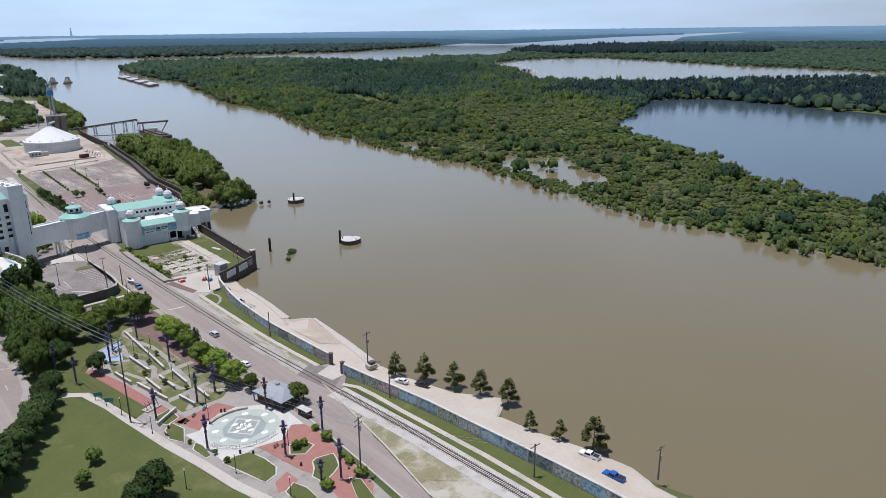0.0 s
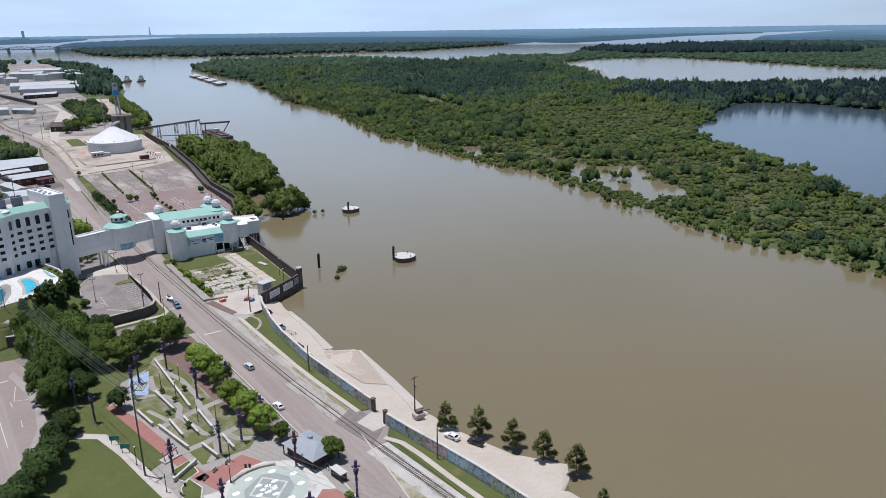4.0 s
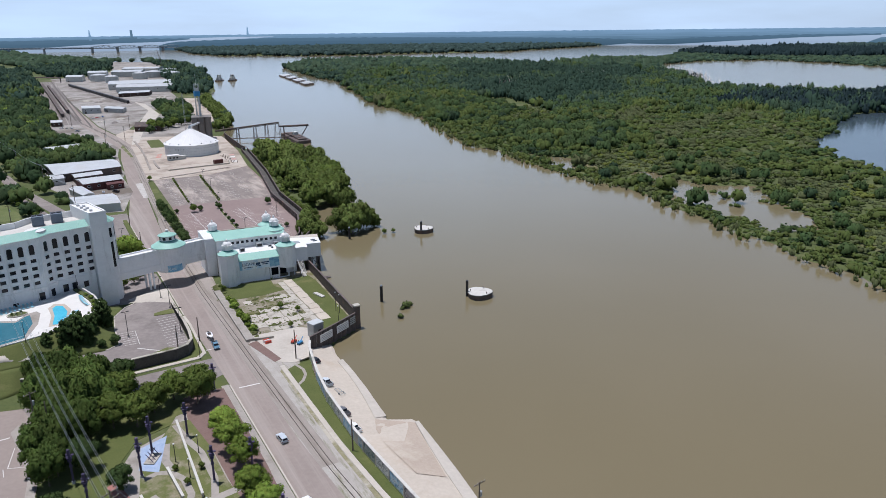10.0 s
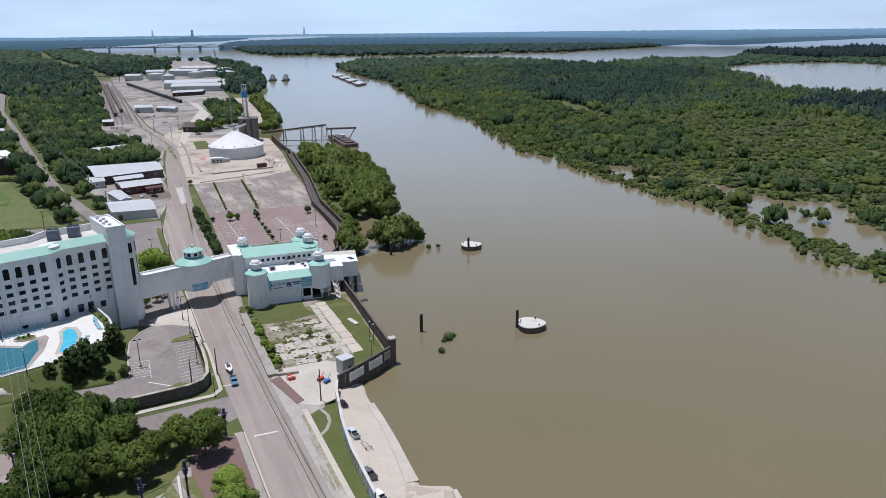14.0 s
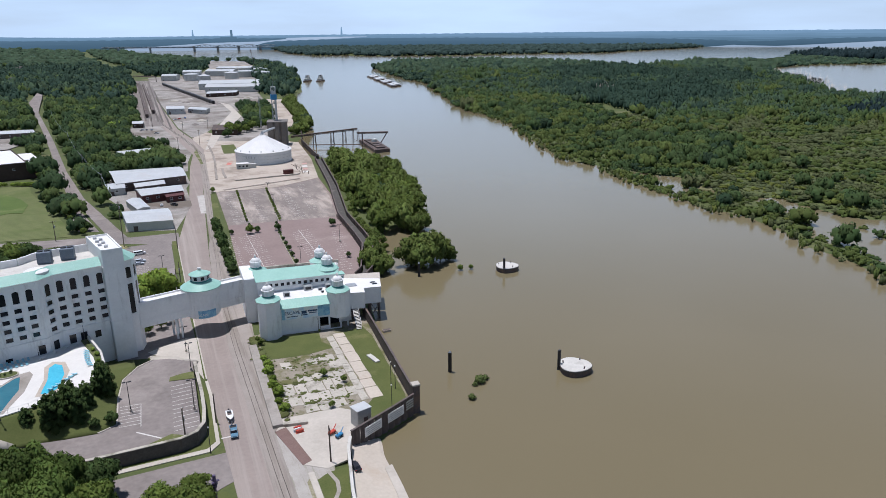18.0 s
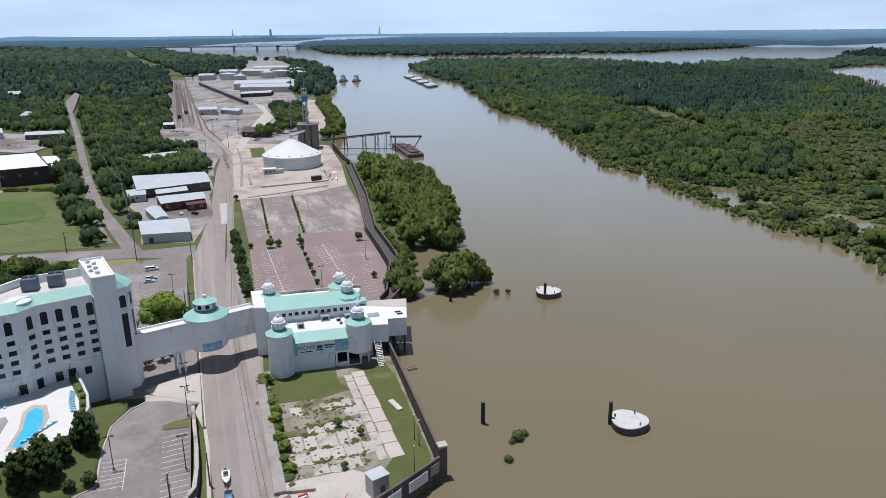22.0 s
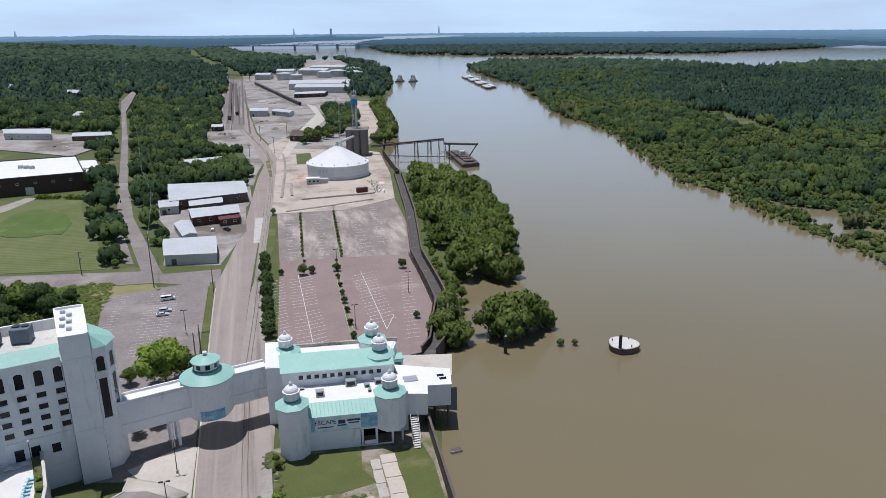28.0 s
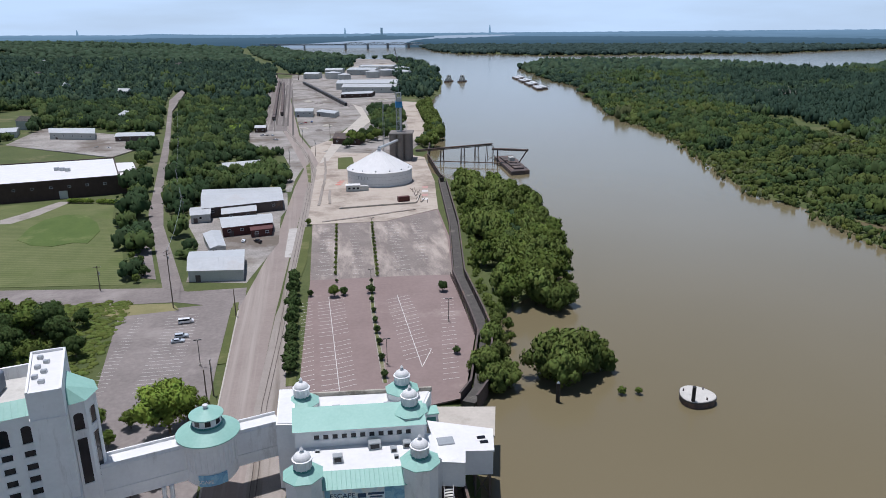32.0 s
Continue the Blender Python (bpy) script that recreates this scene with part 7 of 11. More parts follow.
def shed(name, poly, eave, ridge, wall_m, roof_m, label, category="shed", windows=2, ridge_along=0, over=0.5):
    """A low gabled building over a four-cornered plan (corners in turn, first two along the front)."""
    t = thing(name, Matrix(), label, category)
    a, b, c, d = [Vector(p) for p in poly]
    prism("wall", poly, -0.4, eave, wall_m, t)
    e, f = ((a + d) / 2, (b + c) / 2) if not ridge_along else ((a + b) / 2, (c + d) / 2)
    mid = (a + b + c + d) / 4
    g = lambda p: mid + (p - mid) * (1 + over / max((p - mid).length, 1))
    P = [(*g(q), eave) for q in (a, b, c, d)] + [(*g(e), ridge), (*g(f), ridge)]
    faces = ((0, 1, 5, 4), (1, 2, 5), (2, 3, 4, 5), (3, 0, 4), (3, 2, 1, 0)) if not ridge_along else ((0, 1, 4), (1, 2, 5, 4), (2, 3, 5), (3, 0, 4, 5), (3, 2, 1, 0))
    link("roof", P, faces, roof_m, t)
    w = (b - a).length
    seams = bmesh.new()
    n = int(w / 1.6)
    if not ridge_along:
        for k in range(1, n):
            s = k / n
            p0, p1 = Vector(P[0]).lerp(Vector(P[1]), s), Vector(P[4]).lerp(Vector(P[5]), s)
            rod(seams, p0 + Vector((0, 0, 0.03)), p1 + Vector((0, 0, 0.03)), 0.04, 4)
        if n > 1:
            part("roof_seam", seams, roof_m, t)
        else:
            seams.free()
    else:
        seams.free()
    for k in range(windows):
        put_window(t, on_wall(poly[0], poly[1], w * (k + 0.5) / windows, eave * 0.6), SHED_WIN)
    dr = part("door", box(bmesh.new(), 0, -0.04, 1.2, 1.8, 0.08, 2.4), STEEL_DARK, t)
    dr.matrix_local = on_wall(poly[0], poly[1], w * 0.12 + 1.0, 0)
    return t


CREAM = mat("cream_metal_siding", (0.44, 0.45, 0.42), (0.54, 0.55, 0.52), 0.3, 0.6)
shed("metal_shed", [(-45, 253), (-26, 250.5), (-27.6, 275), (-47.6, 276)], 4.2, 5.4, CREAM, METAL_ROOF, "cream metal shed with a pale ribbed roof", windows=0)
shed("metal_shed", [(-52, 343), (-15, 353), (-17.5, 384), (-57, 386)], 5.0, 6.6, STEEL_DARK, METAL_ROOF, "long dark metal shed with a pale ribbed roof", windows=4)
shed("metal_shed", [(-42, 334), (-27, 338), (-28, 350), (-43, 346)], 4.0, 4.8, STEEL_DARK, METAL_ROOF, "dark open shed with a pale metal roof", windows=2)
shed("metal_shed", [(-56, 335), (-47.5, 336), (-49, 352), (-58, 350)], 4.0, 4.8, STEEL_GREY, METAL_ROOF, "grey metal shed with a pale metal roof", windows=1)
shed("red_shed", [(-39, 309), (-18.5, 314), (-20, 330), (-42, 327)], 4.2, 5.6, MAROON, METAL_ROOF, "dark red shed with a pale metal roof", windows=4)
shed("red_shed", [(-27, 306), (-18.5, 308), (-19, 314), (-27.8, 312)], 3.2, 3.8, MAROON, MAROON, "small dark red lean-to shed", windows=2)
shed("metal_shed", [(-41, 282), (-35.4, 284.5), (-40, 308), (-46.5, 304)], 3.4, 4.2, STEEL_GREY, METAL_ROOF, "low grey shed with a bluish metal roof", windows=0, ridge_along=1)
shed("white_shed", [(-53, 451), (-25, 463), (-27, 476), (-56, 468)], 4.5, 5.8, CREAM, METAL_ROOF, "long white shed with a metal roof", windows=4)
shed("white_shed", [(-209, 633), (-171, 620), (-180, 655), (-219, 664)], 6.0, 7.6, CREAM, METAL_ROOF, "white shed with a pale roof", windows=5)
shed("grey_building", [(-153, 608), (-123, 607), (-128, 630), (-156, 632)], 4.5, 5.6, STEEL_DARK, METAL_ROOF, "low dark grey building with a pale roof", windows=4)
shed("white_shed", [(-262, 640), (-240, 650), (-248, 680), (-270, 672)], 5.5, 6.8, CREAM, METAL_ROOF, "white shed with a pale roof", windows=2)
shed("yard_shed", [(-14, 746), (4, 742), (5, 772), (-13, 775)], 6.0, 7.0, STEEL_GREY, METAL_ROOF, "grey rail yard shed", windows=3)
shed("yard_shed", [(8, 752), (25, 730), (31, 752), (14, 772)], 4.5, 5.2, STEEL_GREY, METAL_ROOF, "low grey rail yard shed", windows=2)
shed("brown_house", [(17, 560), (37, 549), (43, 572), (23, 580)], 4.5, 7.5, BROWN_BRICK, STEEL_DARK, "dark brown house beside the works road", "house", 3)
shed("warehouse", [(47, 1024), (120, 1006), (132, 1055), (56, 1072)], 8.0, 11.0, CREAM, METAL_ROOF, "wide pale warehouse with low metal roof", "warehouse", 6)
shed("warehouse", [(42, 1085), (130, 1070), (142, 1140), (52, 1155)], 9.0, 12.0, CREAM, METAL_ROOF, "wide pale warehouse with low metal roof", "warehouse", 6)
shed("warehouse", [(-6, 1335), (20, 1330), (28, 1380), (2, 1386)], 9.0, 11.0, CREAM, METAL_ROOF, "white warehouse beside the rail yard", "warehouse", 3)
shed("warehouse", [(34, 1400), (66, 1392), (74, 1450), (42, 1460)], 12.0, 14.0, CREAM, METAL_ROOF, "white warehouse beside the rail yard", "warehouse", 3)
shed("warehouse", [(78, 1440), (130, 1420), (150, 1500), (96, 1520)], 10.0, 12.0, CREAM, METAL_ROOF, "white warehouse beside the rail yard", "warehouse", 3)
shed("warehouse", [(110, 1560), (180, 1540), (200, 1600), (130, 1630)], 10.0, 12.0, CREAM, METAL_ROOF, "white warehouse beside the rail yard", "warehouse", 3)
for x, y, r in ((150, 1390, 17), (176, 1340, 15), (120, 1350, 13), (190, 1470, 16), (47, 1330, 14), (64, 1270, 11)):
    tk = thing("storage_tank", pose(x, y, 0), "pale round storage tank", "tank", "storage tanks")
    part("shell", tube(bmesh.new(), 0, 0, -0.5, 11, r, r, 28), CREAM, tk)
    part("roof", tube(bmesh.new(), 0, 0, 11, 13.5, r, 0.5, 28), METAL_ROOF, tk)


shed("yard_shed", [(42, 945), (82, 951), (90, 985), (50, 980)], 5.0, 6.5, BROWN_BRICK, METAL_ROOF, "long low brown shed with a pale roof", windows=4)
shed("house", [(-47, 640), (-38, 638), (-37, 652), (-46, 654)], 4.0, 5.5, BROWN_BRICK, METAL_ROOF, "small brown office beside the rail yard", "house", 2)


def brick_block():
    t = thing("brick_building", Matrix(), "large dark brown brick building with flat white roofs", "building")
    main = [(-190, 402), (-158, 396), (-103, 409), (-120, 470), (-200, 455)]
    prism("wall", main, -0.5, 9.5, BROWN_BRICK, t)
    prism("roof", [((x + 150) * 0.985 - 150, (y - 430) * 0.97 + 430) for x, y in main], 9.4, 9.7, ROOF_WHITE, t)
    for a, b in zip(main, main[1:] + main[:1]):
        prism("parapet", [a, b, offset_line([a, b], -0.5)[1], offset_line([a, b], -0.5)[0]], 9.5, 10.2, BROWN_BRICK, t)
    prism("annex", [(-103, 409), (-92, 411), (-108, 466), (-119, 466)], -0.5, 7.5, BROWN_BRICK, t)
    prism("annex_roof", [(-104, 410.5), (-93.4, 412.5), (-99, 432), (-109.5, 430)], 7.4, 7.7, ROOF_WHITE, t)
    prism("annex_roof", [(-110, 434), (-100, 436), (-108, 464), (-118, 464)], 7.4, 7.72, ROOF_WHITE, t)
    part("loading_door", box(bmesh.new(), -131, 402.2, 2.2, 6, 0.2, 4.2, m=None), CREAM, t)
    for k in range(3):
        part("roof_unit", box(bmesh.new(), -135 - 3.5 * k, 430 + 2 * k, 10.6, 2.4, 2.0, 1.8, bevel=0.1), STEEL_GREY, t)
    for k in range(6):
        put_window(t, on_wall((-158, 396), (-103, 409), 6 + 8.6 * k, 6.4), SHED_WIN)


brick_block()


def big_tank():
    t = thing("grain_tank", pose(38.7, 412.5, 0), "large white round storage tank with a conical roof", "tank")
    part("shell", tube(bmesh.new(), 0, 0, -0.3, 7.8, 18.7, 18.7, 64), mat("tank_white", (0.62, 0.64, 0.64), (0.72, 0.74, 0.74), 0.15, 0.5), t, "white steel shell")
    part("roof", lathe([(19.1, 7.8), (19.1, 8.0), (1.6, 17.6), (1.6, 18.0)], 64), ROOF_WHITE, t, "pale conical roof")
    for z in (1.8, 3.8, 5.8):
        part("seam", lathe([(18.72, z), (18.72, z + 0.08)], 64), STEEL_GREY, t)
    for k in range(24):
        an = 2 * math.pi * k / 24
        part("roof_rib", rod(bmesh.new(), (18.9 * math.cos(an), 18.9 * math.sin(an), 8.06), (1.6 * math.cos(an), 1.6 * math.sin(an), 17.65), 0.07, 4), ROOF_WHITE, t)
    for k in range(14):
        an = 2 * math.pi * k / 14
        part("roof_vent", box(bmesh.new(), 17.6 * math.cos(an), 17.6 * math.sin(an), 8.9, 0.8, 0.8, 0.7, bevel=0.05), STEEL_GREY, t)
    part("cap", tube(bmesh.new(), 0, 0, 17.8, 19.0, 1.3, 0.9, 12), STEEL_GREY, t)
    logo = bmesh.new()
    for k, w in enumerate((1.0, 1.2, 1.2, 0.8)):
        an = radians(-135 + k * 6)
        box(logo, 18.8 * math.cos(an), 18.8 * math.sin(an), 5.2, 0.3, w, 1.7, m=None)
    part("logo_bars", logo, STEEL_GREY, t)
    o = thing("site_office", pose(21.5, 389.5, 0, 0, 0, -3), "small white site office beside the tank", "cabin")
    part("wall", box(bmesh.new(), 0, 0, 1.6, 7.5, 4.5, 3.2, bevel=0.05), CREAM, o)
    part("roof", box(bmesh.new(), 0, 0, 3.3, 8.0, 5.0, 0.3), ROOF_WHITE, o)
    part("annex", box(bmesh.new(), 6.2, 0.4, 1.3, 4.6, 3.4, 2.6, bevel=0.05), CREAM, o)
    for x in (-2, 0.4, 2.6):
        part("window", box(bmesh.new(), x, -2.27, 1.7, 1.2, 0.06, 1.0), GLASS, o)
    c = thing("shipping_container", pose(45.5, 359, 0, 0, 0, 12), "red steel container in the gravel yard", "container")
    part("body", box(bmesh.new(), 0, 0, 1.3, 6.0, 2.4, 2.6, bevel=0.04), MAROON, c)
    for k in range(14):
        part("rib", box(bmesh.new(), -2.8 + k * 0.43, -1.22, 1.3, 0.14, 0.06, 2.3), MAROON, c)
    w = thing("barrier_wall", Matrix(), "low pale concrete barrier in the gravel yard", "barrier")
    for a, b in zip(*(lambda p: (p, p[1:]))(resample([(12, 349), (36.5, 352), (51, 353), (56, 372)], 4.0))):
        prism("block", [a, b, offset_line([a, b], 0.5)[1], offset_line([a, b], 0.5)[0]], 0, 0.8, CONC, w)


big_tank()


def elevator():
    t = thing("grain_elevator", Matrix(), "dark concrete grain silos with a tall steel leg tower", "silo")
    CD = mat("dark_concrete", (0.15, 0.135, 0.12), (0.24, 0.22, 0.20), 0.2, 0.9, wear=(0.10, 0.09, 0.085))
    for i in range(3):
        for j in range(3):
            part("silo", tube(bmesh.new(), 54.5 + 4.9 * i + 1.2 * j, 478 + 5.0 * j - 0.6 * i, -0.3, 17.6, 2.5, 2.5, 20), CD, t, "dark concrete silo")
    prism("silo_deck", [(51.5, 476), (67, 473.4), (70.5, 490), (55, 492.6)], 17.6, 18.5, CD, t)
    for k in range(4):
        x, y = 58.2 + (3.2 if k in (1, 2) else 0), 484 + (3.2 if k > 1 else 0)
        part("tower_leg", box(bmesh.new(), x, y, 31.5, 0.35, 0.35, 26), STEEL_GREY, t)
    for lev in range(9):
        z = 18.5 + lev * 3.2
        for a, b in (((58.2, 484), (61.4, 484)), ((61.4, 484), (61.4, 487.2)), ((61.4, 487.2), (58.2, 487.2)), ((58.2, 487.2), (58.2, 484))):
            part("tower_beam", rod(bmesh.new(), (*a, z), (*b, z), 0.12, 4), STEEL_GREY, t)
            if lev < 8:
                part("tower_brace", rod(bmesh.new(), (*a, z), (*b, z + 3.2), 0.1, 4), STEEL_GREY, t)
    part("head_house", box(bmesh.new(), 59.8, 485.6, 36.5, 4.4, 4.4, 4.0, bevel=0.05), BLUE_PAINT, t, "blue and white head house")
    part("head_top", box(bmesh.new(), 59.8, 485.6, 39.6, 3.2, 3.2, 2.4, bevel=0.05), METAL_ROOF, t)
    part("leg_casing", box(bmesh.new(), 60.6, 484.4, 28, 0.9, 1.6, 26), METAL_ROOF, t)
    part("mast", rod(bmesh.new(), (59.8, 485.6, 40), (59.8, 485.6, 52), 0.14), STEEL_GREY, t)
    part("gallery", rod(bmesh.new(), (38.9, 413.5, 19.2), (57, 475, 14.0), 0.9, 8), METAL_ROOF, t, "pale covered conveyor gallery")
    pole_x = thing("lattice_mast", pose(50.5, 500, 0), "slim steel lattice mast", "mast")
    for k in range(3):
        part("leg", rod(bmesh.new(), (0.7 * math.cos(k * 2.1), 0.7 * math.sin(k * 2.1), 0), (0.5 * math.cos(k * 2.1), 0.5 * math.sin(k * 2.1), 36), 0.1), STEEL_GREY, pole_x)
    for k in range(18):
        part("rung", rod(bmesh.new(), (0.65, 0, 1 + 2 * k), (-0.4, 0.5, 2 + 2 * k), 0.06, 4), STEEL_GREY, pole_x)
    # conveyor to the barge
    c = thing("river_conveyor", Matrix(), "long dark steel conveyor reaching out over the river", "conveyor")
    a, b = Vector((70, 480, 5.0)), Vector((119, 461.5, 10.6))
    for dz in (0, 1.3):
        for dx in (-0.8, 0.8):
            part("chord", rod(bmesh.new(), a + Vector((0, dx, dz)), b + Vector((0, dx, dz)), 0.14, 5), STEEL_DARK, c)
    for k in range(22):
        p, q = a.lerp(b, k / 22), a.lerp(b, (k + 1) / 22)
        part("strut", rod(bmesh.new(), p + Vector((0, -0.8, 0)), q + Vector((0, -0.8, 1.3)), 0.09, 4), STEEL_DARK, c)
    part("belt", rod(bmesh.new(), a + Vector((0, 0, 0.9)), b + Vector((0, 0, 0.9)), 0.5, 6), STEEL_DARK, c)
    for s, w in ((0.35, 1.2), (0.62, 1.4), (0.8, 1.5), (0.97, 2.6)):
        p = a.lerp(b, s)
        for dx in (-w, w):
            for dy in (-w, w):
                part("pier_leg", rod(bmesh.new(), (p.x + dx, p.y + dy, -4), (p.x + dx * 0.7, p.y + dy * 0.7, p.z), 0.2, 6), STEEL_DARK, c)
        part("pier_tie", rod(bmesh.new(), (p.x - w, p.y - w, 1), (p.x + w, p.y - w, 4), 0.12, 5), STEEL_DARK, c)
        part("pier_tie", rod(bmesh.new(), (p.x + w, p.y - w, 1), (p.x - w, p.y - w, 4), 0.12, 5), STEEL_DARK, c)
    part("catwalk", rod(bmesh.new(), (78, 470, 0.2), (122, 452, 0.2), 0.35, 4), STEEL_DARK, c)
    part("loading_arm", rod(bmesh.new(), (119, 461, 8.2), (134, 431, 11.6), 0.8, 6), STEEL_DARK, c)
    part("arm_leg", rod(bmesh.new(), (121, 455, -3), (121, 455, 8.8), 0.5, 8), STEEL_DARK, c)
    part("spout", rod(bmesh.new(), (133.6, 431.6, 11), (130, 436, 3), 0.4, 6), STEEL_DARK, c)
    g = thing("barge", Matrix(), "dark steel flat barge moored below the conveyor", "barge")
    prism("hull", [(124.6, 477), (120.8, 421), (133.3, 423.4), (137.9, 478)], -4, 0.4, STEEL_DARK, g)
    prism("deck", [(125.4, 476), (121.8, 422.4), (132.5, 424.4), (136.9, 477)], 0.38, 0.55, STEEL_DARK, g)
    for k in range(5):
        part("hatch", box(bmesh.new(), 127.6 + 0.4 * k, 430 + 9 * k, 1.1, 6.5, 6.5, 1.2, bevel=0.15), STEEL_DARK, g)
    part("cabin", box(bmesh.new(), 129.5, 452, 2.4, 3.4, 4.6, 3.2, bevel=0.05), CREAM, g)


elevator()


# ---- clutter of the tank yard ----
for x, y in ((14.0, 406), (15.2, 411), (16.4, 416)):
    structure(link("painted_line", [(x - 1.6, y, 0.03), (x + 1.6, y - 0.8, 0.03), (x + 2.0, y + 1.4, 0.03), (x - 1.2, y + 2.2, 0.03)], [(0, 1, 2, 3)], RED_PAINT), "faded red ground marking in the yard", "road marking")
for k in range(4):
    x, y = 56.6 + k * 1.6, 359 + k * 9.5
    structure(link("painted_line", [(x - 1.6, y, 0.03), (x + 1.7, y, 0.03), (x + 2.4, y + 5, 0.03), (x - 0.9, y + 5, 0.03)], [(0, 1, 2, 3)], WHITE_LINE if k % 2 == 0 else mat("faded_red_marking", (0.42, 0.24, 0.21), (0.50, 0.32, 0.28), 0.6, 0.9)), "faded marking on the yard road", "road marking")
rk = random.Random(71)
rack = thing("pipe_rack", pose(54, 352, 0), "rack of rusty pipes and timber in the tank yard", "rack")
for k in range(9):
    part("pipe", rod(bmesh.new(), (rk.uniform(-1.5, 2), 2 + k * 3.6, 0.4), (rk.uniform(-1.5, 3), 5 + k * 3.6, rk.uniform(0.4, 1.6)), 0.16, 6), STEEL_DARK, rack)
    part("post", box(bmesh.new(), rk.uniform(-1, 3), 1 + k * 3.8, 0.9, 0.2, 0.2, 1.9), STEEL_DARK, rack)
for pts, h in (([(9.1, 498), (8.4, 455), (7.2, 426), (4.6, 390), (2.1, 356)], 0.35), ([(9.0, 393), (7.6, 358)], 0.4), ([(3.2, 325.6), (24, 331.7), (50.7, 341.3)], 0.28)):
    fine = resample(pts, 3.0)
    wob = [(x + rk.uniform(-0.3, 0.3), y) for x, y in fine]
    structure(strip("soil_ridge", offset_line(wob, -0.7), offset_line(wob, 0.7), -0.1, h, TRACK_BED), "low ridge of swept soil and gravel", "ground")
structure(prism("verge_13", [(-3.8, 470), (-1.0, 484), (-0.9, 416), (-2.6, 417)], -0.2, 0.05, GRASS_ROUGH), "narrow grass strip between the tracks", "verge")
structure(prism("ballast", [(-11.6, 317), (-6.2, 317), (-7.9, 274), (-12.6, 275)], -0.2, 0.012, BALLAST_PALE), "pale gravel beside the street track", "ballast")



# ---- vehicles ----
def paint(name, c, rough=0.3):
    return mat(name, c, tuple(min(1, v * 1.06) for v in c), 1.0, rough, bump=0.0, spec=0.5)


CAR_WHITE, CAR_BLACK, CAR_BLUE = paint("white_car_paint", (0.72, 0.72, 0.72)), paint("black_car_paint", (0.02, 0.02, 0.025)), paint("blue_car_paint", (0.02, 0.10, 0.36))
CAR_SILVER, CAR_TEAL, CAR_GREY, CAR_RED = paint("silver_car_paint", (0.48, 0.52, 0.56)), paint("slate_blue_car_paint", (0.10, 0.20, 0.28)), paint("grey_car_paint", (0.12, 0.12, 0.13)), paint("red_car_paint", (0.42, 0.05, 0.05))
LAMP_RED = mat("red_lamp_lens", (0.30, 0.02, 0.02), None, 2, 0.2, bump=0)
LAMP_CLEAR = mat("clear_lamp_lens", (0.60, 0.60, 0.58), None, 2, 0.15, bump=0)


def profile_body(points, half, taper, z_taper):
    """A bevelled body from a side outline (x along, z up); above z_taper the sides lean in by taper."""
    bm = bmesh.new()
    rows = []
    for s in (-1, 1):
        rows.append([bm.verts.new((x, s * (half - (taper if z > z_taper else 0)), z)) for x, z in points])
    n = len(points)
    for i in range(n):
        bm.faces.new((rows[0][i], rows[0][(i + 1) % n], rows[1][(i + 1) % n], rows[1][i]))
    bm.faces.new(rows[0][::-1])
    bm.faces.new(rows[1])
    bmesh.ops.recalc_face_normals(bm, faces=bm.faces)
    bmesh.ops.bevel(bm, geom=[e for e in bm.edges], offset=0.05, segments=1, affect="EDGES")
    return bm


def wheels(t, xs, half, r=0.34):
    for x in xs:
        for s in (-1, 1):
            w = bmesh.new()
            tube(w, 0, 0, -0.11, 0.11, r, r, 16)
            ty = part("tyre", w, RUBBER, t)
            ty.matrix_local = pose(x, s * (half - 0.1), r, 90, 0, 0)
            rm = bmesh.new()
            tube(rm, 0, 0, -0.12, 0.12, r * 0.6, r * 0.6, 10)
            part("rim", rm, STEEL_GREY, ty)


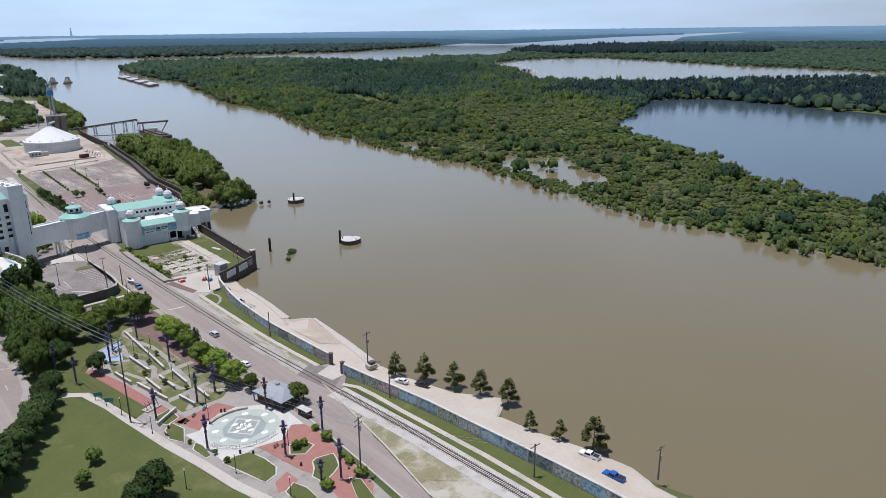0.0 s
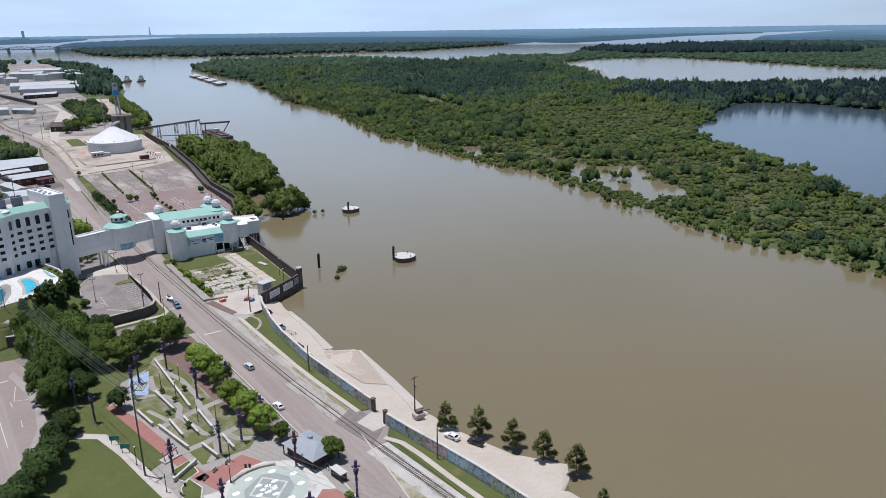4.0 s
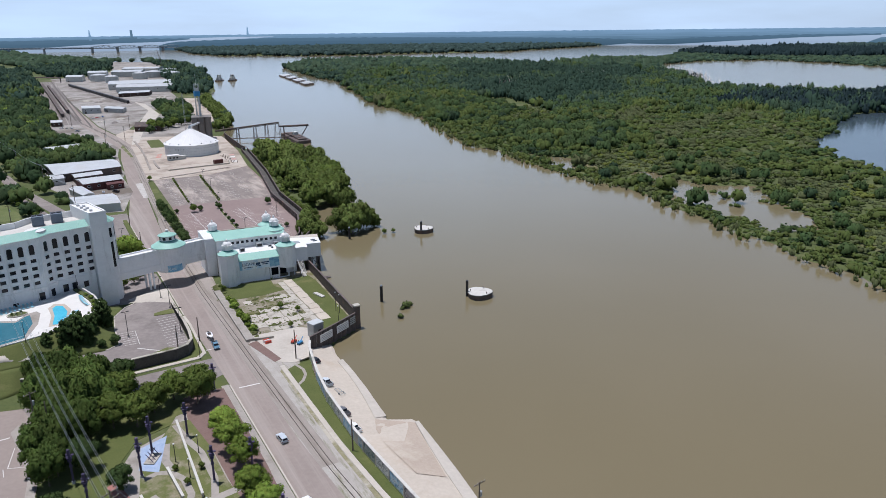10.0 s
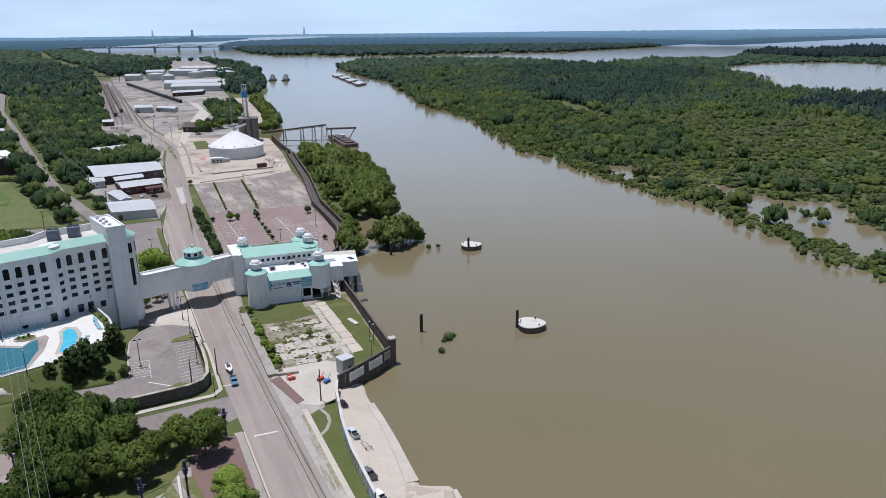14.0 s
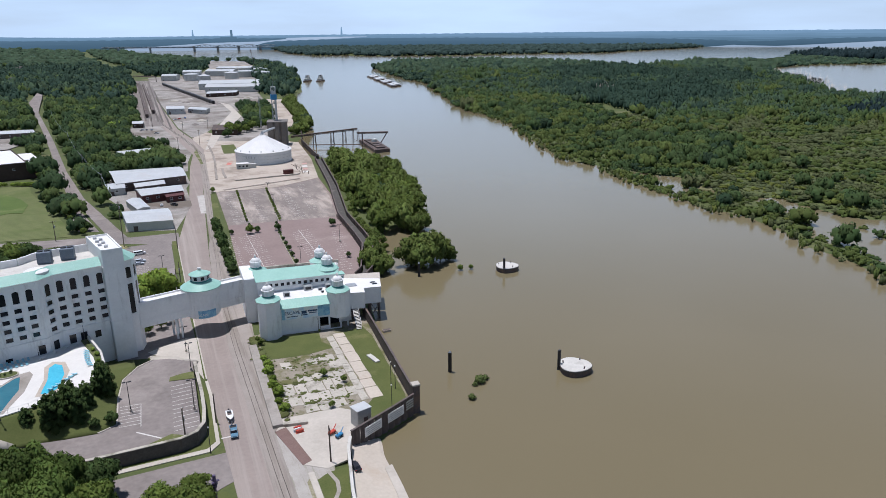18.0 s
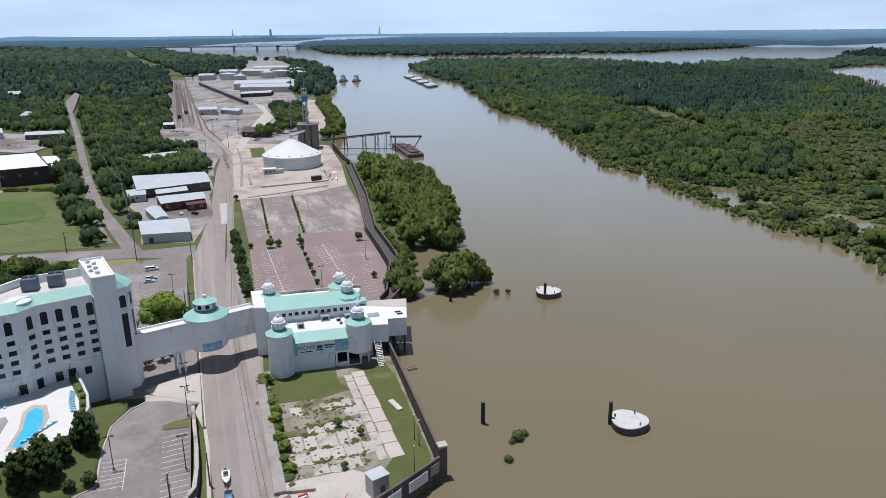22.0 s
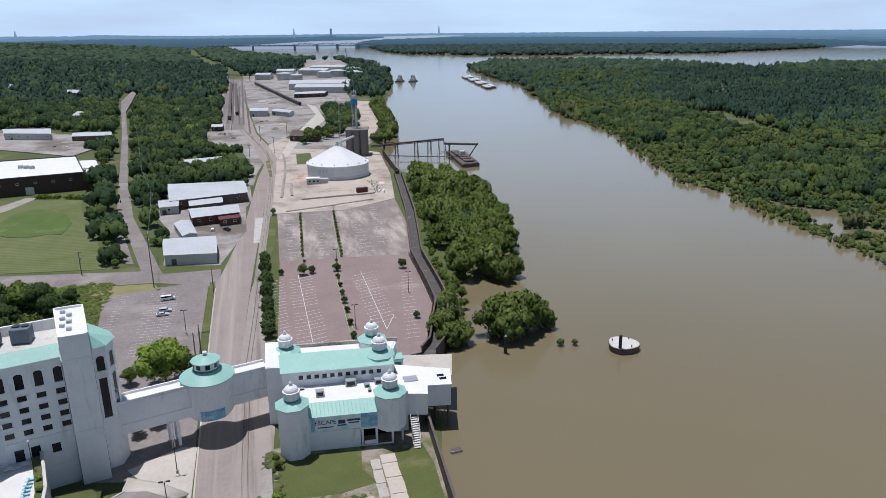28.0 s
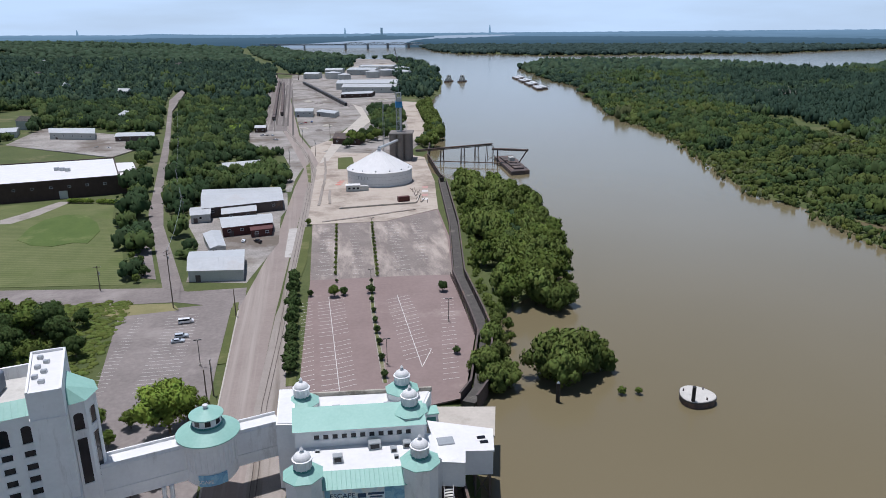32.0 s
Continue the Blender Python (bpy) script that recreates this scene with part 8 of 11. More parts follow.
def vehicle(kind, x, y, turn, colour, label, z=0.0, tilt=0.0):
    """A parked car, van or pickup; turn is where its nose points, in degrees from +x."""
    t = thing({"sedan": "car", "suv": "car", "van": "van", "pickup": "pickup_truck"}[kind], pose(x, y, z, 0, tilt, turn), label, {"sedan": "car", "suv": "car", "van": "van", "pickup": "pickup truck"}[kind], "parked vehicles")
    if kind == "sedan":
        half, xs = 0.9, (-1.4, 1.4)
        body = [(-2.35, 0.3), (2.35, 0.3), (2.4, 0.62), (2.2, 0.8), (1.1, 0.95), (-1.5, 1.0), (-2.3, 0.95), (-2.4, 0.6)]
        cab = [(1.0, 0.93), (0.35, 1.42), (-1.0, 1.45), (-1.8, 0.98)]
    elif kind == "suv":
        half, xs = 0.95, (-1.45, 1.45)
        body = [(-2.4, 0.35), (2.4, 0.35), (2.45, 0.75), (2.3, 1.0), (1.2, 1.1), (-2.35, 1.1), (-2.45, 0.6)]
        cab = [(1.1, 1.08), (0.5, 1.68), (-2.1, 1.7), (-2.38, 1.08)]
    elif kind == "van":
        half, xs = 1.0, (-1.7, 1.7)
        body = [(-2.9, 0.35), (2.8, 0.35), (2.9, 0.8), (2.7, 1.1), (2.1, 1.25), (-2.9, 1.25), (-2.95, 0.6)]
        cab = [(2.0, 1.22), (1.3, 2.0), (-2.8, 2.05), (-2.92, 1.22)]
    else:
        half, xs = 1.0, (-1.75, 1.75)
        body = [(-2.9, 0.45), (2.85, 0.45), (2.9, 0.85), (2.75, 1.12), (1.4, 1.2), (-2.9, 1.2), (-2.95, 0.6)]
        cab = [(1.35, 1.18), (0.8, 1.85), (-0.7, 1.88), (-1.0, 1.18)]
    part("body", profile_body(body, half, 0.0, 9), colour, t)
    c = part("cabin", profile_body(cab, half - 0.04, 0.14, 1.3 if kind != "sedan" else 1.15), colour, t)
    (fx, fz), (rx, rz) = cab[0], cab[1]
    ws = bmesh.new()
    q = [ws.verts.new(p) for p in ((fx + 0.03, -half + 0.16, fz + 0.06), (fx + 0.03, half - 0.16, fz + 0.06), (rx + 0.05, half - 0.26, rz - 0.06), (rx + 0.05, -half + 0.26, rz - 0.06))]
    ws.faces.new(q)
    part("windscreen", ws, GLASS, t)
    (bx, bz), (tx, tz) = cab[3], cab[2]
    rw = bmesh.new()
    q = [rw.verts.new(p) for p in ((bx - 0.04, half - 0.2, bz + 0.1), (bx - 0.04, -half + 0.2, bz + 0.1), (tx - 0.06, -half + 0.3, tz - 0.08), (tx - 0.06, half - 0.3, tz - 0.08))]
    rw.faces.new(q)
    part("rear_window", rw, GLASS, t)
    for s in (-1, 1):
        sw = bmesh.new()
        lo, hi = half + 0.005, half - 0.13
        q = [sw.verts.new(p) for p in ((fx - 0.25, s * lo, fz + 0.08), (rx - 0.05, s * hi, rz - 0.1), (tx + 0.08, s * hi, tz - 0.1), (bx + 0.2, s * lo, bz + 0.08))]
        sw.faces.new(q)
        part("side_window", sw, GLASS, t)
        part("headlight", box(bmesh.new(), body[2][0] - 0.02, s * (half - 0.25), body[2][1] + 0.02, 0.1, 0.36, 0.14, bevel=0.02), LAMP_CLEAR, t)
        part("tail_light", box(bmesh.new(), body[-1][0] + 0.02, s * (half - 0.16), 0.85, 0.1, 0.2, 0.22, bevel=0.02), LAMP_RED, t)
        part("mirror", box(bmesh.new(), fx - 0.3, s * (half + 0.08), fz + 0.12, 0.16, 0.16, 0.12, bevel=0.02), colour, t)
    if kind == "pickup":
        part("bed_liner", box(bmesh.new(), -2.0, 0, 1.21, 1.75, 1.65, 0.05), BLACK, t, "black truck bed")
        for s in (-1, 1):
            part("bed_side", box(bmesh.new(), -2.0, s * 0.93, 1.3, 1.85, 0.1, 0.22, bevel=0.02), colour, t)
        part("tailgate", box(bmesh.new(), -2.9, 0, 1.22, 0.1, 1.8, 0.38, bevel=0.02), colour, t)
    part("bumper", box(bmesh.new(), body[1][0] + 0.03, 0, 0.5, 0.14, half * 1.8, 0.2, bevel=0.03), BLACK if kind == "pickup" else colour, t)
    wheels(t, xs, half, 0.34 if kind == "sedan" else 0.38)
    return t


vehicle("sedan", 4.6, -50.0, 105, CAR_WHITE, "white saloon car parked on the landing", -0.85)
vehicle("sedan", 7.6, -54.6, 112, CAR_BLACK, "black saloon car parked on the landing", -1.0)
vehicle("pickup", 13.6, -101.5, 100, CAR_WHITE, "white pickup truck parked at the water's edge", -1.35)
vehicle("pickup", 10.8, -109.5, 95, CAR_BLUE, "bright blue pickup truck parked on the landing", -1.0)
vehicle("sedan", -20.8, -15.8, 95, CAR_WHITE, "white saloon car beside the kerb", 0)
vehicle("suv", -18.6, 8.0, 95, CAR_SILVER, "silver estate car on the street", 0)
vehicle("suv", -65.6, 21.0, 70, CAR_WHITE, "small white van-like car on the curved street", 0.01)
vehicle("pickup", -20.6, 63.6, -92, CAR_TEAL, "slate blue pickup truck towing a boat", 0)
vehicle("pickup", -63.2, 69.0, 172, CAR_BLACK, "black pickup truck on the hotel drive", 2.42)
vehicle("pickup", -0.9, 28.1, 97, CAR_SILVER, "silver pickup truck on the landing", -0.45)
vehicle("pickup", -2.6, 12.5, 98, CAR_GREY, "dark pickup truck beside the painted wall", -0.5)
vehicle("pickup", -3.2, 4.5, 98, CAR_WHITE, "white pickup truck beside the painted wall", -0.4)
vehicle("sedan", 0.9, 41.4, 97, CAR_BLACK, "dark car beside the painted wall", -0.3)
vehicle("van", -40.2, 214.8, 8, CAR_WHITE, "white passenger van in the grey lot", 0.03)
vehicle("suv", -39.9, 204.0, 5, CAR_SILVER, "silver estate car in the grey lot", 0.03)
vehicle("sedan", -40.4, 200.8, 5, CAR_SILVER, "silver saloon car in the grey lot", 0.03)
vehicle("sedan", -48.8, 151.0, 40, CAR_WHITE, "white saloon car behind the skybridge", 0.03)


def boat_trailer(x, y, turn, z=0.0, with_boat=True, group=""):
    t = thing("boat_trailer", pose(x, y, z, 0, 0, turn), "white motor boat on a trailer" if with_boat else "empty steel boat trailer", "boat" if with_boat else "trailer")
    for s in (-0.7, 0.7):
        part("frame_rail", box(bmesh.new(), 0, s, 0.5, 5.0, 0.1, 0.12), STEEL_GREY, t)
    for xx in (-2, -0.5, 1, 2.4):
        part("cross_bar", box(bmesh.new(), xx, 0, 0.5, 0.1, 1.5, 0.1), STEEL_GREY, t)
    part("tongue", rod(bmesh.new(), (2.4, 0, 0.5), (3.8, 0, 0.5), 0.07), STEEL_GREY, t)
    wheels(t, (-0.9,), 0.95, 0.3)
    if with_boat:
        bm = bmesh.new()
        secs = []
        for xx, w, d in ((-2.7, 0.95, 0.5), (-1, 1.05, 0.55), (1, 0.95, 0.6), (2.3, 0.55, 0.7), (3.1, 0.06, 0.85)):
            secs.append([bm.verts.new(p) for p in ((xx, -w, 1.5 + (xx + 2.7) * 0.03), (xx, 0, 0.62 + max(0, xx - 1) * 0.25), (xx, w, 1.5 + (xx + 2.7) * 0.03))])
        for a, b in zip(secs, secs[1:]):
            bm.faces.new((a[0], a[1], b[1], b[0]))
            bm.faces.new((a[1], a[2], b[2], b[1]))
            bm.faces.new((a[0], b[0], b[2], a[2]))
        bm.faces.new(secs[0])
        part("hull", bm, CAR_WHITE, t, "white boat hull")
        part("cockpit", box(bmesh.new(), -0.9, 0, 1.6, 2.4, 1.2, 0.06), STEEL_DARK, t)
        part("seat", box(bmesh.new(), -1.2, 0, 1.8, 0.7, 1.1, 0.4, bevel=0.06), CAR_GREY, t)
        part("outboard", box(bmesh.new(), -2.95, 0, 1.4, 0.4, 0.4, 0.9, bevel=0.06), BLACK, t)


boat_trailer(-20.7, 70.6, -90)
boat_trailer(0.4, 22.4, 98, -0.6, False)


# ---- poles and wires ----
def utility_pole(x, y, h, arms=1, turn=0.0, z=0.0, lamp=False):
    t = thing("utility_pole", pose(x, y, z, 0, 0, turn), "tall timber utility pole with cross arms" if arms else "plain tall timber pole beside the street", "utility pole", "utility poles")
    part("pole", tube(bmesh.new(), 0, 0, -0.5, h, 0.19, 0.12, 10), POLE_WOOD, t)
    for k in range(arms):
        zz = h - 0.5 - 1.1 * k
        a = part("cross_arm", box(bmesh.new(), 0, 0, zz, 2.6, 0.12, 0.14), POLE_WOOD, t)
        for i in (-1.2, -0.5, 0.5, 1.2):
            part("insulator", tube(bmesh.new(), i, 0, zz + 0.07, zz + 0.27, 0.06, 0.05, 8), STEEL_GREY, a)
    if arms:
        part("transformer", tube(bmesh.new(), 0.35, 0, h - 3.2, h - 2.2, 0.26, 0.26, 12), STEEL_GREY, t)
    if lamp:
        part("lamp_arm", rod(bmesh.new(), (0, 0, h - 1.5), (2.0, 0, h - 1.0), 0.05), STEEL_GREY, t)
        part("lamp_head", box(bmesh.new(), 2.2, 0, h - 1.0, 0.8, 0.3, 0.16, bevel=0.04), STEEL_GREY, t)


for x, y, h, arms, turn in ((-53.2, -24.5, 20.5, 2, 30), (-26.6, -76.5, 13.5, 2, 20), (-64.5, 30.0, 14, 1, 30), (-62.0, 26.0, 13, 0, 30), (-1.5, -99.5, 7.5, 1, 0), (-3.3, -55.5, 7.5, 0, 0), (4.3, -36.0, 8.5, 1, 10), (16.4, -115.9, 7.0, 1, 0), (-6.8, -3.5, 7.5, 0, 0), (-3.3, 45.1, 8.5, 0, 0),
                           (-23.8, 70.0, 7.5, 0, 0), (-30.6, 63.0, 9.0, 1, 80), (-46.2, 228.6, 19.5, 2, 60), (-25.8, 217.2, 9.0, 0, 0), (-73.5, 249.8, 9.0, 1, 0), (-26.7, 167.0, 9.5, 1, 90), (-28.0, 165.0, 8.0, 0, 0), (-58, 330, 14, 1, 60), (-72, 400, 14, 1, 60), (-90, 520, 14, 1, 60), (-118, 690, 14, 1, 60), (3, 505, 12, 1, 0), (-14, 470, 12, 1, 0), (16, 590, 12, 1, 0), (-6, 570, 12, 1, 0), (-30, 640, 12, 1, 0)):
    utility_pole(x, y, h, arms, turn)


def wires(spans, r=0.022):
    for a, b in spans:
        w = thing("overhead_wire", Matrix(), "thin sagging overhead cable between poles", "cable", "overhead cables")
        bm = bmesh.new()
        a, b = Vector(a), Vector(b)
        n = 12
        pts = []
        for i in range(n + 1):
            s = i / n
            p = a.lerp(b, s)
            p.z -= (b - a).length * 0.02 * 4 * s * (1 - s)
            pts.append(p)
        side = (b - a).cross(Vector((0, 0, 1))).normalized() * r
        rows = [[bm.verts.new(p + side), bm.verts.new(p - side), bm.verts.new(p + Vector((0, 0, r * 1.7)))] for p in pts]
        for p, q in zip(rows, rows[1:]):
            for i in range(3):
                bm.faces.new((p[i], p[(i + 1) % 3], q[(i + 1) % 3], q[i]))
        part("cable", bm, STEEL_GREY, w)


wires([((-53.2 + o, -24.5 + o * 0.5, 20.0 - k * 1.1), (-68 + o, 75 + o * 0.5, 20.5 - k * 1.1)) for k in range(2) for o in (-1.2, 0, 1.2)])
wires([((-53.2 + o, -24.5 + o * 0.4, 20.0 - k * 1.1), (-26.6 + o, -76.5 + o * 0.4, 13.0 - k * 1.1)) for k in range(2) for o in (-1.0, 1.0)])
wires([((-26.6, -76.5 + o, 13.0), (-1.5, -99.5 + o, 7.0)) for o in (-0.8, 0.8)])
wires([((-46.2, 228.6 + o, 19), (-58, 330 + o, 13.5)) for o in (-1.0, 0, 1.0)] + [((-58, 330 + o, 13.5), (-72, 400 + o, 13.5)) for o in (-1.0, 0, 1.0)] + [((-72, 400 + o, 13.5), (-90, 520 + o, 13.5)) for o in (-1, 1)] + [((-90, 520 + o, 13.5), (-118, 690 + o, 13.5)) for o in (-1, 1)])


def lot_lamp(x, y, h=8.0, z=0.03):
    t = thing("lot_lamp", pose(x, y, z), "tall dark parking lot lamp with twin heads", "street lamp", "parking lot lamps")
    part("base", tube(bmesh.new(), 0, 0, 0, 0.7, 0.28, 0.28, 10), CONC, t)
    part("post", tube(bmesh.new(), 0, 0, 0.6, h, 0.1, 0.07, 8), BLACK, t)
    for s in (-1, 1):
        part("lamp_head", box(bmesh.new(), s * 0.6, 0, h, 0.8, 0.35, 0.2, bevel=0.04), BLACK, t)


for x, y in ((-32.0, 184.0), (16.6, 175), (17.5, 232), (22, 270), (24, 300), (-28.0, 112.5), (-27.5, 95.0), (-28.0, 74.0), (-41.5, 78.5), (38, 200)):
    lot_lamp(x, y, 7.5, 2.4 if (x < -25 and y < 100) else 0.03)
for x, y, z in ((18.6, 72.0, 0.05), (15.1, 60.6, 0.05), (18.9, 69.5, 0.05), (-66.2, 76.0, 7.1), (-73.5, 98.5, 7.6), (-26.0, 58.0, 0.0), (-51.9, 108.5, 7.6)):
    lamp_small(x, y, 6.0, z)


# ---- the water's edge ----
def mooring_cell(x, y, post):
    t = thing("mooring_cell", pose(x, y, -0.55), "round concrete mooring cell with a rusty rim and black post", "mooring", "mooring cells")
    plan = lambda r: [(r * (1 + 0.06 * math.cos(3 * radians(a) + 1.2)) * math.cos(radians(a)), r * (1 + 0.06 * math.cos(3 * radians(a) + 1.2)) * math.sin(radians(a))) for a in range(0, 360, 10)]
    prism("drum", plan(4.2), -5, -0.1, STEEL_DARK, t, "dark sheet-pile drum")
    prism("rim", plan(4.36), -0.1, 0.22, CONC_DARK, t, "rusty stained rim")
    prism("cap", plan(4.2), 0.2, 0.36, CONC_WHITE, t, "pale concrete cap")
    part("post", tube(bmesh.new(), post[0], post[1], -4, 4.1, 0.45, 0.45, 12), BLACK, t)
    part("post_cap", tube(bmesh.new(), post[0], post[1], 4.1, 4.3, 0.5, 0.3, 12), BLACK, t)
    for a in (0.6, 2.4, 5.0):
        part("bollard", tube(bmesh.new(), 3.2 * math.cos(a), 3.2 * math.sin(a), 0.34, 0.95, 0.16, 0.2, 8), STEEL_DARK, t)


mooring_cell(67.3, 63.8, (-3.6, 2.2))
mooring_cell(88.6, 145.0, (-2.6, -2.9))


def mooring_pile(x, y, top):
    t = thing("mooring_pile", pose(x, y, 0), "black steel pile standing in the river with a pale cap", "pile", "mooring piles")
    part("shaft", tube(bmesh.new(), 0, 0, -6, top - 0.3, 0.5, 0.5, 14), BLACK, t)
    part("cap", tube(bmesh.new(), 0, 0, top - 0.3, top + 0.2, 0.42, 0.12, 12), STEEL_GREY, t)


mooring_pile(36.4, 76.2, 3.9)
mooring_pile(55.4, 151.0, 3.4)
fl = thing("floating_box", pose(29.0, 108.0, -2.0, 0, 0, 5), "small yellowish float beside the floodwall", "float")
part("body", box(bmesh.new(), 0, 0, 0.25, 2.6, 1.2, 0.7, bevel=0.06), DIRT, fl)
part("top", box(bmesh.new(), 0, 0, 0.62, 2.4, 1.0, 0.06), STEEL_DARK, fl)
pl = thing("slab_block", pose(18.6, 87.5, 0.05, 0, 0, -78), "long pale concrete block on the grass", "block")
part("block", box(bmesh.new(), 0, 0, 0.2, 5.2, 1.4, 0.4, bevel=0.05), CONC_WHITE, pl)


def barrier(x, y, turn, m, label):
    t = thing("road_barrier", pose(x, y, 0.05, 0, 0, turn), label, "barrier", "plastic barriers")
    part("body", box(bmesh.new(), 0, 0, 0.45, 1.8, 0.4, 0.7, bevel=0.1), m, t)
    part("foot", box(bmesh.new(), 0, 0, 0.08, 1.9, 0.6, 0.16, bevel=0.04), m, t)


barrier(-7.2, 60.2, 10, RED_PAINT, "red plastic road barrier")
barrier(-7.0, 58.6, 10, RED_PAINT, "red plastic road barrier")
barrier(-7.4, 59.4, 12, ROOF_WHITE, "white plastic road barrier")


def small_machine(x, y, m, label):
    t = thing("small_machine", pose(x, y, 0.06, 0, 0, 30), label, "machine", "small machines")
    part("body", box(bmesh.new(), 0, 0, 0.6, 1.8, 0.9, 0.6, bevel=0.12), m, t)
    part("arm", rod(bmesh.new(), (0.3, 0, 0.8), (1.6, 0.3, 1.7), 0.09), m, t)
    part("mast", rod(bmesh.new(), (-0.4, 0, 0.8), (-0.6, 0.1, 1.6), 0.08), BLACK, t)
    wheels(t, (-0.55, 0.55), 0.5, 0.26)


small_machine(-0.6, 55.2, RED_PAINT, "small red boom machine on the apron")
small_machine(0.6, 53.4, BLUE_PAINT, "small blue machine on the apron")

# steel structure and bins on the landing
ut = thing("pump_frame", pose(3.6, -38.5, -0.6), "dark steel pump frame on the landing", "pump")
part("base", box(bmesh.new(), 0, 0, 0.5, 2.4, 2.0, 1.0, bevel=0.05), CONC_OLD, ut)
part("tank", box(bmesh.new(), 0.2, 0, 1.4, 1.6, 1.2, 0.8, bevel=0.08), STEEL_DARK, ut)
part("pipe", rod(bmesh.new(), (0.8, 0, 1.2), (4.5, 2.0, -0.6), 0.12), STEEL_DARK, ut)


# ---- the rail yard and the far river ----
def rail_cars(p0, p1, n, m, label):
    a, b = Vector(p0), Vector(p1)
    an = math.degrees(math.atan2(b.y - a.y, b.x - a.x))
    step = (b - a).length / n
    for i in range(n):
        p = a.lerp(b, (i + 0.5) / n)
        t = thing("rail_car", pose(p.x, p.y, 0, 0, 0, an), label, "rail car", "rail cars in the yard")
        part("body", box(bmesh.new(), 0, 0, 2.5, step * 0.9, 3.0, 3.0, bevel=0.15), m, t)
        part("frame", box(bmesh.new(), 0, 0, 0.85, step * 0.95, 2.4, 0.4), BLACK, t)
        for s in (-0.34, 0.34):
            part("bogie", box(bmesh.new(), step * s, 0, 0.4, 2.4, 2.2, 0.7, bevel=0.1), BLACK, t)


rail_cars((-34, 720), (-45, 1240), 24, STEEL_DARK, "dark freight car standing in the yard")
rail_cars((-27.5, 760), (-37, 1210), 18, STEEL_DARK, "dark weathered steel freight car standing in the yard")
rail_cars((43, 842), (-6, 1215), 20, BLACK, "black tank car standing in the yard")
for x0, y0, x1, y1 in ((-30.5, 690, -41, 1240), (-35.5, 694, -43.5, 1358), (-20, 676, -29, 1356), (-24, 680, -32, 1200), (-14, 615, -22, 1091), (46, 838, -4, 1220)):
    structure(strip("yard_track", [(x0 - 0.9, y0), (x1 - 0.9, y1)], [(x0 + 0.9, y0), (x1 + 0.9, y1)], -0.2, 0.09, RAIL_STEEL), "rusty rail yard track", "railway")

for k, (x, y, c) in enumerate(((-39, 618, CAR_WHITE), (-35, 617, CAR_BLACK), (-31, 616, CAR_SILVER), (-27.5, 590, CAR_WHITE), (-8, 690, CAR_WHITE), (-4, 695, CAR_RED), (2, 700, CAR_BLUE), (12, 790, CAR_WHITE), (20, 800, CAR_BLACK), (30, 470, CAR_WHITE), (40, 462, CAR_RED), (-30, 300, CAR_SILVER), (-24, 298, CAR_BLACK), (-150, 575, CAR_WHITE), (-160, 580, CAR_BLACK))):
    vehicle("pickup" if k % 3 == 0 else "sedan", x, y, 40 + 37 * k, c, "parked vehicle in a dusty works yard", 0.02 if x > -100 else 0.05)
gan = thing("signal_gantry", Matrix(), "dark steel gantry over the rail yard", "gantry")
for x, y in ((-53, 1361), (-15, 1318)):
    part("mast", box(bmesh.new(), x, y, 4.5, 1.2, 1.2, 9.5), STEEL_DARK, gan)
part("beam", rod(bmesh.new(), (-53, 1361, 9), (-15, 1318, 9), 0.9, 4), STEEL_DARK, gan)


def heap(x, y, r, h, material, label, seed):
    """A loose heap with an uneven outline."""
    rng = np.random.default_rng(seed)
    bm = lathe([(r, -0.2), (r * 0.82, h * 0.25), (r * 0.5, h * 0.68), (r * 0.22, h * 0.95), (0.1, h)], 14)
    for v in bm.verts:
        k = 1 + rng.uniform(-0.14, 0.14)
        v.co = (v.co.x * k * 1.2, v.co.y * k, v.co.z)
    t = thing("gravel_heap", pose(x, y, 0.0, 0, 0, rng.uniform(0, 360)), label, "heap", "heaps in the works yard")
    part("pile", bm, material, t, smooth=True)


for k, (x, y, r, h) in enumerate(((8, 640, 4, 1.6), (16, 668, 5, 1.8), (-4, 655, 3, 1.2), (22, 800, 5, 2.0), (30, 775, 4, 1.5), (70, 830, 6, 1.8), (82, 860, 5, 1.5), (92, 905, 7, 2.2), (76, 900, 5, 1.6), (12, 880, 5, 1.8), (0, 905, 6, 2.0), (20, 925, 4, 1.4))):
    heap(x, y, r, h, CONC_OLD if k % 3 else YARD_BED, "grey gravel heap in the works yard", 300 + k)
for k, (x, y, r, h) in enumerate(((118, 1600, 26, 9), (158, 1650, 30, 11), (190, 1720, 24, 8), (150, 1540, 20, 6))):
    heap(x, y, r, h, DIRT, "large pale sand heap at the river works", 320 + k)


def tow_boat(x, y, turn):
    t = thing("tow_boat", pose(x, y, -2, 0, 0, turn), "white and dark river tow boat", "boat", "river craft")
    part("hull", box(bmesh.new(), 0, 0, 0.6, 26, 9, 2.6, bevel=0.4), STEEL_DARK, t)
    part("deck_house", box(bmesh.new(), -1, 0, 3.6, 16, 7, 3.4, bevel=0.2), CREAM, t)
    part("upper_house", box(bmesh.new(), 0, 0, 6.6, 10, 5.6, 2.8, bevel=0.2), CREAM, t)
    part("pilot_house", box(bmesh.new(), 2, 0, 9.4, 5, 5, 2.8, bevel=0.2), CREAM, t)
    part("wheelhouse_window", box(bmesh.new(), 4.55, 0, 9.8, 0.1, 4.2, 1.2), GLASS, t)
    for s in (-1.6, 1.6):
        part("funnel", tube(bmesh.new(), -4, s, 8, 11, 0.6, 0.6, 10), BLACK, t)


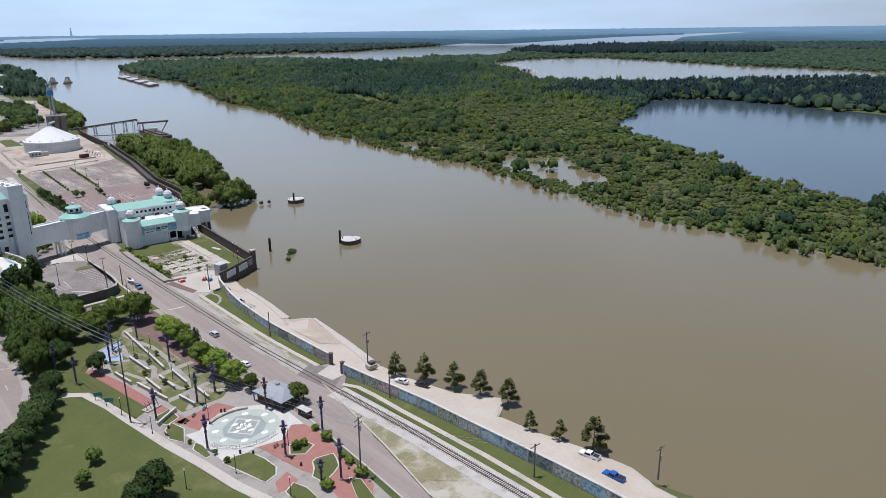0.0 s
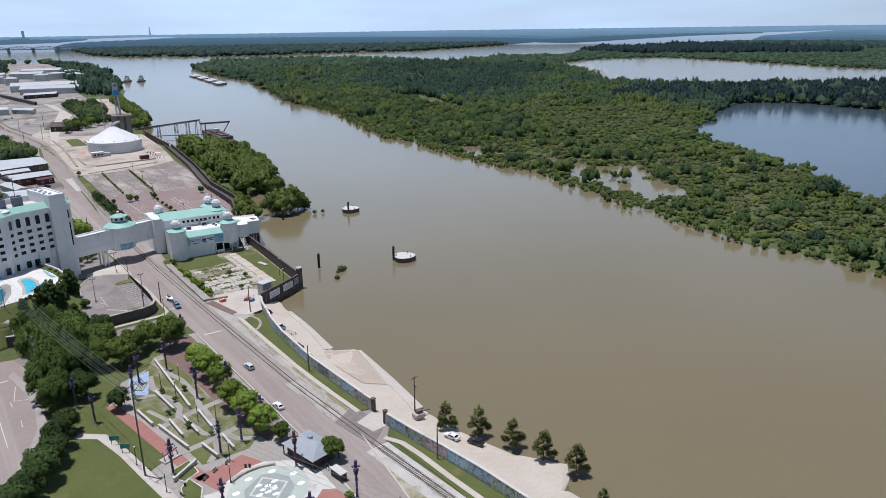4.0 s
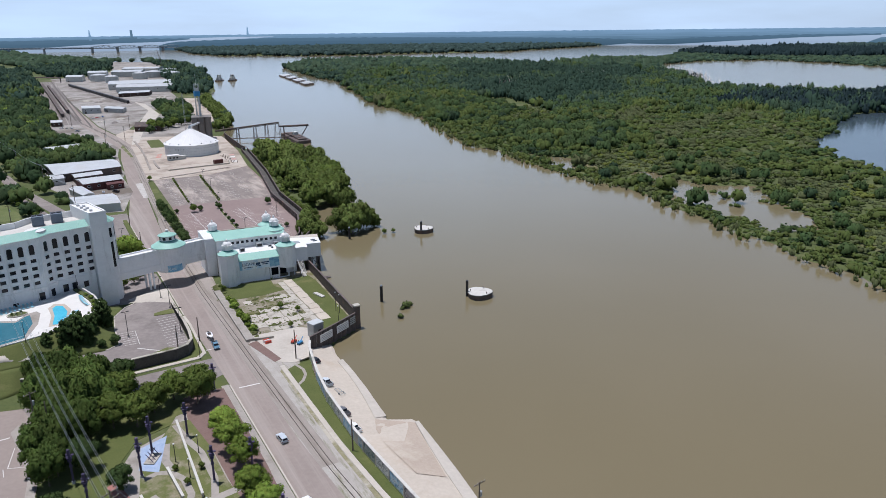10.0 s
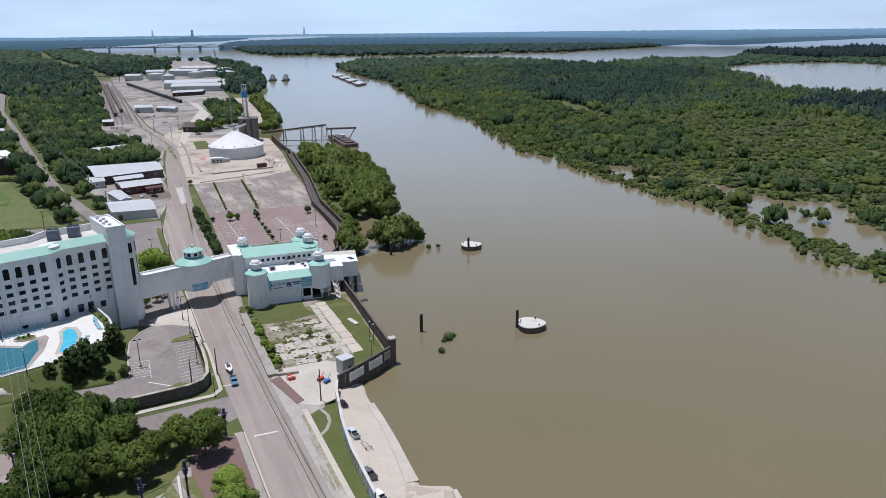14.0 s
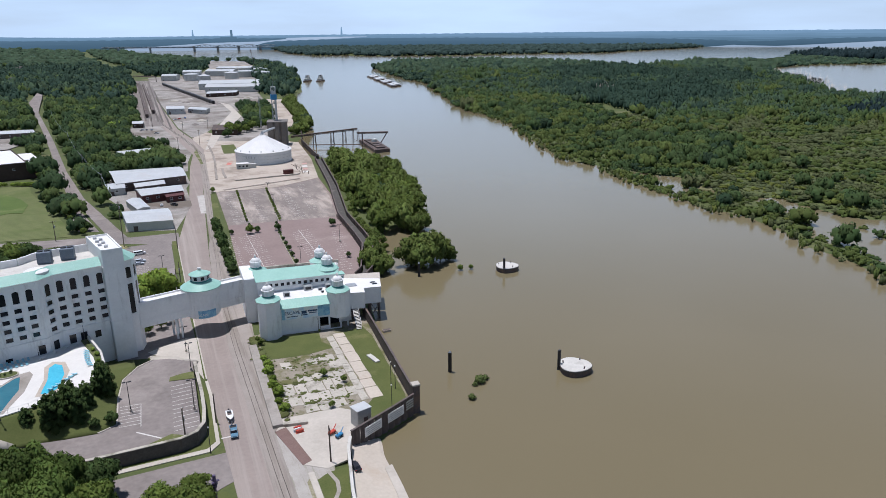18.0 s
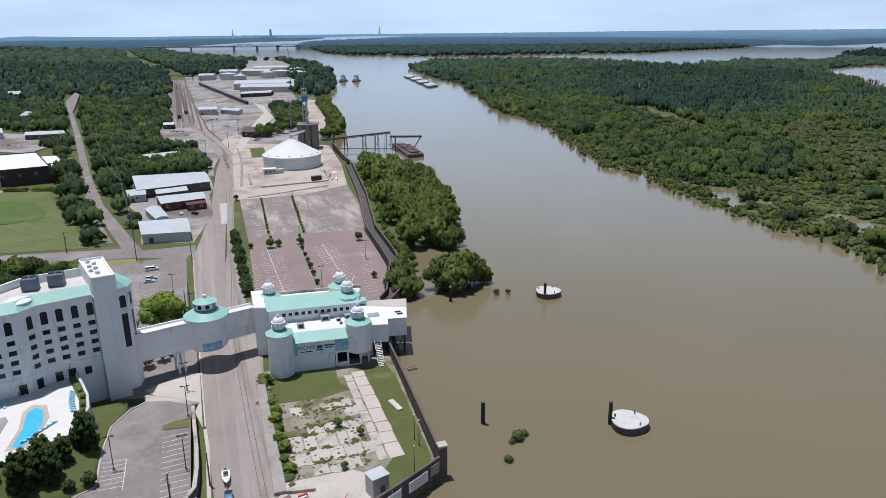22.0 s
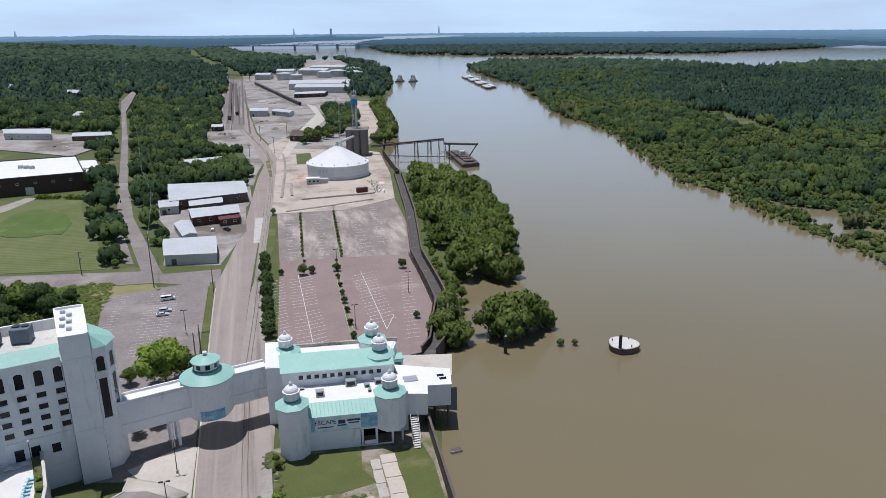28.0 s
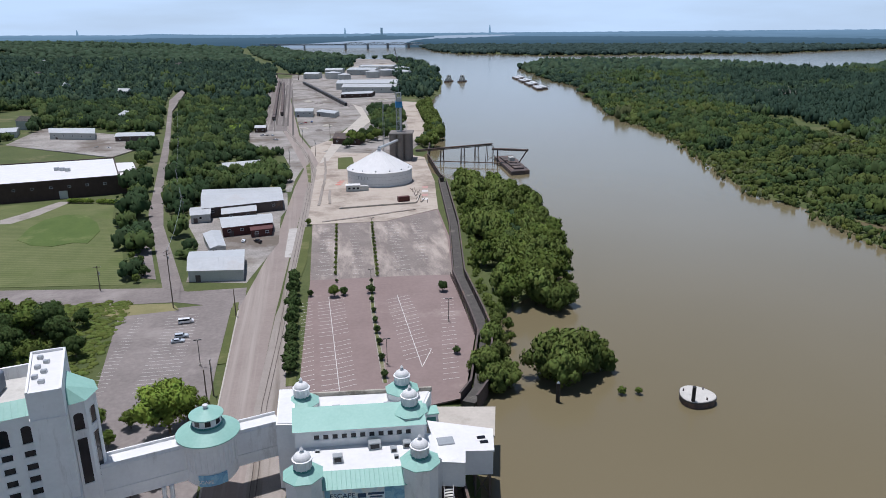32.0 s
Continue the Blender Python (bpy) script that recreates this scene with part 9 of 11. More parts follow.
tow_boat(240, 1230, 60)
tow_boat(262, 1222, 60)


def river_barge(x, y, turn):
    t = thing("river_barge", pose(x, y, -2, 0, 0, turn), "moored grey river barge with covered hold", "barge", "river craft")
    part("hull", box(bmesh.new(), 0, 0, 0.6, 52, 10, 2.8, bevel=0.3), STEEL_DARK, t)
    part("cover", box(bmesh.new(), 0, 0, 2.5, 44, 8, 1.4, bevel=0.4), METAL_ROOF, t)


for k in range(4):
    river_barge(386 - 11 * k, 1290 - 75 * k, 81)
    river_barge(374 - 11 * k, 1275 - 75 * k, 81)


BRIDGE_PAINT = mat("pale_grey_bridge_paint", (0.20, 0.235, 0.26), (0.28, 0.315, 0.34), 0.05, 0.7)


def truss_bridge():
    """Two steel truss bridges side by side, far down the river."""
    t = thing("truss_bridge", Matrix(), "long grey steel truss bridges across the river", "bridge")
    a, b = Vector((-190, 3270, 23)), Vector((575, 3590, 11))
    for off in (0, 30):
        o = Vector((0, off, 0))
        part("deck", rod(bmesh.new(), a + o, b + o, 1.6, 4), BRIDGE_PAINT, t)
        for s in (0.08, 0.245, 0.49, 0.63, 0.76, 0.90):
            p = a.lerp(b, s) + o
            part("pier", box(bmesh.new(), p.x, p.y, 8, 8, 8, 26), BRIDGE_PAINT, t)
        n = 34
        prev = None
        for i in range(n + 1):
            s = i / n
            p = a.lerp(b, s) + o
            h = 6 + 7 * abs(math.sin((s - 0.49) / 0.135 * math.pi)) if s > 0.49 else 4
            top = p + Vector((0, 0, h))
            part("post", rod(bmesh.new(), p, top, 0.7, 4), BRIDGE_PAINT, t)
            if prev:
                part("chord", rod(bmesh.new(), prev[1], top, 0.8, 4), BRIDGE_PAINT, t)
                part("diagonal", rod(bmesh.new(), prev[0], top, 0.6, 4), BRIDGE_PAINT, t)
            prev = (p, top)


truss_bridge()


cr = thing("crane", pose(205, 1640, 0, 0, 0, 30), "tall slim crane at the far works", "crane")
part("boom", rod(bmesh.new(), (0, 0, 2), (-6, 6, 46), 0.8, 5), STEEL_DARK, cr)
part("cab", box(bmesh.new(), 2, 0, 3, 7, 5, 5, bevel=0.3), STEEL_DARK, cr)


def far_houses():
    rr = random.Random(21)
    for k in range(24):
        y = rr.uniform(700, 2100)
        x = -140 - rr.uniform(0.0, 0.42) * y
        z = float(height(np.array([x]), np.array([y]))[0])
        w, d = rr.uniform(9, 15), rr.uniform(12, 20)
        an = rr.uniform(0, 1.5)
        ca, sa = math.cos(an), math.sin(an)
        t = thing("house", pose(x, y, z, 0, 0, math.degrees(an)), "small pale house among hillside trees", "house", "hillside houses")
        part("wall", box(bmesh.new(), 0, 0, 4, w, d, 8, bevel=0.05), CREAM, t)
        v = [(-w / 2 - .5, -d / 2 - .5, 8), (w / 2 + .5, -d / 2 - .5, 8), (w / 2 + .5, d / 2 + .5, 8), (-w / 2 - .5, d / 2 + .5, 8), (0, -d / 2 - .5, 11.5), (0, d / 2 + .5, 11.5)]
        link("roof", v, [(0, 1, 4), (1, 2, 5, 4), (2, 3, 5), (3, 0, 4, 5), (3, 2, 1, 0)], METAL_ROOF if k % 3 == 0 else CONC_DARK, t)


far_houses()


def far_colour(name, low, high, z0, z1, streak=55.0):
    """A glowing flat colour of the far distance, its haze painted in as paling upwards, with faint level streaks."""
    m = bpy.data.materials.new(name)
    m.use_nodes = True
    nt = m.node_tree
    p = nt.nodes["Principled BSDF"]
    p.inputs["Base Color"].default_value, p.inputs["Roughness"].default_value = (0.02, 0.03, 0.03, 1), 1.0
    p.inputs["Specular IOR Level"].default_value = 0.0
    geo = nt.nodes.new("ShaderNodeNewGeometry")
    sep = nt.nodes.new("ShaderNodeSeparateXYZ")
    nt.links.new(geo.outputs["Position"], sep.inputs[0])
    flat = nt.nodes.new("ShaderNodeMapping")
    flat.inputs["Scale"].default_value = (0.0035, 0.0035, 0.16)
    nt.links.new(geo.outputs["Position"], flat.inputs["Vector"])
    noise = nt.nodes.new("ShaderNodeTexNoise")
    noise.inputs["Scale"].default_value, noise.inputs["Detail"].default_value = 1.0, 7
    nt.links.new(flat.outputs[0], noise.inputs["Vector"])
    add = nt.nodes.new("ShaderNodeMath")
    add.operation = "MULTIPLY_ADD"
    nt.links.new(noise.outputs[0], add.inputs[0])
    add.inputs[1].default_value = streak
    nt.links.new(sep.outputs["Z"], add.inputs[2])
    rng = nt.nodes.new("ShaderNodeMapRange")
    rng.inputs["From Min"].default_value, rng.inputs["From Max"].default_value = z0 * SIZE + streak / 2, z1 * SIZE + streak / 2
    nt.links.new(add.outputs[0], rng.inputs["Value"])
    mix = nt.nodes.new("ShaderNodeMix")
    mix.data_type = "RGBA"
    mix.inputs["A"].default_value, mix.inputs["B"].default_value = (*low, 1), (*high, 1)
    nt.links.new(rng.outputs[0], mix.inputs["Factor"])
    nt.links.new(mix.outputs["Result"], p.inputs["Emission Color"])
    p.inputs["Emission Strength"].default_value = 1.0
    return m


# haze, and the sky's sheen on far water, painted as glow colours
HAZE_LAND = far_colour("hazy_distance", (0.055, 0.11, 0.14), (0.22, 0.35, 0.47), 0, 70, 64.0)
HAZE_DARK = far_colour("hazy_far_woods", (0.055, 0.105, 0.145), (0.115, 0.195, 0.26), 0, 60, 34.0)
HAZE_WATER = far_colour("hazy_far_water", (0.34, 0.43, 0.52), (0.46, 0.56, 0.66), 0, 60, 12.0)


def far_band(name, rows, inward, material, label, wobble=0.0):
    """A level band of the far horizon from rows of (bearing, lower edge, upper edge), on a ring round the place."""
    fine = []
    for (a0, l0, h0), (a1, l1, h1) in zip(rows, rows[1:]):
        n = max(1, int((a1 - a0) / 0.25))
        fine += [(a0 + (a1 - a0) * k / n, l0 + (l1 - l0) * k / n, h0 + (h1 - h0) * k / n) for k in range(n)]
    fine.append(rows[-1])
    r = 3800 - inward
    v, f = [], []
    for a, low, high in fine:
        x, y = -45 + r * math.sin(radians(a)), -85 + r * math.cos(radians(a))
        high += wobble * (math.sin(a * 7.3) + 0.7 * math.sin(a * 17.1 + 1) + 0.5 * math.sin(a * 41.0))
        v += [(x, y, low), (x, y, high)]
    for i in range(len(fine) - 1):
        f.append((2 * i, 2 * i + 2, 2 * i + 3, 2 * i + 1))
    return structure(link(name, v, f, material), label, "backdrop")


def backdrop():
    """The far horizon: flat glowing bands of woods and river bends with haze painted in, too far off to shift."""
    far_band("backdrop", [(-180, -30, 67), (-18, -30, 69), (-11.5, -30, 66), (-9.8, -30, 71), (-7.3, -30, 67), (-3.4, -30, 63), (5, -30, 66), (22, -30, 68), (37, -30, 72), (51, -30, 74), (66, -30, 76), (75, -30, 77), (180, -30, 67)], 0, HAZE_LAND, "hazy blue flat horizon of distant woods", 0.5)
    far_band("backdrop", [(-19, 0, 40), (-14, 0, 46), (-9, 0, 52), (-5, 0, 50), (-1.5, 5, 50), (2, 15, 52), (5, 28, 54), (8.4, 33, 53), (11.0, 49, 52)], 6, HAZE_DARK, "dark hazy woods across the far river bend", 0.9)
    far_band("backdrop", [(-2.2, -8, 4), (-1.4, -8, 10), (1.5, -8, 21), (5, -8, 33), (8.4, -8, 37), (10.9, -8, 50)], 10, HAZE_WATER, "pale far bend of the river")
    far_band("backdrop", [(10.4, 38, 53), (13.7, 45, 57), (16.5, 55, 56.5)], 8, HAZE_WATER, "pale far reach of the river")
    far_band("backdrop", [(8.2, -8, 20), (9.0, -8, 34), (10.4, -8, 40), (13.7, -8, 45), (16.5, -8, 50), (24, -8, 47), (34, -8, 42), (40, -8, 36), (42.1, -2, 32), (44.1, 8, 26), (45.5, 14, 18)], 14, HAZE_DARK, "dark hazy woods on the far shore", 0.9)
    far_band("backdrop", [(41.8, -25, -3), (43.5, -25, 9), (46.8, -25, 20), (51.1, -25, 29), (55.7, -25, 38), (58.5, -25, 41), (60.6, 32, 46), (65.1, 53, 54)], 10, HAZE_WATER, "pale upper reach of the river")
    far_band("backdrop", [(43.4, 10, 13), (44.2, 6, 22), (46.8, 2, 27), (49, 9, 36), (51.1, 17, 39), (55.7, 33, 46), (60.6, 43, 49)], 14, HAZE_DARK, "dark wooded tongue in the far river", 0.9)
    # flat glowing silhouettes in the same painted haze
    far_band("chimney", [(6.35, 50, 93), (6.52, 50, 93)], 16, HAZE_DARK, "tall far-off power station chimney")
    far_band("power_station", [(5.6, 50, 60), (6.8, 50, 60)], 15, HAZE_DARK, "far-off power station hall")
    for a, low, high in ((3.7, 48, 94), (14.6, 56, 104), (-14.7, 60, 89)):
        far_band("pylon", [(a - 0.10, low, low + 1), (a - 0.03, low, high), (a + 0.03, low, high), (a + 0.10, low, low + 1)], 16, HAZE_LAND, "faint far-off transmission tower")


backdrop()


# ---- trees, woods and bushes ----
LEAF_BRIGHT = leaf_mat("fresh_green_leaves", (0.150, 0.232, 0.034), (0.260, 0.335, 0.058), each=0.26)
LEAF_WEEDS = leaf_mat("rank_weeds", (0.110, 0.155, 0.032), (0.190, 0.225, 0.055))
LEAF_MID = leaf_mat("green_leaves", (0.084, 0.130, 0.026), (0.165, 0.210, 0.044), each=0.26)
LEAF_DARK = leaf_mat("dark_green_leaves", (0.042, 0.076, 0.024), (0.088, 0.130, 0.038), each=0.26)
LEAF_WILLOW = leaf_mat("willow_leaves", (0.095, 0.142, 0.032), (0.185, 0.225, 0.058), each=0.26)
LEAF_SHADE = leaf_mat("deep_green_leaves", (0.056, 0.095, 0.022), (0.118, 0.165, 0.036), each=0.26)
LEAF_GREY = leaf_mat("grey_green_leaves", (0.110, 0.150, 0.045), (0.190, 0.225, 0.075))
LEAF_OLIVE = leaf_mat("olive_willow_leaves", (0.110, 0.132, 0.042), (0.185, 0.198, 0.074))
LEAF_PINE = leaf_mat("cypress_needles", (0.110, 0.132, 0.040), (0.200, 0.195, 0.066))
LEAF_LIME = leaf_mat("yellow_green_leaves", (0.125, 0.155, 0.030), (0.195, 0.215, 0.052), 0.16, 0.05)
WILD_WILLOW = leaf_mat("wild_willow_leaves", (0.070, 0.106, 0.026), (0.138, 0.168, 0.046), 0.16, 0.05)
WILD_OLIVE = leaf_mat("wild_olive_scrub", (0.086, 0.108, 0.042), (0.142, 0.160, 0.068), 0.14, 0.05)
WILD_GREEN = leaf_mat("wild_green_leaves", (0.043, 0.082, 0.028), (0.092, 0.132, 0.044), 0.16, 0.05)
WILD_DARK = leaf_mat("wild_dark_leaves", (0.022, 0.048, 0.026), (0.050, 0.082, 0.038), 0.16, 0.05)
TOWN_GREEN = leaf_mat("town_green_leaves", (0.060, 0.100, 0.030), (0.122, 0.164, 0.050), 0.16, 0.06)
TOWN_DARK = leaf_mat("town_dark_leaves", (0.032, 0.063, 0.026), (0.066, 0.104, 0.041), 0.16, 0.06)
DEAD_WOOD = mat("bleached_dead_wood", (0.42, 0.40, 0.36), (0.58, 0.56, 0.52), 1.0, 0.9, bump=0.1)
# distant canopies: the blue of aerial haze is put into the leaf colours
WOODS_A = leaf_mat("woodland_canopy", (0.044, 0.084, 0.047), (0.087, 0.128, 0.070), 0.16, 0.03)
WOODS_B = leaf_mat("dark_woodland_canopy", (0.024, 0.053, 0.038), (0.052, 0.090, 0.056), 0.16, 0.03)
# canopy colour with a cloud's shadow put into it
WOODS_SHADE = leaf_mat("cloud_shaded_canopy", (0.012, 0.028, 0.032), (0.028, 0.050, 0.050), 0.16, 0.03)
# bluest leaf colour, with the far shore's haze mixed in
WOODS_FAR = leaf_mat("haze_blue_canopy", (0.036, 0.066, 0.060), (0.062, 0.098, 0.082), 0.16, 0.02)


def crown_normals(co, centres, radii, middle):
    """Outward directions of a leafy crown: away from the nearest lobe and from the crown's middle."""
    centres, radii = np.asarray(centres, float), np.asarray(radii, float)
    gap = np.linalg.norm(co[:, None] - centres[None], axis=2) / radii[None]
    near = gap.argmin(1)
    a = (co - centres[near]) / radii[near][:, None]
    b = co - np.asarray(middle, float)
    b /= np.linalg.norm(b, axis=1)[:, None] + 1e-6
    n = a * 0.62 + b * 0.7 + np.array([0, 0, 0.12])
    return n / (np.linalg.norm(n, axis=1)[:, None] + 1e-6)


def tri_mesh(name, co, tri, material, normals=None):
    co, tri = np.asarray(co, np.float32), np.asarray(tri, np.int32)
    me = bpy.data.meshes.new(name)
    me.vertices.add(len(co))
    me.vertices.foreach_set("co", co.ravel())
    me.loops.add(tri.size)
    me.loops.foreach_set("vertex_index", tri.ravel())
    me.polygons.add(len(tri))
    me.polygons.foreach_set("loop_start", np.arange(0, tri.size, 3, dtype=np.int32))
    me.update(calc_edges=True)
    me.materials.append(material)
    if normals is not None:
        me.shade_smooth()
        me.normals_split_custom_set_from_vertices(normals)
    return me


def ico(level=1):
    bm = bmesh.new()
    bmesh.ops.create_icosphere(bm, subdivisions=level, radius=1.0)
    bm.verts.index_update()
    v = np.array([q.co[:] for q in bm.verts])
    f = np.array([[q.index for q in t.verts] for t in bm.faces])
    bm.free()
    return v, f


ICO1, ICO2 = ico(1), ico(2)


def leaves(rng, centres, radii, count, size, droop=0.0, loose=0.5):
    """Small bent leaf sprays over a set of round lobes: corner places and triangles."""
    centres, radii = np.asarray(centres, float), np.asarray(radii, float)
    k = rng.choice(len(centres), count, p=radii ** 2 / (radii ** 2).sum())
    n = rng.normal(size=(count, 3))
    n[:, 2] = n[:, 2] * 0.9 + 0.35
    n /= np.linalg.norm(n, axis=1)[:, None]
    pos = centres[k] + n * (radii[k] * rng.uniform(0.72, 1.08, count))[:, None]
    nn = n + rng.normal(size=(count, 3)) * loose
    nn[:, 2] -= droop
    nn /= np.linalg.norm(nn, axis=1)[:, None]
    a = np.cross(nn, rng.normal(size=(count, 3)))
    a /= np.linalg.norm(a, axis=1)[:, None]
    b = np.cross(nn, a)
    s = (size * rng.uniform(0.6, 1.35, count))[:, None]
    co = np.stack([pos - a * s, pos - b * s * 0.6 - nn * s * 0.2, pos + a * s, pos + b * s * 0.6 + nn * s * 0.15], 1).reshape(-1, 3)
    i = np.arange(count)[:, None] * 4
    tri = np.concatenate([i + [0, 1, 2], i + [0, 2, 3]], 1).reshape(-1, 3)
    return co, tri


def crown_lobes(rng, shape):
    """Lobe places of a crown one metre in radius, standing on z = 0."""
    if shape == "cone":
        c, r = [], []
        for i in range(34):
            z = rng.uniform(0.0, 1.0)
            w = (1.04 - z) ** 0.8 * 0.78 * rng.uniform(0.5, 1.0)
            an = rng.uniform(0, 6.283)
            c.append((math.cos(an) * w, math.sin(an) * w, z * 2.6))
            r.append(0.12 + 0.17 * (1 - z))
        return c, r
    if shape == "oval":
        c, r = [(0, 0, 0.6 + 0.4 * i) for i in range(4)], [0.6, 0.62, 0.5, 0.34]
        for i in range(36):
            z = (i + rng.uniform(0, 1)) / 36
            w = math.sin(math.pi * (0.22 + 0.70 * z)) ** 0.8 * 0.74 * rng.uniform(0.75, 1.0)
            c.append((math.cos(i * 2.4) * w, math.sin(i * 2.4) * w, 0.15 + z * 2.1))
            r.append(rng.uniform(0.16, 0.28) * (1.1 - 0.4 * z))
        return c, r
    c, r = [(0, 0, 0.92)], [0.66]
    for i in range(30):
        an, el = i * 2.4 + rng.uniform(-0.5, 0.5), rng.uniform(-0.4, 1.45)
        w = rng.uniform(0.56, 0.84)
        c.append((math.cos(an) * math.cos(el) * w, math.sin(an) * math.cos(el) * w, 0.9 + math.sin(el) * w * 0.85))
        r.append(rng.uniform(0.15, 0.34))
    return c, r


def wood_mesh(rng, radius, tall, clear):
    """A tapered trunk with limbs."""
    bm = bmesh.new()
    top = clear + (tall - clear) * 0.62
    r0 = 0.045 * tall ** 0.8 * 0.55 + 0.05
    tube(bm, 0, 0, -0.3, clear, r0 * 1.15, r0 * 0.8, 8)
    tube(bm, 0, 0, clear, top, r0 * 0.8, r0 * 0.3, 7)
    for i in range(7):
        an = i * 2.4 + rng.uniform(0, 0.8)
        z = clear + (top - clear) * i / 8
        l = radius * rng.uniform(0.5, 0.75)
        rod(bm, (0, 0, z), (math.cos(an) * l, math.sin(an) * l, z + l * rng.uniform(0.4, 0.8)), r0 * 0.28, 5)
    me = bpy.data.meshes.new("trunk")
    bm.to_mesh(me)
    bm.free()
    me.materials.append(BARK)
    return me


def tree_meshes(seed, radius, tall, clear, material, shape="round", count=900, size=0.42):
    count, size = int(count * 2.8), size * 0.56
    rng = np.random.default_rng(seed)
    c, r = crown_lobes(rng, shape)
    co, tri = leaves(rng, c, r, count, size / radius)
    core, ctri = [], []
    for q, w in zip(c, r):
        core.append(ICO1[0] * w * 0.8 * rng.uniform(0.8, 1.1, (12, 1)) + np.array(q))
    off = len(co)
    for i in range(len(c)):
        ctri.append(ICO1[1] + off + 12 * i)
    co = np.concatenate([co] + core)
    tri = np.concatenate([tri] + ctri)
    normals = crown_normals(co, c, r, (0, 0, 0.6))
    zs = co[:, 2]
    span = zs.max() - zs.min()
    co = np.stack([co[:, 0] * radius, co[:, 1] * radius, clear * 0.8 + (zs - zs.min()) / span * (tall - clear * 0.8)], 1)
    return wood_mesh(rng, radius, tall, clear), tri_mesh("crown", co, tri, material, normals)


def tree(name, x, y, z, meshes, label, scale=1.0, turn=0.0, group=""):
    t = thing(name, pose(x, y, z, 0, 0, turn), label, "tree" if "tree" in name else "bush", group)
    t.scale = (scale, scale, scale)
    for nm, me in zip(("trunk", "crown"), meshes):
        o = new(nm, me)
        o.parent = t
    return t


def plant(protos, places, name, label, group="", base=0.0, rng=random.Random(5)):
    """One tree for each place (x, y, scale[, height of its foot])."""
    for p in places:
        z = p[3] if len(p) > 3 else base
        tree(name, p[0], p[1], z, rng.choice(protos), label, p[2] * rng.uniform(0.93, 1.07), rng.uniform(0, 360), group)


ROUND_BRIGHT = [tree_meshes(s, 4.2, 8.0, 1.8, LEAF_BRIGHT, count=1300) for s in (1, 2, 3)]
ROUND_MID = [tree_meshes(s, 4.2, 8.5, 1.8, LEAF_MID, count=1300) for s in (4, 5, 6)]
EVERGREEN = [tree_meshes(s, 2.5, 8.0, 0.3, LEAF_DARK, "oval", 1300, 0.34) for s in (25, 26, 27)]
TALL_DARK = [tree_meshes(s, 5.6, 14.5, 2.0, LEAF_SHADE, count=2600, size=0.5) for s in (22, 23, 24)]
ROUND_DARK = [tree_meshes(s, 4.0, 8.0, 1.2, LEAF_DARK, count=1300) for s in (7, 8)]
CONE_MID = [tree_meshes(s, 3.3, 7.6, 1.2, LEAF_PINE, "cone", 900, 0.36) for s in (9, 10, 11)]
SMALL_DARK = [tree_meshes(s, 1.0, 2.0, 0.3, LEAF_DARK, count=260, size=0.26) for s in (12, 13)]
SMALL_MID = [tree_meshes(s, 1.0, 2.2, 0.5, LEAF_MID, count=260, size=0.26) for s in (14, 15)]
BUSH_BRIGHT = [tree_meshes(s, 1.2, 1.8, 0.1, LEAF_BRIGHT, count=300, size=0.28) for s in (16, 17)]
WILLOW = [tree_meshes(s, 4.3, 9.8, 0.8, LEAF_WILLOW, count=1000, size=0.56) for s in (18, 19, 20)]
WILLOW_FAR = [tree_meshes(s, 4.3, 9.8, 0.8, LEAF_WILLOW, count=360, size=0.74) for s in (28, 29, 30)]
MID_FAR = [tree_meshes(s, 4.2, 8.5, 1.8, LEAF_MID, count=360, size=0.74) for s in (31, 32)]
DARK_FAR = [tree_meshes(s, 4.0, 8.0, 1.2, LEAF_DARK, count=360, size=0.74) for s in (33, 34)]
SHRUB_GREY = [tree_meshes(s, 1.0, 1.6, 0.1, LEAF_GREY, count=200, size=0.26) for s in (21,)]

# the landing: young trees at the water's edge
plant(CONE_MID, [(6.7, -44.9, 0.95), (10.5, -51.8, 0.92), (13.7, -59.6, 1.0), (15.5, -67.2, 0.9), (17.5, -74.6, 0.92), (12.9, -85.7, 0.62), (14.7, -92.7, 0.6), (16.9, -100.1, 1.0)], "landing_tree",
      "young green conical tree in the landing beside the water", "trees along the landing", -1.4)
# the park and the street
plant(ROUND_BRIGHT, [(-28.8, 9.1, 0.95), (-28.2, 2.0, 0.85), (-29.5, -9.0, 0.85), (-28.6, -17.0, 0.95), (-28.0, -24.0, 0.9), (-29.0, 16.5, 0.8)], "street_tree", "bright green round street tree in the park edge", "trees along the street")
plant(ROUND_MID, [(-31.3, 33.4, 1.1), (-36.0, 38.5, 1.0), (-29.5, 40.0, 0.8), (-45.3, 29.7, 1.1), (-41.0, 34.5, 0.95), (-47.2, 42.4, 1.1), (-50.0, 32.0, 1.05)], "park_tree", "leafy green shade tree in the park", "shade trees in the park")
plant(TALL_DARK, [(-53.8, 44.0, 0.9), (-58.0, 36.0, 1.0), (-56.0, 27.0, 0.9), (-60.0, 49.0, 1.05), (-52.0, 50.0, 0.85), (-62.5, 41.5, 1.05), (-55.0, 37.0, 1.0), (-60.5, 29.5, 0.95), (-62.0, 54.0, 0.9), (-57.5, 52.5, 1.0), (-51.5, 37.5, 0.8), (-61.5, 22.5, 0.8)], "park_tree", "large dark green shade tree in the park", "shade trees in the park")
plant(ROUND_DARK, [(-50.8, 6.2, 0.75), (-57.0, 17.5, 0.9), (-46.5, 50.5, 1.0)], "park_tree", "dark green shade tree in the park", "shade trees in the park")
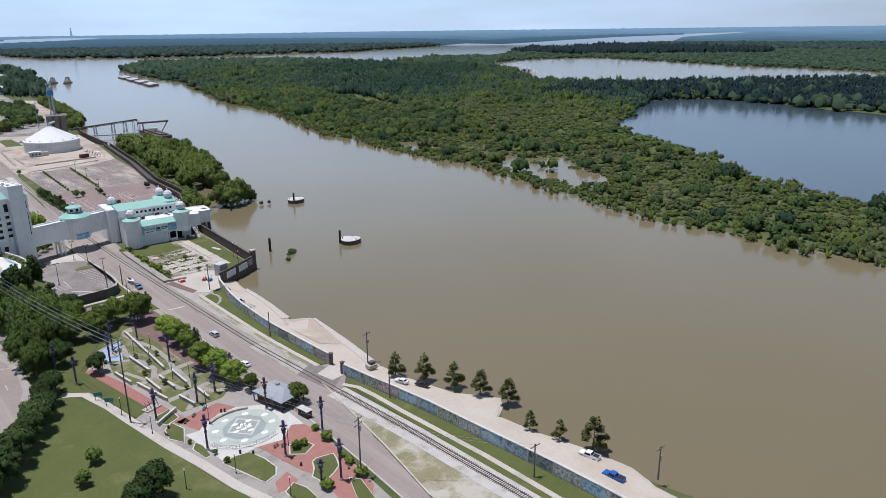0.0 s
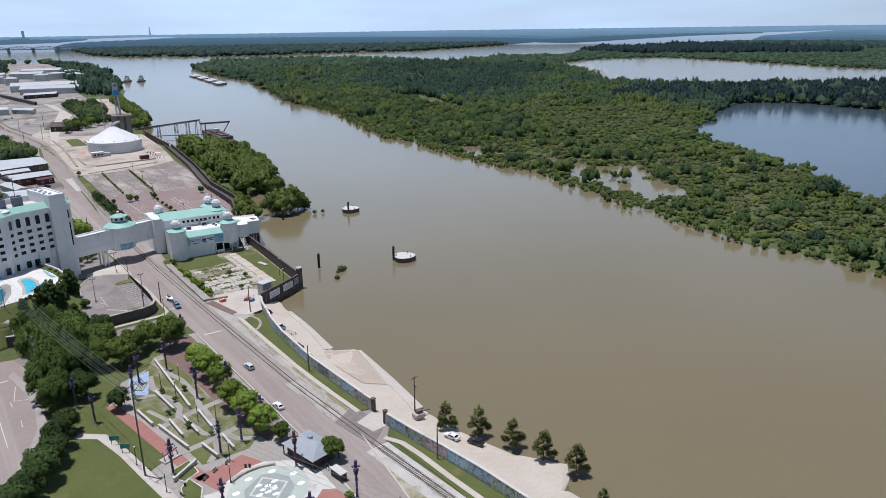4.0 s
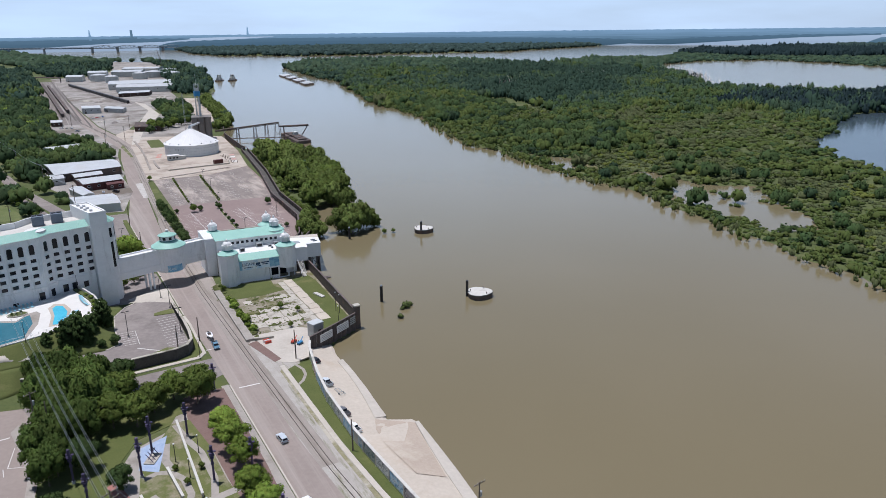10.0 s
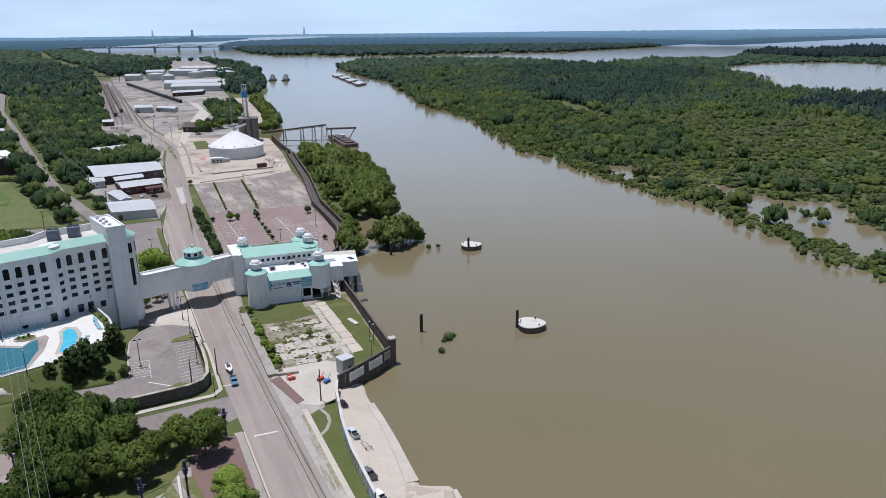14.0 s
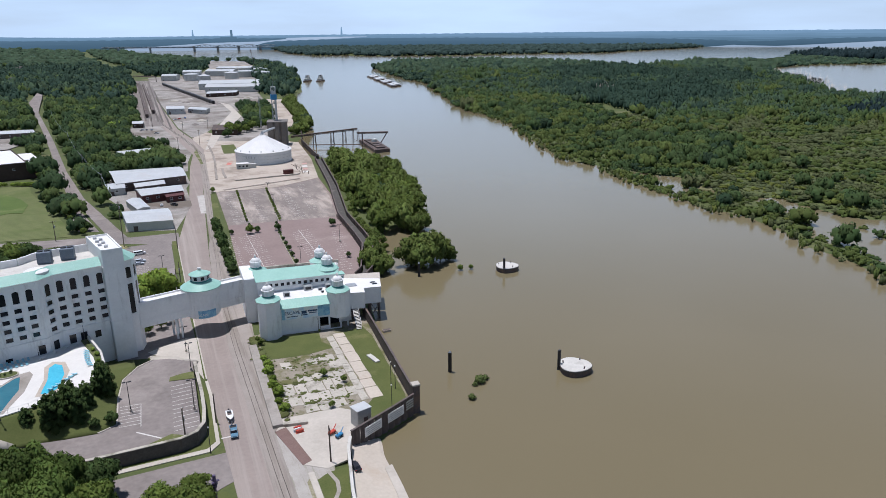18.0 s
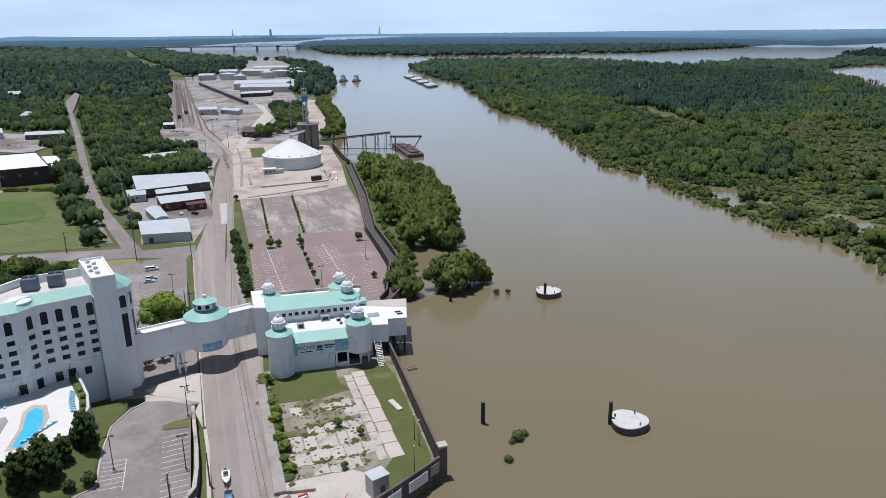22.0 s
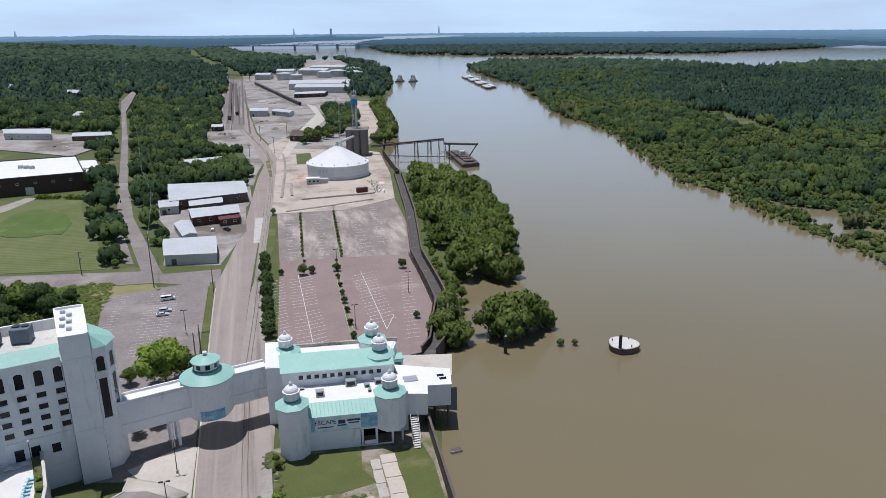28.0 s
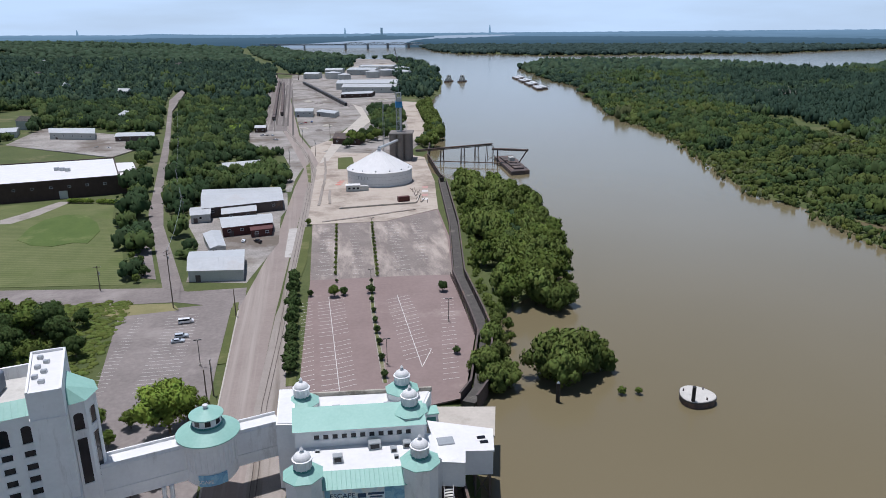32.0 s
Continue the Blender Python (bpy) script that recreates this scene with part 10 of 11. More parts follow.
plant(TALL_DARK, [(-63.2, 15.0, 0.72), (-64.2, 22.5, 0.8), (-61.6, 18.0, 0.62)], "park_tree", "tall dark shade tree beside the curved street", "shade trees in the park")
plant(ROUND_DARK, [(-62.6, 2.0, 0.86), (-65.0, -3.5, 0.9), (-67.2, -9.5, 0.92), (-70.0, -15.0, 0.98), (-73.0, -20.5, 1.0), (-76.5, -26.0, 1.05), (-80.0, -31.5, 1.05), (-84.0, -36.5, 1.08)], "hedge_tree",
      "dense dark green tree in a row beside the lawn", "row of dense trees beside the lawn")
plant(ROUND_DARK, [(-59.5, -56.5, 1.0), (-63.5, -59.0, 0.9)], "lawn_tree", "dense dark tree standing on the lawn")
plant(SMALL_MID, [(-68.0, -42.3, 1.7), (-64.2, -35.7, 1.7)], "young_tree", "small young tree on the lawn", "young trees on the lawn")
plant(ROUND_MID, [(-20.6, -42.4, 0.72), (-26.0, -29.5, 0.55)], "pavilion_tree", "light green tree beside the small pavilion")
plant(BUSH_BRIGHT, [(-24.0, -55.5, 0.9), (-24.3, -60.5, 1.2), (-25.4, -68.0, 0.8), (-25.6, -71.0, 0.9), (-26.2, -76.0, 1.2), (-29.0, -59.0, 0.9), (-33.5, -75.0, 1.3)], "planted_bush", "green bush in the brick plaza border", "bushes along the plaza")
plant(SMALL_MID, [(-39.5, 2.0, 0.7), (-40.8, 8.0, 0.7), (-36.0, 6.0, 0.8), (-42.5, -3.5, 0.7), (-40.5, -12.0, 0.8), (-37.5, -18.0, 0.6), (-31.0, -59.3, 1.0), (-46.8, -42.0, 0.5), (-44.5, -49.5, 0.6), (-44.0, -54.0, 0.7)],
      "garden_shrub", "small garden shrub between low white walls", "shrubs in the terraced garden")
# round the hotel and its lots
plant(EVERGREEN, [(-56.4, 75.2, 1.34, 1.9), (-52.2, 76.4, 1.3, 1.9), (-53.6, 79.6, 1.1, 3.4), (-50.4, 80.6, 1.05, 3.0), (-47.0, 86.0, 1.36, 2.2)], "evergreen_tree", "dense dark evergreen tree beside the pool terrace", "evergreens beside the pool")
plant(EVERGREEN, [(-61.6, 76.6, 0.85, 2.3), (-84.0, 66.0, 1.0, 5.6), (-77.5, 62.5, 0.9, 2.6)], "evergreen_tree", "small dark evergreen tree on the hotel lawn", "evergreens beside the pool")
plant(SMALL_DARK, [(-48.7, 73.4, 1.4, 2.7), (-45.2, 74.4, 1.5, 2.5), (-59.0, 80.0, 0.7, 7.1), (-60.2, 79.0, 0.6, 7.2)], "evergreen_bush", "small dark evergreen bush on the hotel lawn", "bushes on the hotel lawn")
plant(BUSH_BRIGHT, [(-50.0, 104.5, 0.5, 7.9), (-48.9, 101.0, 0.6, 7.9), (-48.4, 97.0, 0.5, 7.9), (-48.6, 93.5, 0.6, 7.9), (-49.0, 90.5, 0.5, 7.9)], "terrace_bush", "green bush in the terrace planting bed", "bushes on the pool terrace")
plant(SMALL_DARK, [(-69.6, 97.6, 0.4, 7.95), (-67.3, 98.3, 0.45, 7.95), (-68.5, 97.4, 0.35, 7.95)], "terrace_bush", "low dark shrub in a round planter", "bushes on the pool terrace")
plant(BUSH_BRIGHT, [(-124 + k * 2.2, 391.5 - k * 0.75, 1.5) for k in range(13) if k != 6], "hedge_bush", "low yellow-green hedge bush below the brick wall", "hedge below the brick building")
plant(ROUND_MID, [(-37.5, 129, 0.5), (-34, 132, 0.55), (-31.5, 135.5, 0.45)], "forecourt_tree", "small shade tree behind the skybridge", "trees on the forecourt")
plant(ROUND_BRIGHT, [(-34.0, 151.0, 1.6), (-30.5, 153.5, 1.2)], "lot_tree", "large bright green tree behind the skybridge")
plant(ROUND_MID, [(-43.0, 155.0, 0.6), (-50.0, 156.0, 0.65), (-46.0, 148.0, 0.5)], "lot_tree", "rounded green tree at the parking lot edge")
plant(ROUND_DARK, [(-72, 205, 1.1), (-78, 214, 1.2), (-84, 200, 1.2), (-70, 218, 0.7), (-90, 212, 1.1), (-80, 225, 0.8), (-66, 196, 0.8), (-95, 222, 1.0), (-74, 190, 0.9)], "thicket_tree", "dark overgrown thicket tree", "thicket beside the lot")
# the parking lot
plant(SMALL_DARK, [(-8.4, 245 - i * 4.4, 2.0 if i % 3 else 2.7) for i in range(17)], "lot_shrub", "clipped dark shrub along the parking lot kerb", "shrubs along the parking lot")
plant(SMALL_MID, [(6.3 + (318 - y) * -0.05 + 3.2, y, 0.75) for y in range(250, 320, 6)] + [(25.5 - (319 - y) * 0.062, y, 0.8) for y in range(246, 320, 5)], "lot_shrub", "small shrub in a narrow planting strip", "shrubs along the parking lot")
plant(SMALL_DARK, [(18.2, 240, 0.8), (17, 229, 1.6), (16.6, 221, 1.0), (16.4, 212, 0.9), (16.2, 204, 1.1), (16.0, 196, 1.4), (15.8, 188, 1.1), (15.4, 178, 1.1), (15.2, 168, 1.2), (8, 229, 1.7), (6.2, 242, 0.7), (-3, 230, 1.2), (36, 178, 1.3)],
      "lot_shrub", "small dark shrub in a narrow planting strip", "shrubs along the parking lot")
plant(ROUND_MID, [(4.8, 228, 0.55), (-3, 321, 0.4)], "lot_tree", "small round tree in the parking lot")
plant(ROUND_DARK, [(41, 226, 0.5)], "lot_tree", "dark round tree beside the floodwall")
# the vacant lot and the river
plant(BUSH_BRIGHT, [(-9.0 + (i % 2) * 0.6, 98 - i * 4.1, 0.9 + 0.3 * ((i * 7) % 3)) for i in range(8)], "weedy_bush", "bright weedy bush along the broken kerb", "weeds along the vacant lot")
plant(SMALL_MID, [(4.0, 83.0, 1.0), (8.0, 78.0, 0.9), (2.2, 66.5, 0.9), (9.2, 111.0, 0.4), (-8.2, 108.5, 0.9), (-8.6, 111.5, 0.8)], "weedy_bush", "weedy bush in a cracked slab", "weeds along the vacant lot")
plant(SHRUB_GREY, [(41.1, 67.5, 1.5), (43.2, 68.6, 1.0), (39.4, 66.6, 0.8), (35.8, 60.6, 1.1)], "drift_bush", "half-flooded green bush in the river", "flooded bushes", -2.2)
plant(SMALL_MID, [(72.2, 151.5, 1.2), (76.3, 150.7, 1.0)], "drowned_sapling", "small sapling standing in the flood water", "flooded saplings", -2.2)

# the wooded bank behind the floodwall
BANK_WOOD = [(56.5, 163, 1.45), (60, 158.5, 1.5), (64.5, 163.0, 1.6), (70, 166, 1.15), (61, 169, 1.4), (73, 164.5, 0.8), (42, 159, 1.0), (41, 167, 1.1), (46, 172, 1.0), (45.5, 161, 0.9), (47.5, 184, 0.9), (51, 196, 0.6), (56, 206, 0.55), (60, 214, 0.6),
             (74, 206, 1.15), (79, 211, 1.05), (71, 213, 1.1)]
plant(WILLOW, BANK_WOOD, "bank_tree", "leafy green willow tree standing in flood water", "trees on the wooded bank", -3.1)


def bank_rest():
    rr = random.Random(11)
    out = []
    for i in range(900):
        x, y = rr.uniform(50, 116), rr.uniform(200, 408)
        if inside_depth(np.array([x]), np.array([y]), [(59, 214), (70, 208), (83, 222), (87, 240), (99, 275), (107, 330), (105, 372), (94, 385), (88, 404), (80, 392), (69, 300), (62, 250)])[0] > 0:
            if all((x - a) ** 2 + (y - b) ** 2 > 42 for a, b, *_ in out):
                out.append((x, y, rr.uniform(1.1, 1.6)))
    plant(WILLOW_FAR + MID_FAR, out, "bank_tree", "leafy green willow tree standing in flood water", "trees on the wooded bank", -2.0)
    low = [(p[0] + rr.uniform(-1.2, 2.5), p[1] + rr.uniform(-1.5, 1.5), rr.uniform(0.28, 0.5)) for p in resample(offset_line(WALL_UP[2:], 7.6), 3.2)]
    plant(WILLOW_FAR + MID_FAR, low, "bank_bush", "low willow bush below the floodwall", "bushes below the floodwall", -1.4)


bank_rest()


# ---- woods ----
def canopy(name, xs, ys, zs, sizes, tall, protos, material, label, seed):
    """One mesh of many crowns, each a turned and stretched copy of a small crown."""
    rng = np.random.default_rng(seed)
    pick = rng.integers(0, len(protos), len(xs))
    cos, tris, nos, off = [], [], [], 0
    for k, (v, f, *rest) in enumerate(protos):
        m = pick == k
        n = int(m.sum())
        if not n:
            continue
        a = rng.uniform(0, 6.283, n)[:, None]
        ca, sa = np.cos(a), np.sin(a)
        s, h = sizes[m][:, None], tall[m][:, None]
        co = np.stack([xs[m][:, None] + (v[:, 0] * ca - v[:, 1] * sa) * s, ys[m][:, None] + (v[:, 0] * sa + v[:, 1] * ca) * s, zs[m][:, None] + v[:, 2] * h], -1)
        cos.append(co.reshape(-1, 3))
        if rest:
            w = rest[0]
            nos.append(np.stack([w[:, 0] * ca - w[:, 1] * sa, w[:, 0] * sa + w[:, 1] * ca, np.broadcast_to(w[:, 2], (n, len(w)))], -1).reshape(-1, 3))
        tris.append((f[None] + (np.arange(n) * len(v))[:, None, None] + off).reshape(-1, 3))
        off += n * len(v)
    ob = new(name, tri_mesh(name, np.concatenate(cos), np.concatenate(tris), material, np.concatenate(nos) if nos else None))
    return tagged(ob, label, "woods", "", "stuff")


def small_crown(seed, count, size, lobes=6):
    """A low rounded crown one metre wide and one high for woods."""
    rng = np.random.default_rng(seed)
    c, r = [(0, 0, 0.42)], [0.55]
    for i in range(lobes):
        an = i * 6.283 / lobes + rng.uniform(-0.4, 0.4)
        w = rng.uniform(0.45, 0.68)
        c.append((math.cos(an) * w, math.sin(an) * w, rng.uniform(0.22, 0.5)))
        r.append(rng.uniform(0.26, 0.42))
    co, tri = leaves(rng, c, r, count, size, loose=0.42)
    cores, ct = [], []
    hold = ([((0, 0, 0.36), 0.72)] + list(zip(c, r))[1:3])[:1 if lobes < 3 else 3]
    for k, (q, w) in enumerate(hold):
        cores.append(ICO1[0] * np.array([1, 1, 0.75]) * w * 0.9 * rng.uniform(0.85, 1.08, (12, 1)) + np.array(q))
        ct.append(ICO1[1] + len(co) + 12 * k)
    co = np.concatenate([co] + cores)
    return co, np.concatenate([tri] + ct), crown_normals(co, c, r, (0, 0, -0.3))


def lumpy_crown(seed, lobes=3):
    rng = np.random.default_rng(seed)
    v, f = ICO1
    cs, fs = [], []
    for i in range(lobes):
        an = i * 2.2 + rng.uniform(0, 1)
        q = 0.0 if lobes == 1 else 0.4
        cs.append(v * np.array([0.72, 0.72, 0.5]) * rng.uniform(0.65, 1.15, (12, 1)) * (1.25 if lobes == 1 else 0.85) + np.array([math.cos(an) * q, math.sin(an) * q, rng.uniform(0.35, 0.6)]))
        fs.append(f + 12 * i)
    co = np.concatenate(cs)
    n = co - np.array([0, 0, 0.1])
    return co, np.concatenate(fs), n / np.linalg.norm(n, axis=1)[:, None]


def broad_crown(seed, lobes, count, size, low=-0.15):
    """A domed crown of round lobes, one metre in radius and one high, covered with small sprays."""
    rng = np.random.default_rng(seed)
    c, r = [(0, 0, 0.52)], [0.46]
    for i in range(lobes):
        an = i * 2.4 + rng.uniform(-0.5, 0.5)
        el = low + (1.25 - low) * (i + rng.uniform(0, 0.8)) / lobes
        w = rng.uniform(0.52, 0.74)
        c.append((math.cos(an) * math.cos(el) * w, math.sin(an) * math.cos(el) * w, 0.42 + math.sin(el) * 0.36))
        r.append(rng.uniform(0.24, 0.38) * (1.0 if el < 0.8 else 0.85))
    co, tri = leaves(rng, c, r, count, size, loose=0.3)
    cores, ct = [], []
    for k, (q, w) in enumerate(zip(c, r)):
        cores.append(ICO1[0] * w * 0.9 * rng.uniform(0.85, 1.08, (12, 1)) * np.array([1, 1, 0.85]) + np.array(q))
        ct.append(ICO1[1] + len(co) + 12 * k)
    co = np.concatenate([co] + cores)
    normals = crown_normals(co, c, r, (0, 0, 0.2))
    co[:, 2] = (co[:, 2] - co[:, 2].min()) / (co[:, 2].max() - co[:, 2].min())
    return co, np.concatenate([tri] + ct), normals


def bare_tree(seed):
    """A leafless drowned tree: a thin trunk with a few forked limbs."""
    rng = np.random.default_rng(seed)
    ends = [((0, 0, 0), (rng.uniform(-0.1, 0.1), rng.uniform(-0.1, 0.1), 1.0), 0.035)]
    for i in range(6):
        z, an = rng.uniform(0.3, 0.85), rng.uniform(0, 6.283)
        l = rng.uniform(0.2, 0.5)
        ends.append(((0, 0, z), (math.cos(an) * l, math.sin(an) * l, z + rng.uniform(0.1, 0.35)), 0.02))
    v, f = [], []
    for a, b, w in ends:
        k = len(v)
        v += [(a[0] + w, a[1], a[2]), (a[0] - w * 0.5, a[1] + w * 0.87, a[2]), (a[0] - w * 0.5, a[1] - w * 0.87, a[2]), b]
        f += [(k, k + 1, k + 3), (k + 1, k + 2, k + 3), (k + 2, k, k + 3)]
    return np.array(v), np.array(f)


SCRUB_CROWNS = [broad_crown(s, 3, 30, 0.15, 0.1) for s in range(31, 39)]
TREE_CROWNS = [broad_crown(s, 11, 130, 0.095) for s in range(61, 69)]
HILL_CROWNS = [broad_crown(s, 3, 12, 0.16, 0.0) for s in range(47, 52)]
MID_CROWNS = [broad_crown(s, 4, 26, 0.13, 0.0) for s in range(41, 47)]
WEED_CROWNS = [small_crown(s, 22, 0.17, 2) for s in range(41, 45)]
FAR_CROWNS = [lumpy_crown(s, 2) for s in range(51, 56)]
BARE_TREES = [bare_tree(s) for s in range(55, 60)]


def scatter(x0, x1, y0, y1, step, seed, keep):
    rng = np.random.default_rng(seed)
    gx, gy = np.meshgrid(np.arange(x0, x1, step), np.arange(y0, y1, step))
    x = gx.ravel() + rng.uniform(-0.55, 0.55, gx.size) * step
    y = gy.ravel() + rng.uniform(-0.55, 0.55, gx.size) * step
    z = height(x, y)
    m = keep(x, y, z)
    return x[m], y[m], z[m], rng


def blob(x, y, cx, cy, rx, ry, turn=0.0):
    """One inside an ellipse, falling to nothing a little outside it."""
    c, k = math.cos(radians(turn)), math.sin(radians(turn))
    u, w = (x - cx) * c + (y - cy) * k, (y - cy) * c - (x - cx) * k
    return soft(1.6 - np.hypot(u / rx, w / ry))


def island_woods():
    dry = lambda x, y, z: (inside_depth(x, y, ISLAND) > -3) & (z > -2.55) & ((z > -2.15) | (np.maximum(inside_depth(x, y, POND), inside_depth(x, y, POND_SMALL)) < -1))
    near = lambda x, y: (x - 175 - np.maximum(y - 250, 0) * 0.33 < 170) & (y < 640)
    scrub_land = lambda x, y: np.clip(blob(x, y, 420, 260, 190, 110, 62) + blob(x, y, 270, 40, 60, 150), 0, 1)
    grove = lambda x, y: np.clip(blob(x, y, 360, 640, 75, 170, -18) + blob(x, y, 500, 400, 60, 35) + blob(x, y, 330, 330, 40, 60) + 0.8 * blob(x, y, 245, 118, 14, 20), 0, 1)
    # dark groves, and cloud shadow put in as darker leaves
    dark = lambda x, y: np.clip(blob(x, y, 560, 700, 150, 110, 55) + blob(x, y, 820, 1120, 190, 110, 58) + blob(x, y, 520, 390, 60, 28, 20) + blob(x, y, 690, 380, 55, 110, -35) + blob(x, y, 850, 900, 70, 190, -45), 0, 1)
    # low willow scrub over the near side, thinner in places
    x, y, z, rng = scatter(165, 420, -130, 640, 4.5, 61, lambda x, y, z: dry(x, y, z) & near(x, y))
    d = np.minimum(inside_depth(x, y, ISLAND), -inside_depth(x, y, LAKE_NEAR) + 6)
    patch = waver(x, y, 33.0) + 0.7 * waver(y, x, 15.0) + 0.4 * waver(x + y, y - x, 7.0)
    s, g, k = scrub_land(x, y), grove(x, y), dark(x, y)
    wide = np.clip(3.3 * np.exp(rng.normal(0, 0.36, len(x))), 1.6, 7.0)
    tall = wide * rng.uniform(0.6, 1.05, len(x)) * (1.2 - 0.45 * s) * (1 + 0.45 * waver(x, y, 8.0))
    edge = d < 8
    tall, wide = np.where(edge, rng.uniform(2.0, 5.6, len(x)), tall), np.where(edge, rng.uniform(1.2, 2.3, len(x)), wide)
    tone = patch * 0.6 + rng.normal(0, 0.3, len(x)) + 0.45 * s - 0.5 * g - 1.0 * k + 0.5 * edge - 0.15
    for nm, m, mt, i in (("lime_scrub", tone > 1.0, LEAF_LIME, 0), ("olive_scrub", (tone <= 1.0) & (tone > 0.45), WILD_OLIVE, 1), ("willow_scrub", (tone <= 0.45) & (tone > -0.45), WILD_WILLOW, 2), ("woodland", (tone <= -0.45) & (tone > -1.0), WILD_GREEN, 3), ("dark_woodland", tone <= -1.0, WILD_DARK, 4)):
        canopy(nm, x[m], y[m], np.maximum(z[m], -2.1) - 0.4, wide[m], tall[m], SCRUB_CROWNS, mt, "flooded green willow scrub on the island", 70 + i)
    # single trees and groves standing over the scrub
    x, y, z, rng = scatter(190, 420, -110, 660, 9.0, 62, lambda x, y, z: dry(x, y, z) & (x - 175 - np.maximum(y - 250, 0) * 0.33 < 185))
    d = np.minimum(inside_depth(x, y, ISLAND), -inside_depth(x, y, LAKE_NEAR))
    g, k = grove(x, y), dark(x, y)
    m = (rng.uniform(0, 1, len(x)) < 0.13 + 0.10 * soft(waver(x, y, 23.0)) + 0.7 * g + 0.4 * k) & (d > 13)
    x, y, z, g, k = x[m], y[m], z[m], g[m], k[m]
    wide = np.clip(4.6 * np.exp(rng.normal(0, 0.3, len(x))), 2.6, 8.5) * (1 + 0.2 * g)
    tall = 2.0 + wide * rng.uniform(0.8, 1.2, len(x)) + 2.5 * g * rng.uniform(0.2, 1.1, len(x))
    tone = rng.normal(0, 0.5, len(x)) + 0.35 * g - 0.9 * k + 0.5 * waver(x, y, 40.0)
    for nm, m, mt, i in (("willow_grove", tone > 0.5, WILD_WILLOW, 5), ("green_grove", (tone <= 0.5) & (tone > -0.55), WILD_GREEN, 6), ("dark_grove", tone <= -0.55, WILD_DARK, 7)):
        canopy(nm, x[m], y[m], np.maximum(z[m], -2.1) - 0.4, wide[m], tall[m], TREE_CROWNS, mt, "round-crowned trees standing over the island scrub", 70 + i)
    # the middle of the island
    x, y, z, rng = scatter(220, 1060, -180, 1300, 8.4, 63, lambda x, y, z: dry(x, y, z) & ~near(x, y) & (x < 620 + y * 0.45))
    s, g, k = scrub_land(x, y), grove(x, y), dark(x, y)
    d = inside_depth(x, y, ISLAND)
    patch = waver(x, y, 60.0) + 0.7 * waver(y, x, 25.0)
    big = rng.uniform(0, 1, len(x)) < 0.16 * (1 - s)
    wide = np.clip(5.6 * np.exp(rng.normal(0, 0.3, len(x))), 3.0, 9.0) * np.where(big, 1.35, 1.0)
    tall = (1.5 + wide * rng.uniform(0.65, 1.1, len(x)) + np.clip(d * 0.02, 0, 3)) * (1 - 0.62 * s) * (1 + 0.2 * k) * (1 + 0.4 * waver(x, y, 14.0))
    # tone drops in dark places and, towards the haze-blue leaves, with distance
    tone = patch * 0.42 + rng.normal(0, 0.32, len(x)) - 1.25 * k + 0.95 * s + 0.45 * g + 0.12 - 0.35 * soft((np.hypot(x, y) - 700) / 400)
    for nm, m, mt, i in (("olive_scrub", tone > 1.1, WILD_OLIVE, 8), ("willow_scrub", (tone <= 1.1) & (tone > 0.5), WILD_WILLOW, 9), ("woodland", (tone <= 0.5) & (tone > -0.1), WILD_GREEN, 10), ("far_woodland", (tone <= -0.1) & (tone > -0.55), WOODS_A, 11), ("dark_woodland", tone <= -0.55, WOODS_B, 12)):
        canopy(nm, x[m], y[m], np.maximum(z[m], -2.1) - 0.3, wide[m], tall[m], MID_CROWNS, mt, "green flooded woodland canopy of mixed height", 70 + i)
    # the tall belt between the lakes
    x, y, z, rng = scatter(600, 1100, 60, 480, 9.5, 68, lambda x, y, z: (z > -2.3) & (inside_depth(x, y, [(640, 320), (620, 440), (690, 450), (800, 420), (1080, 220), (1060, 90), (730, 60), (735, 260)]) > 0))
    # cloud shadow on this belt is painted by the canopy colour
    canopy("dark_grove", x, y, z - 0.3, rng.uniform(5, 8, len(x)), rng.uniform(9, 19, len(x)), MID_CROWNS, WOODS_SHADE, "tall trees between two lakes, coloured for cloud shadow", 88)
    # bleached drowned trees at the lakes and the clearings
    x, y, z, rng = scatter(540, 1130, 380, 1080, 8.0, 69, lambda x, y, z: (np.abs(inside_depth(x, y, LAKE_FAR) - 10) < 24) | (np.hypot((x - 585) / 1.2, (y - 812) / 1.6) < 34) | (np.hypot((x - 835) / 1.4, (y - 890) / 1.2) < 28))
    keep = rng.uniform(0, 1, len(x)) < 0.7
    x, y = x[keep], y[keep]
    canopy("drowned_trees", x, y, np.full(len(x), -2.6), rng.uniform(4, 8, len(x)), rng.uniform(8, 15, len(x)), BARE_TREES, DEAD_WOOD, "bleached drowned trees at the lake edge", 79)
    x, y, z, rng = scatter(740, 1080, 560, 1090, 10.0, 70, lambda x, y, z: inside_depth(x, y, [(1023, 1085), (757, 755), (772, 634), (840, 650), (1000, 800), (1131, 1008)]) > -6)
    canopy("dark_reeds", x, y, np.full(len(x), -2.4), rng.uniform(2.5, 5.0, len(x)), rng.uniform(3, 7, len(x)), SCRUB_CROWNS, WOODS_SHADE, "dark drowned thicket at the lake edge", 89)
    # far end
    x, y, z, rng = scatter(300, 2600, -160, 1900, 14.5, 64, lambda x, y, z: dry(x, y, z) & ((x >= 620 + y * 0.45) | (y >= 1300) | (x >= 1060)))
    # belt of woods whose cloud shadow is put into the colour
    belt = inside_depth(x, y, [(1770, 1330), (1890, 1690), (2600, 1790), (2500, 1300), (2300, 880), (2180, 880)]) > 0
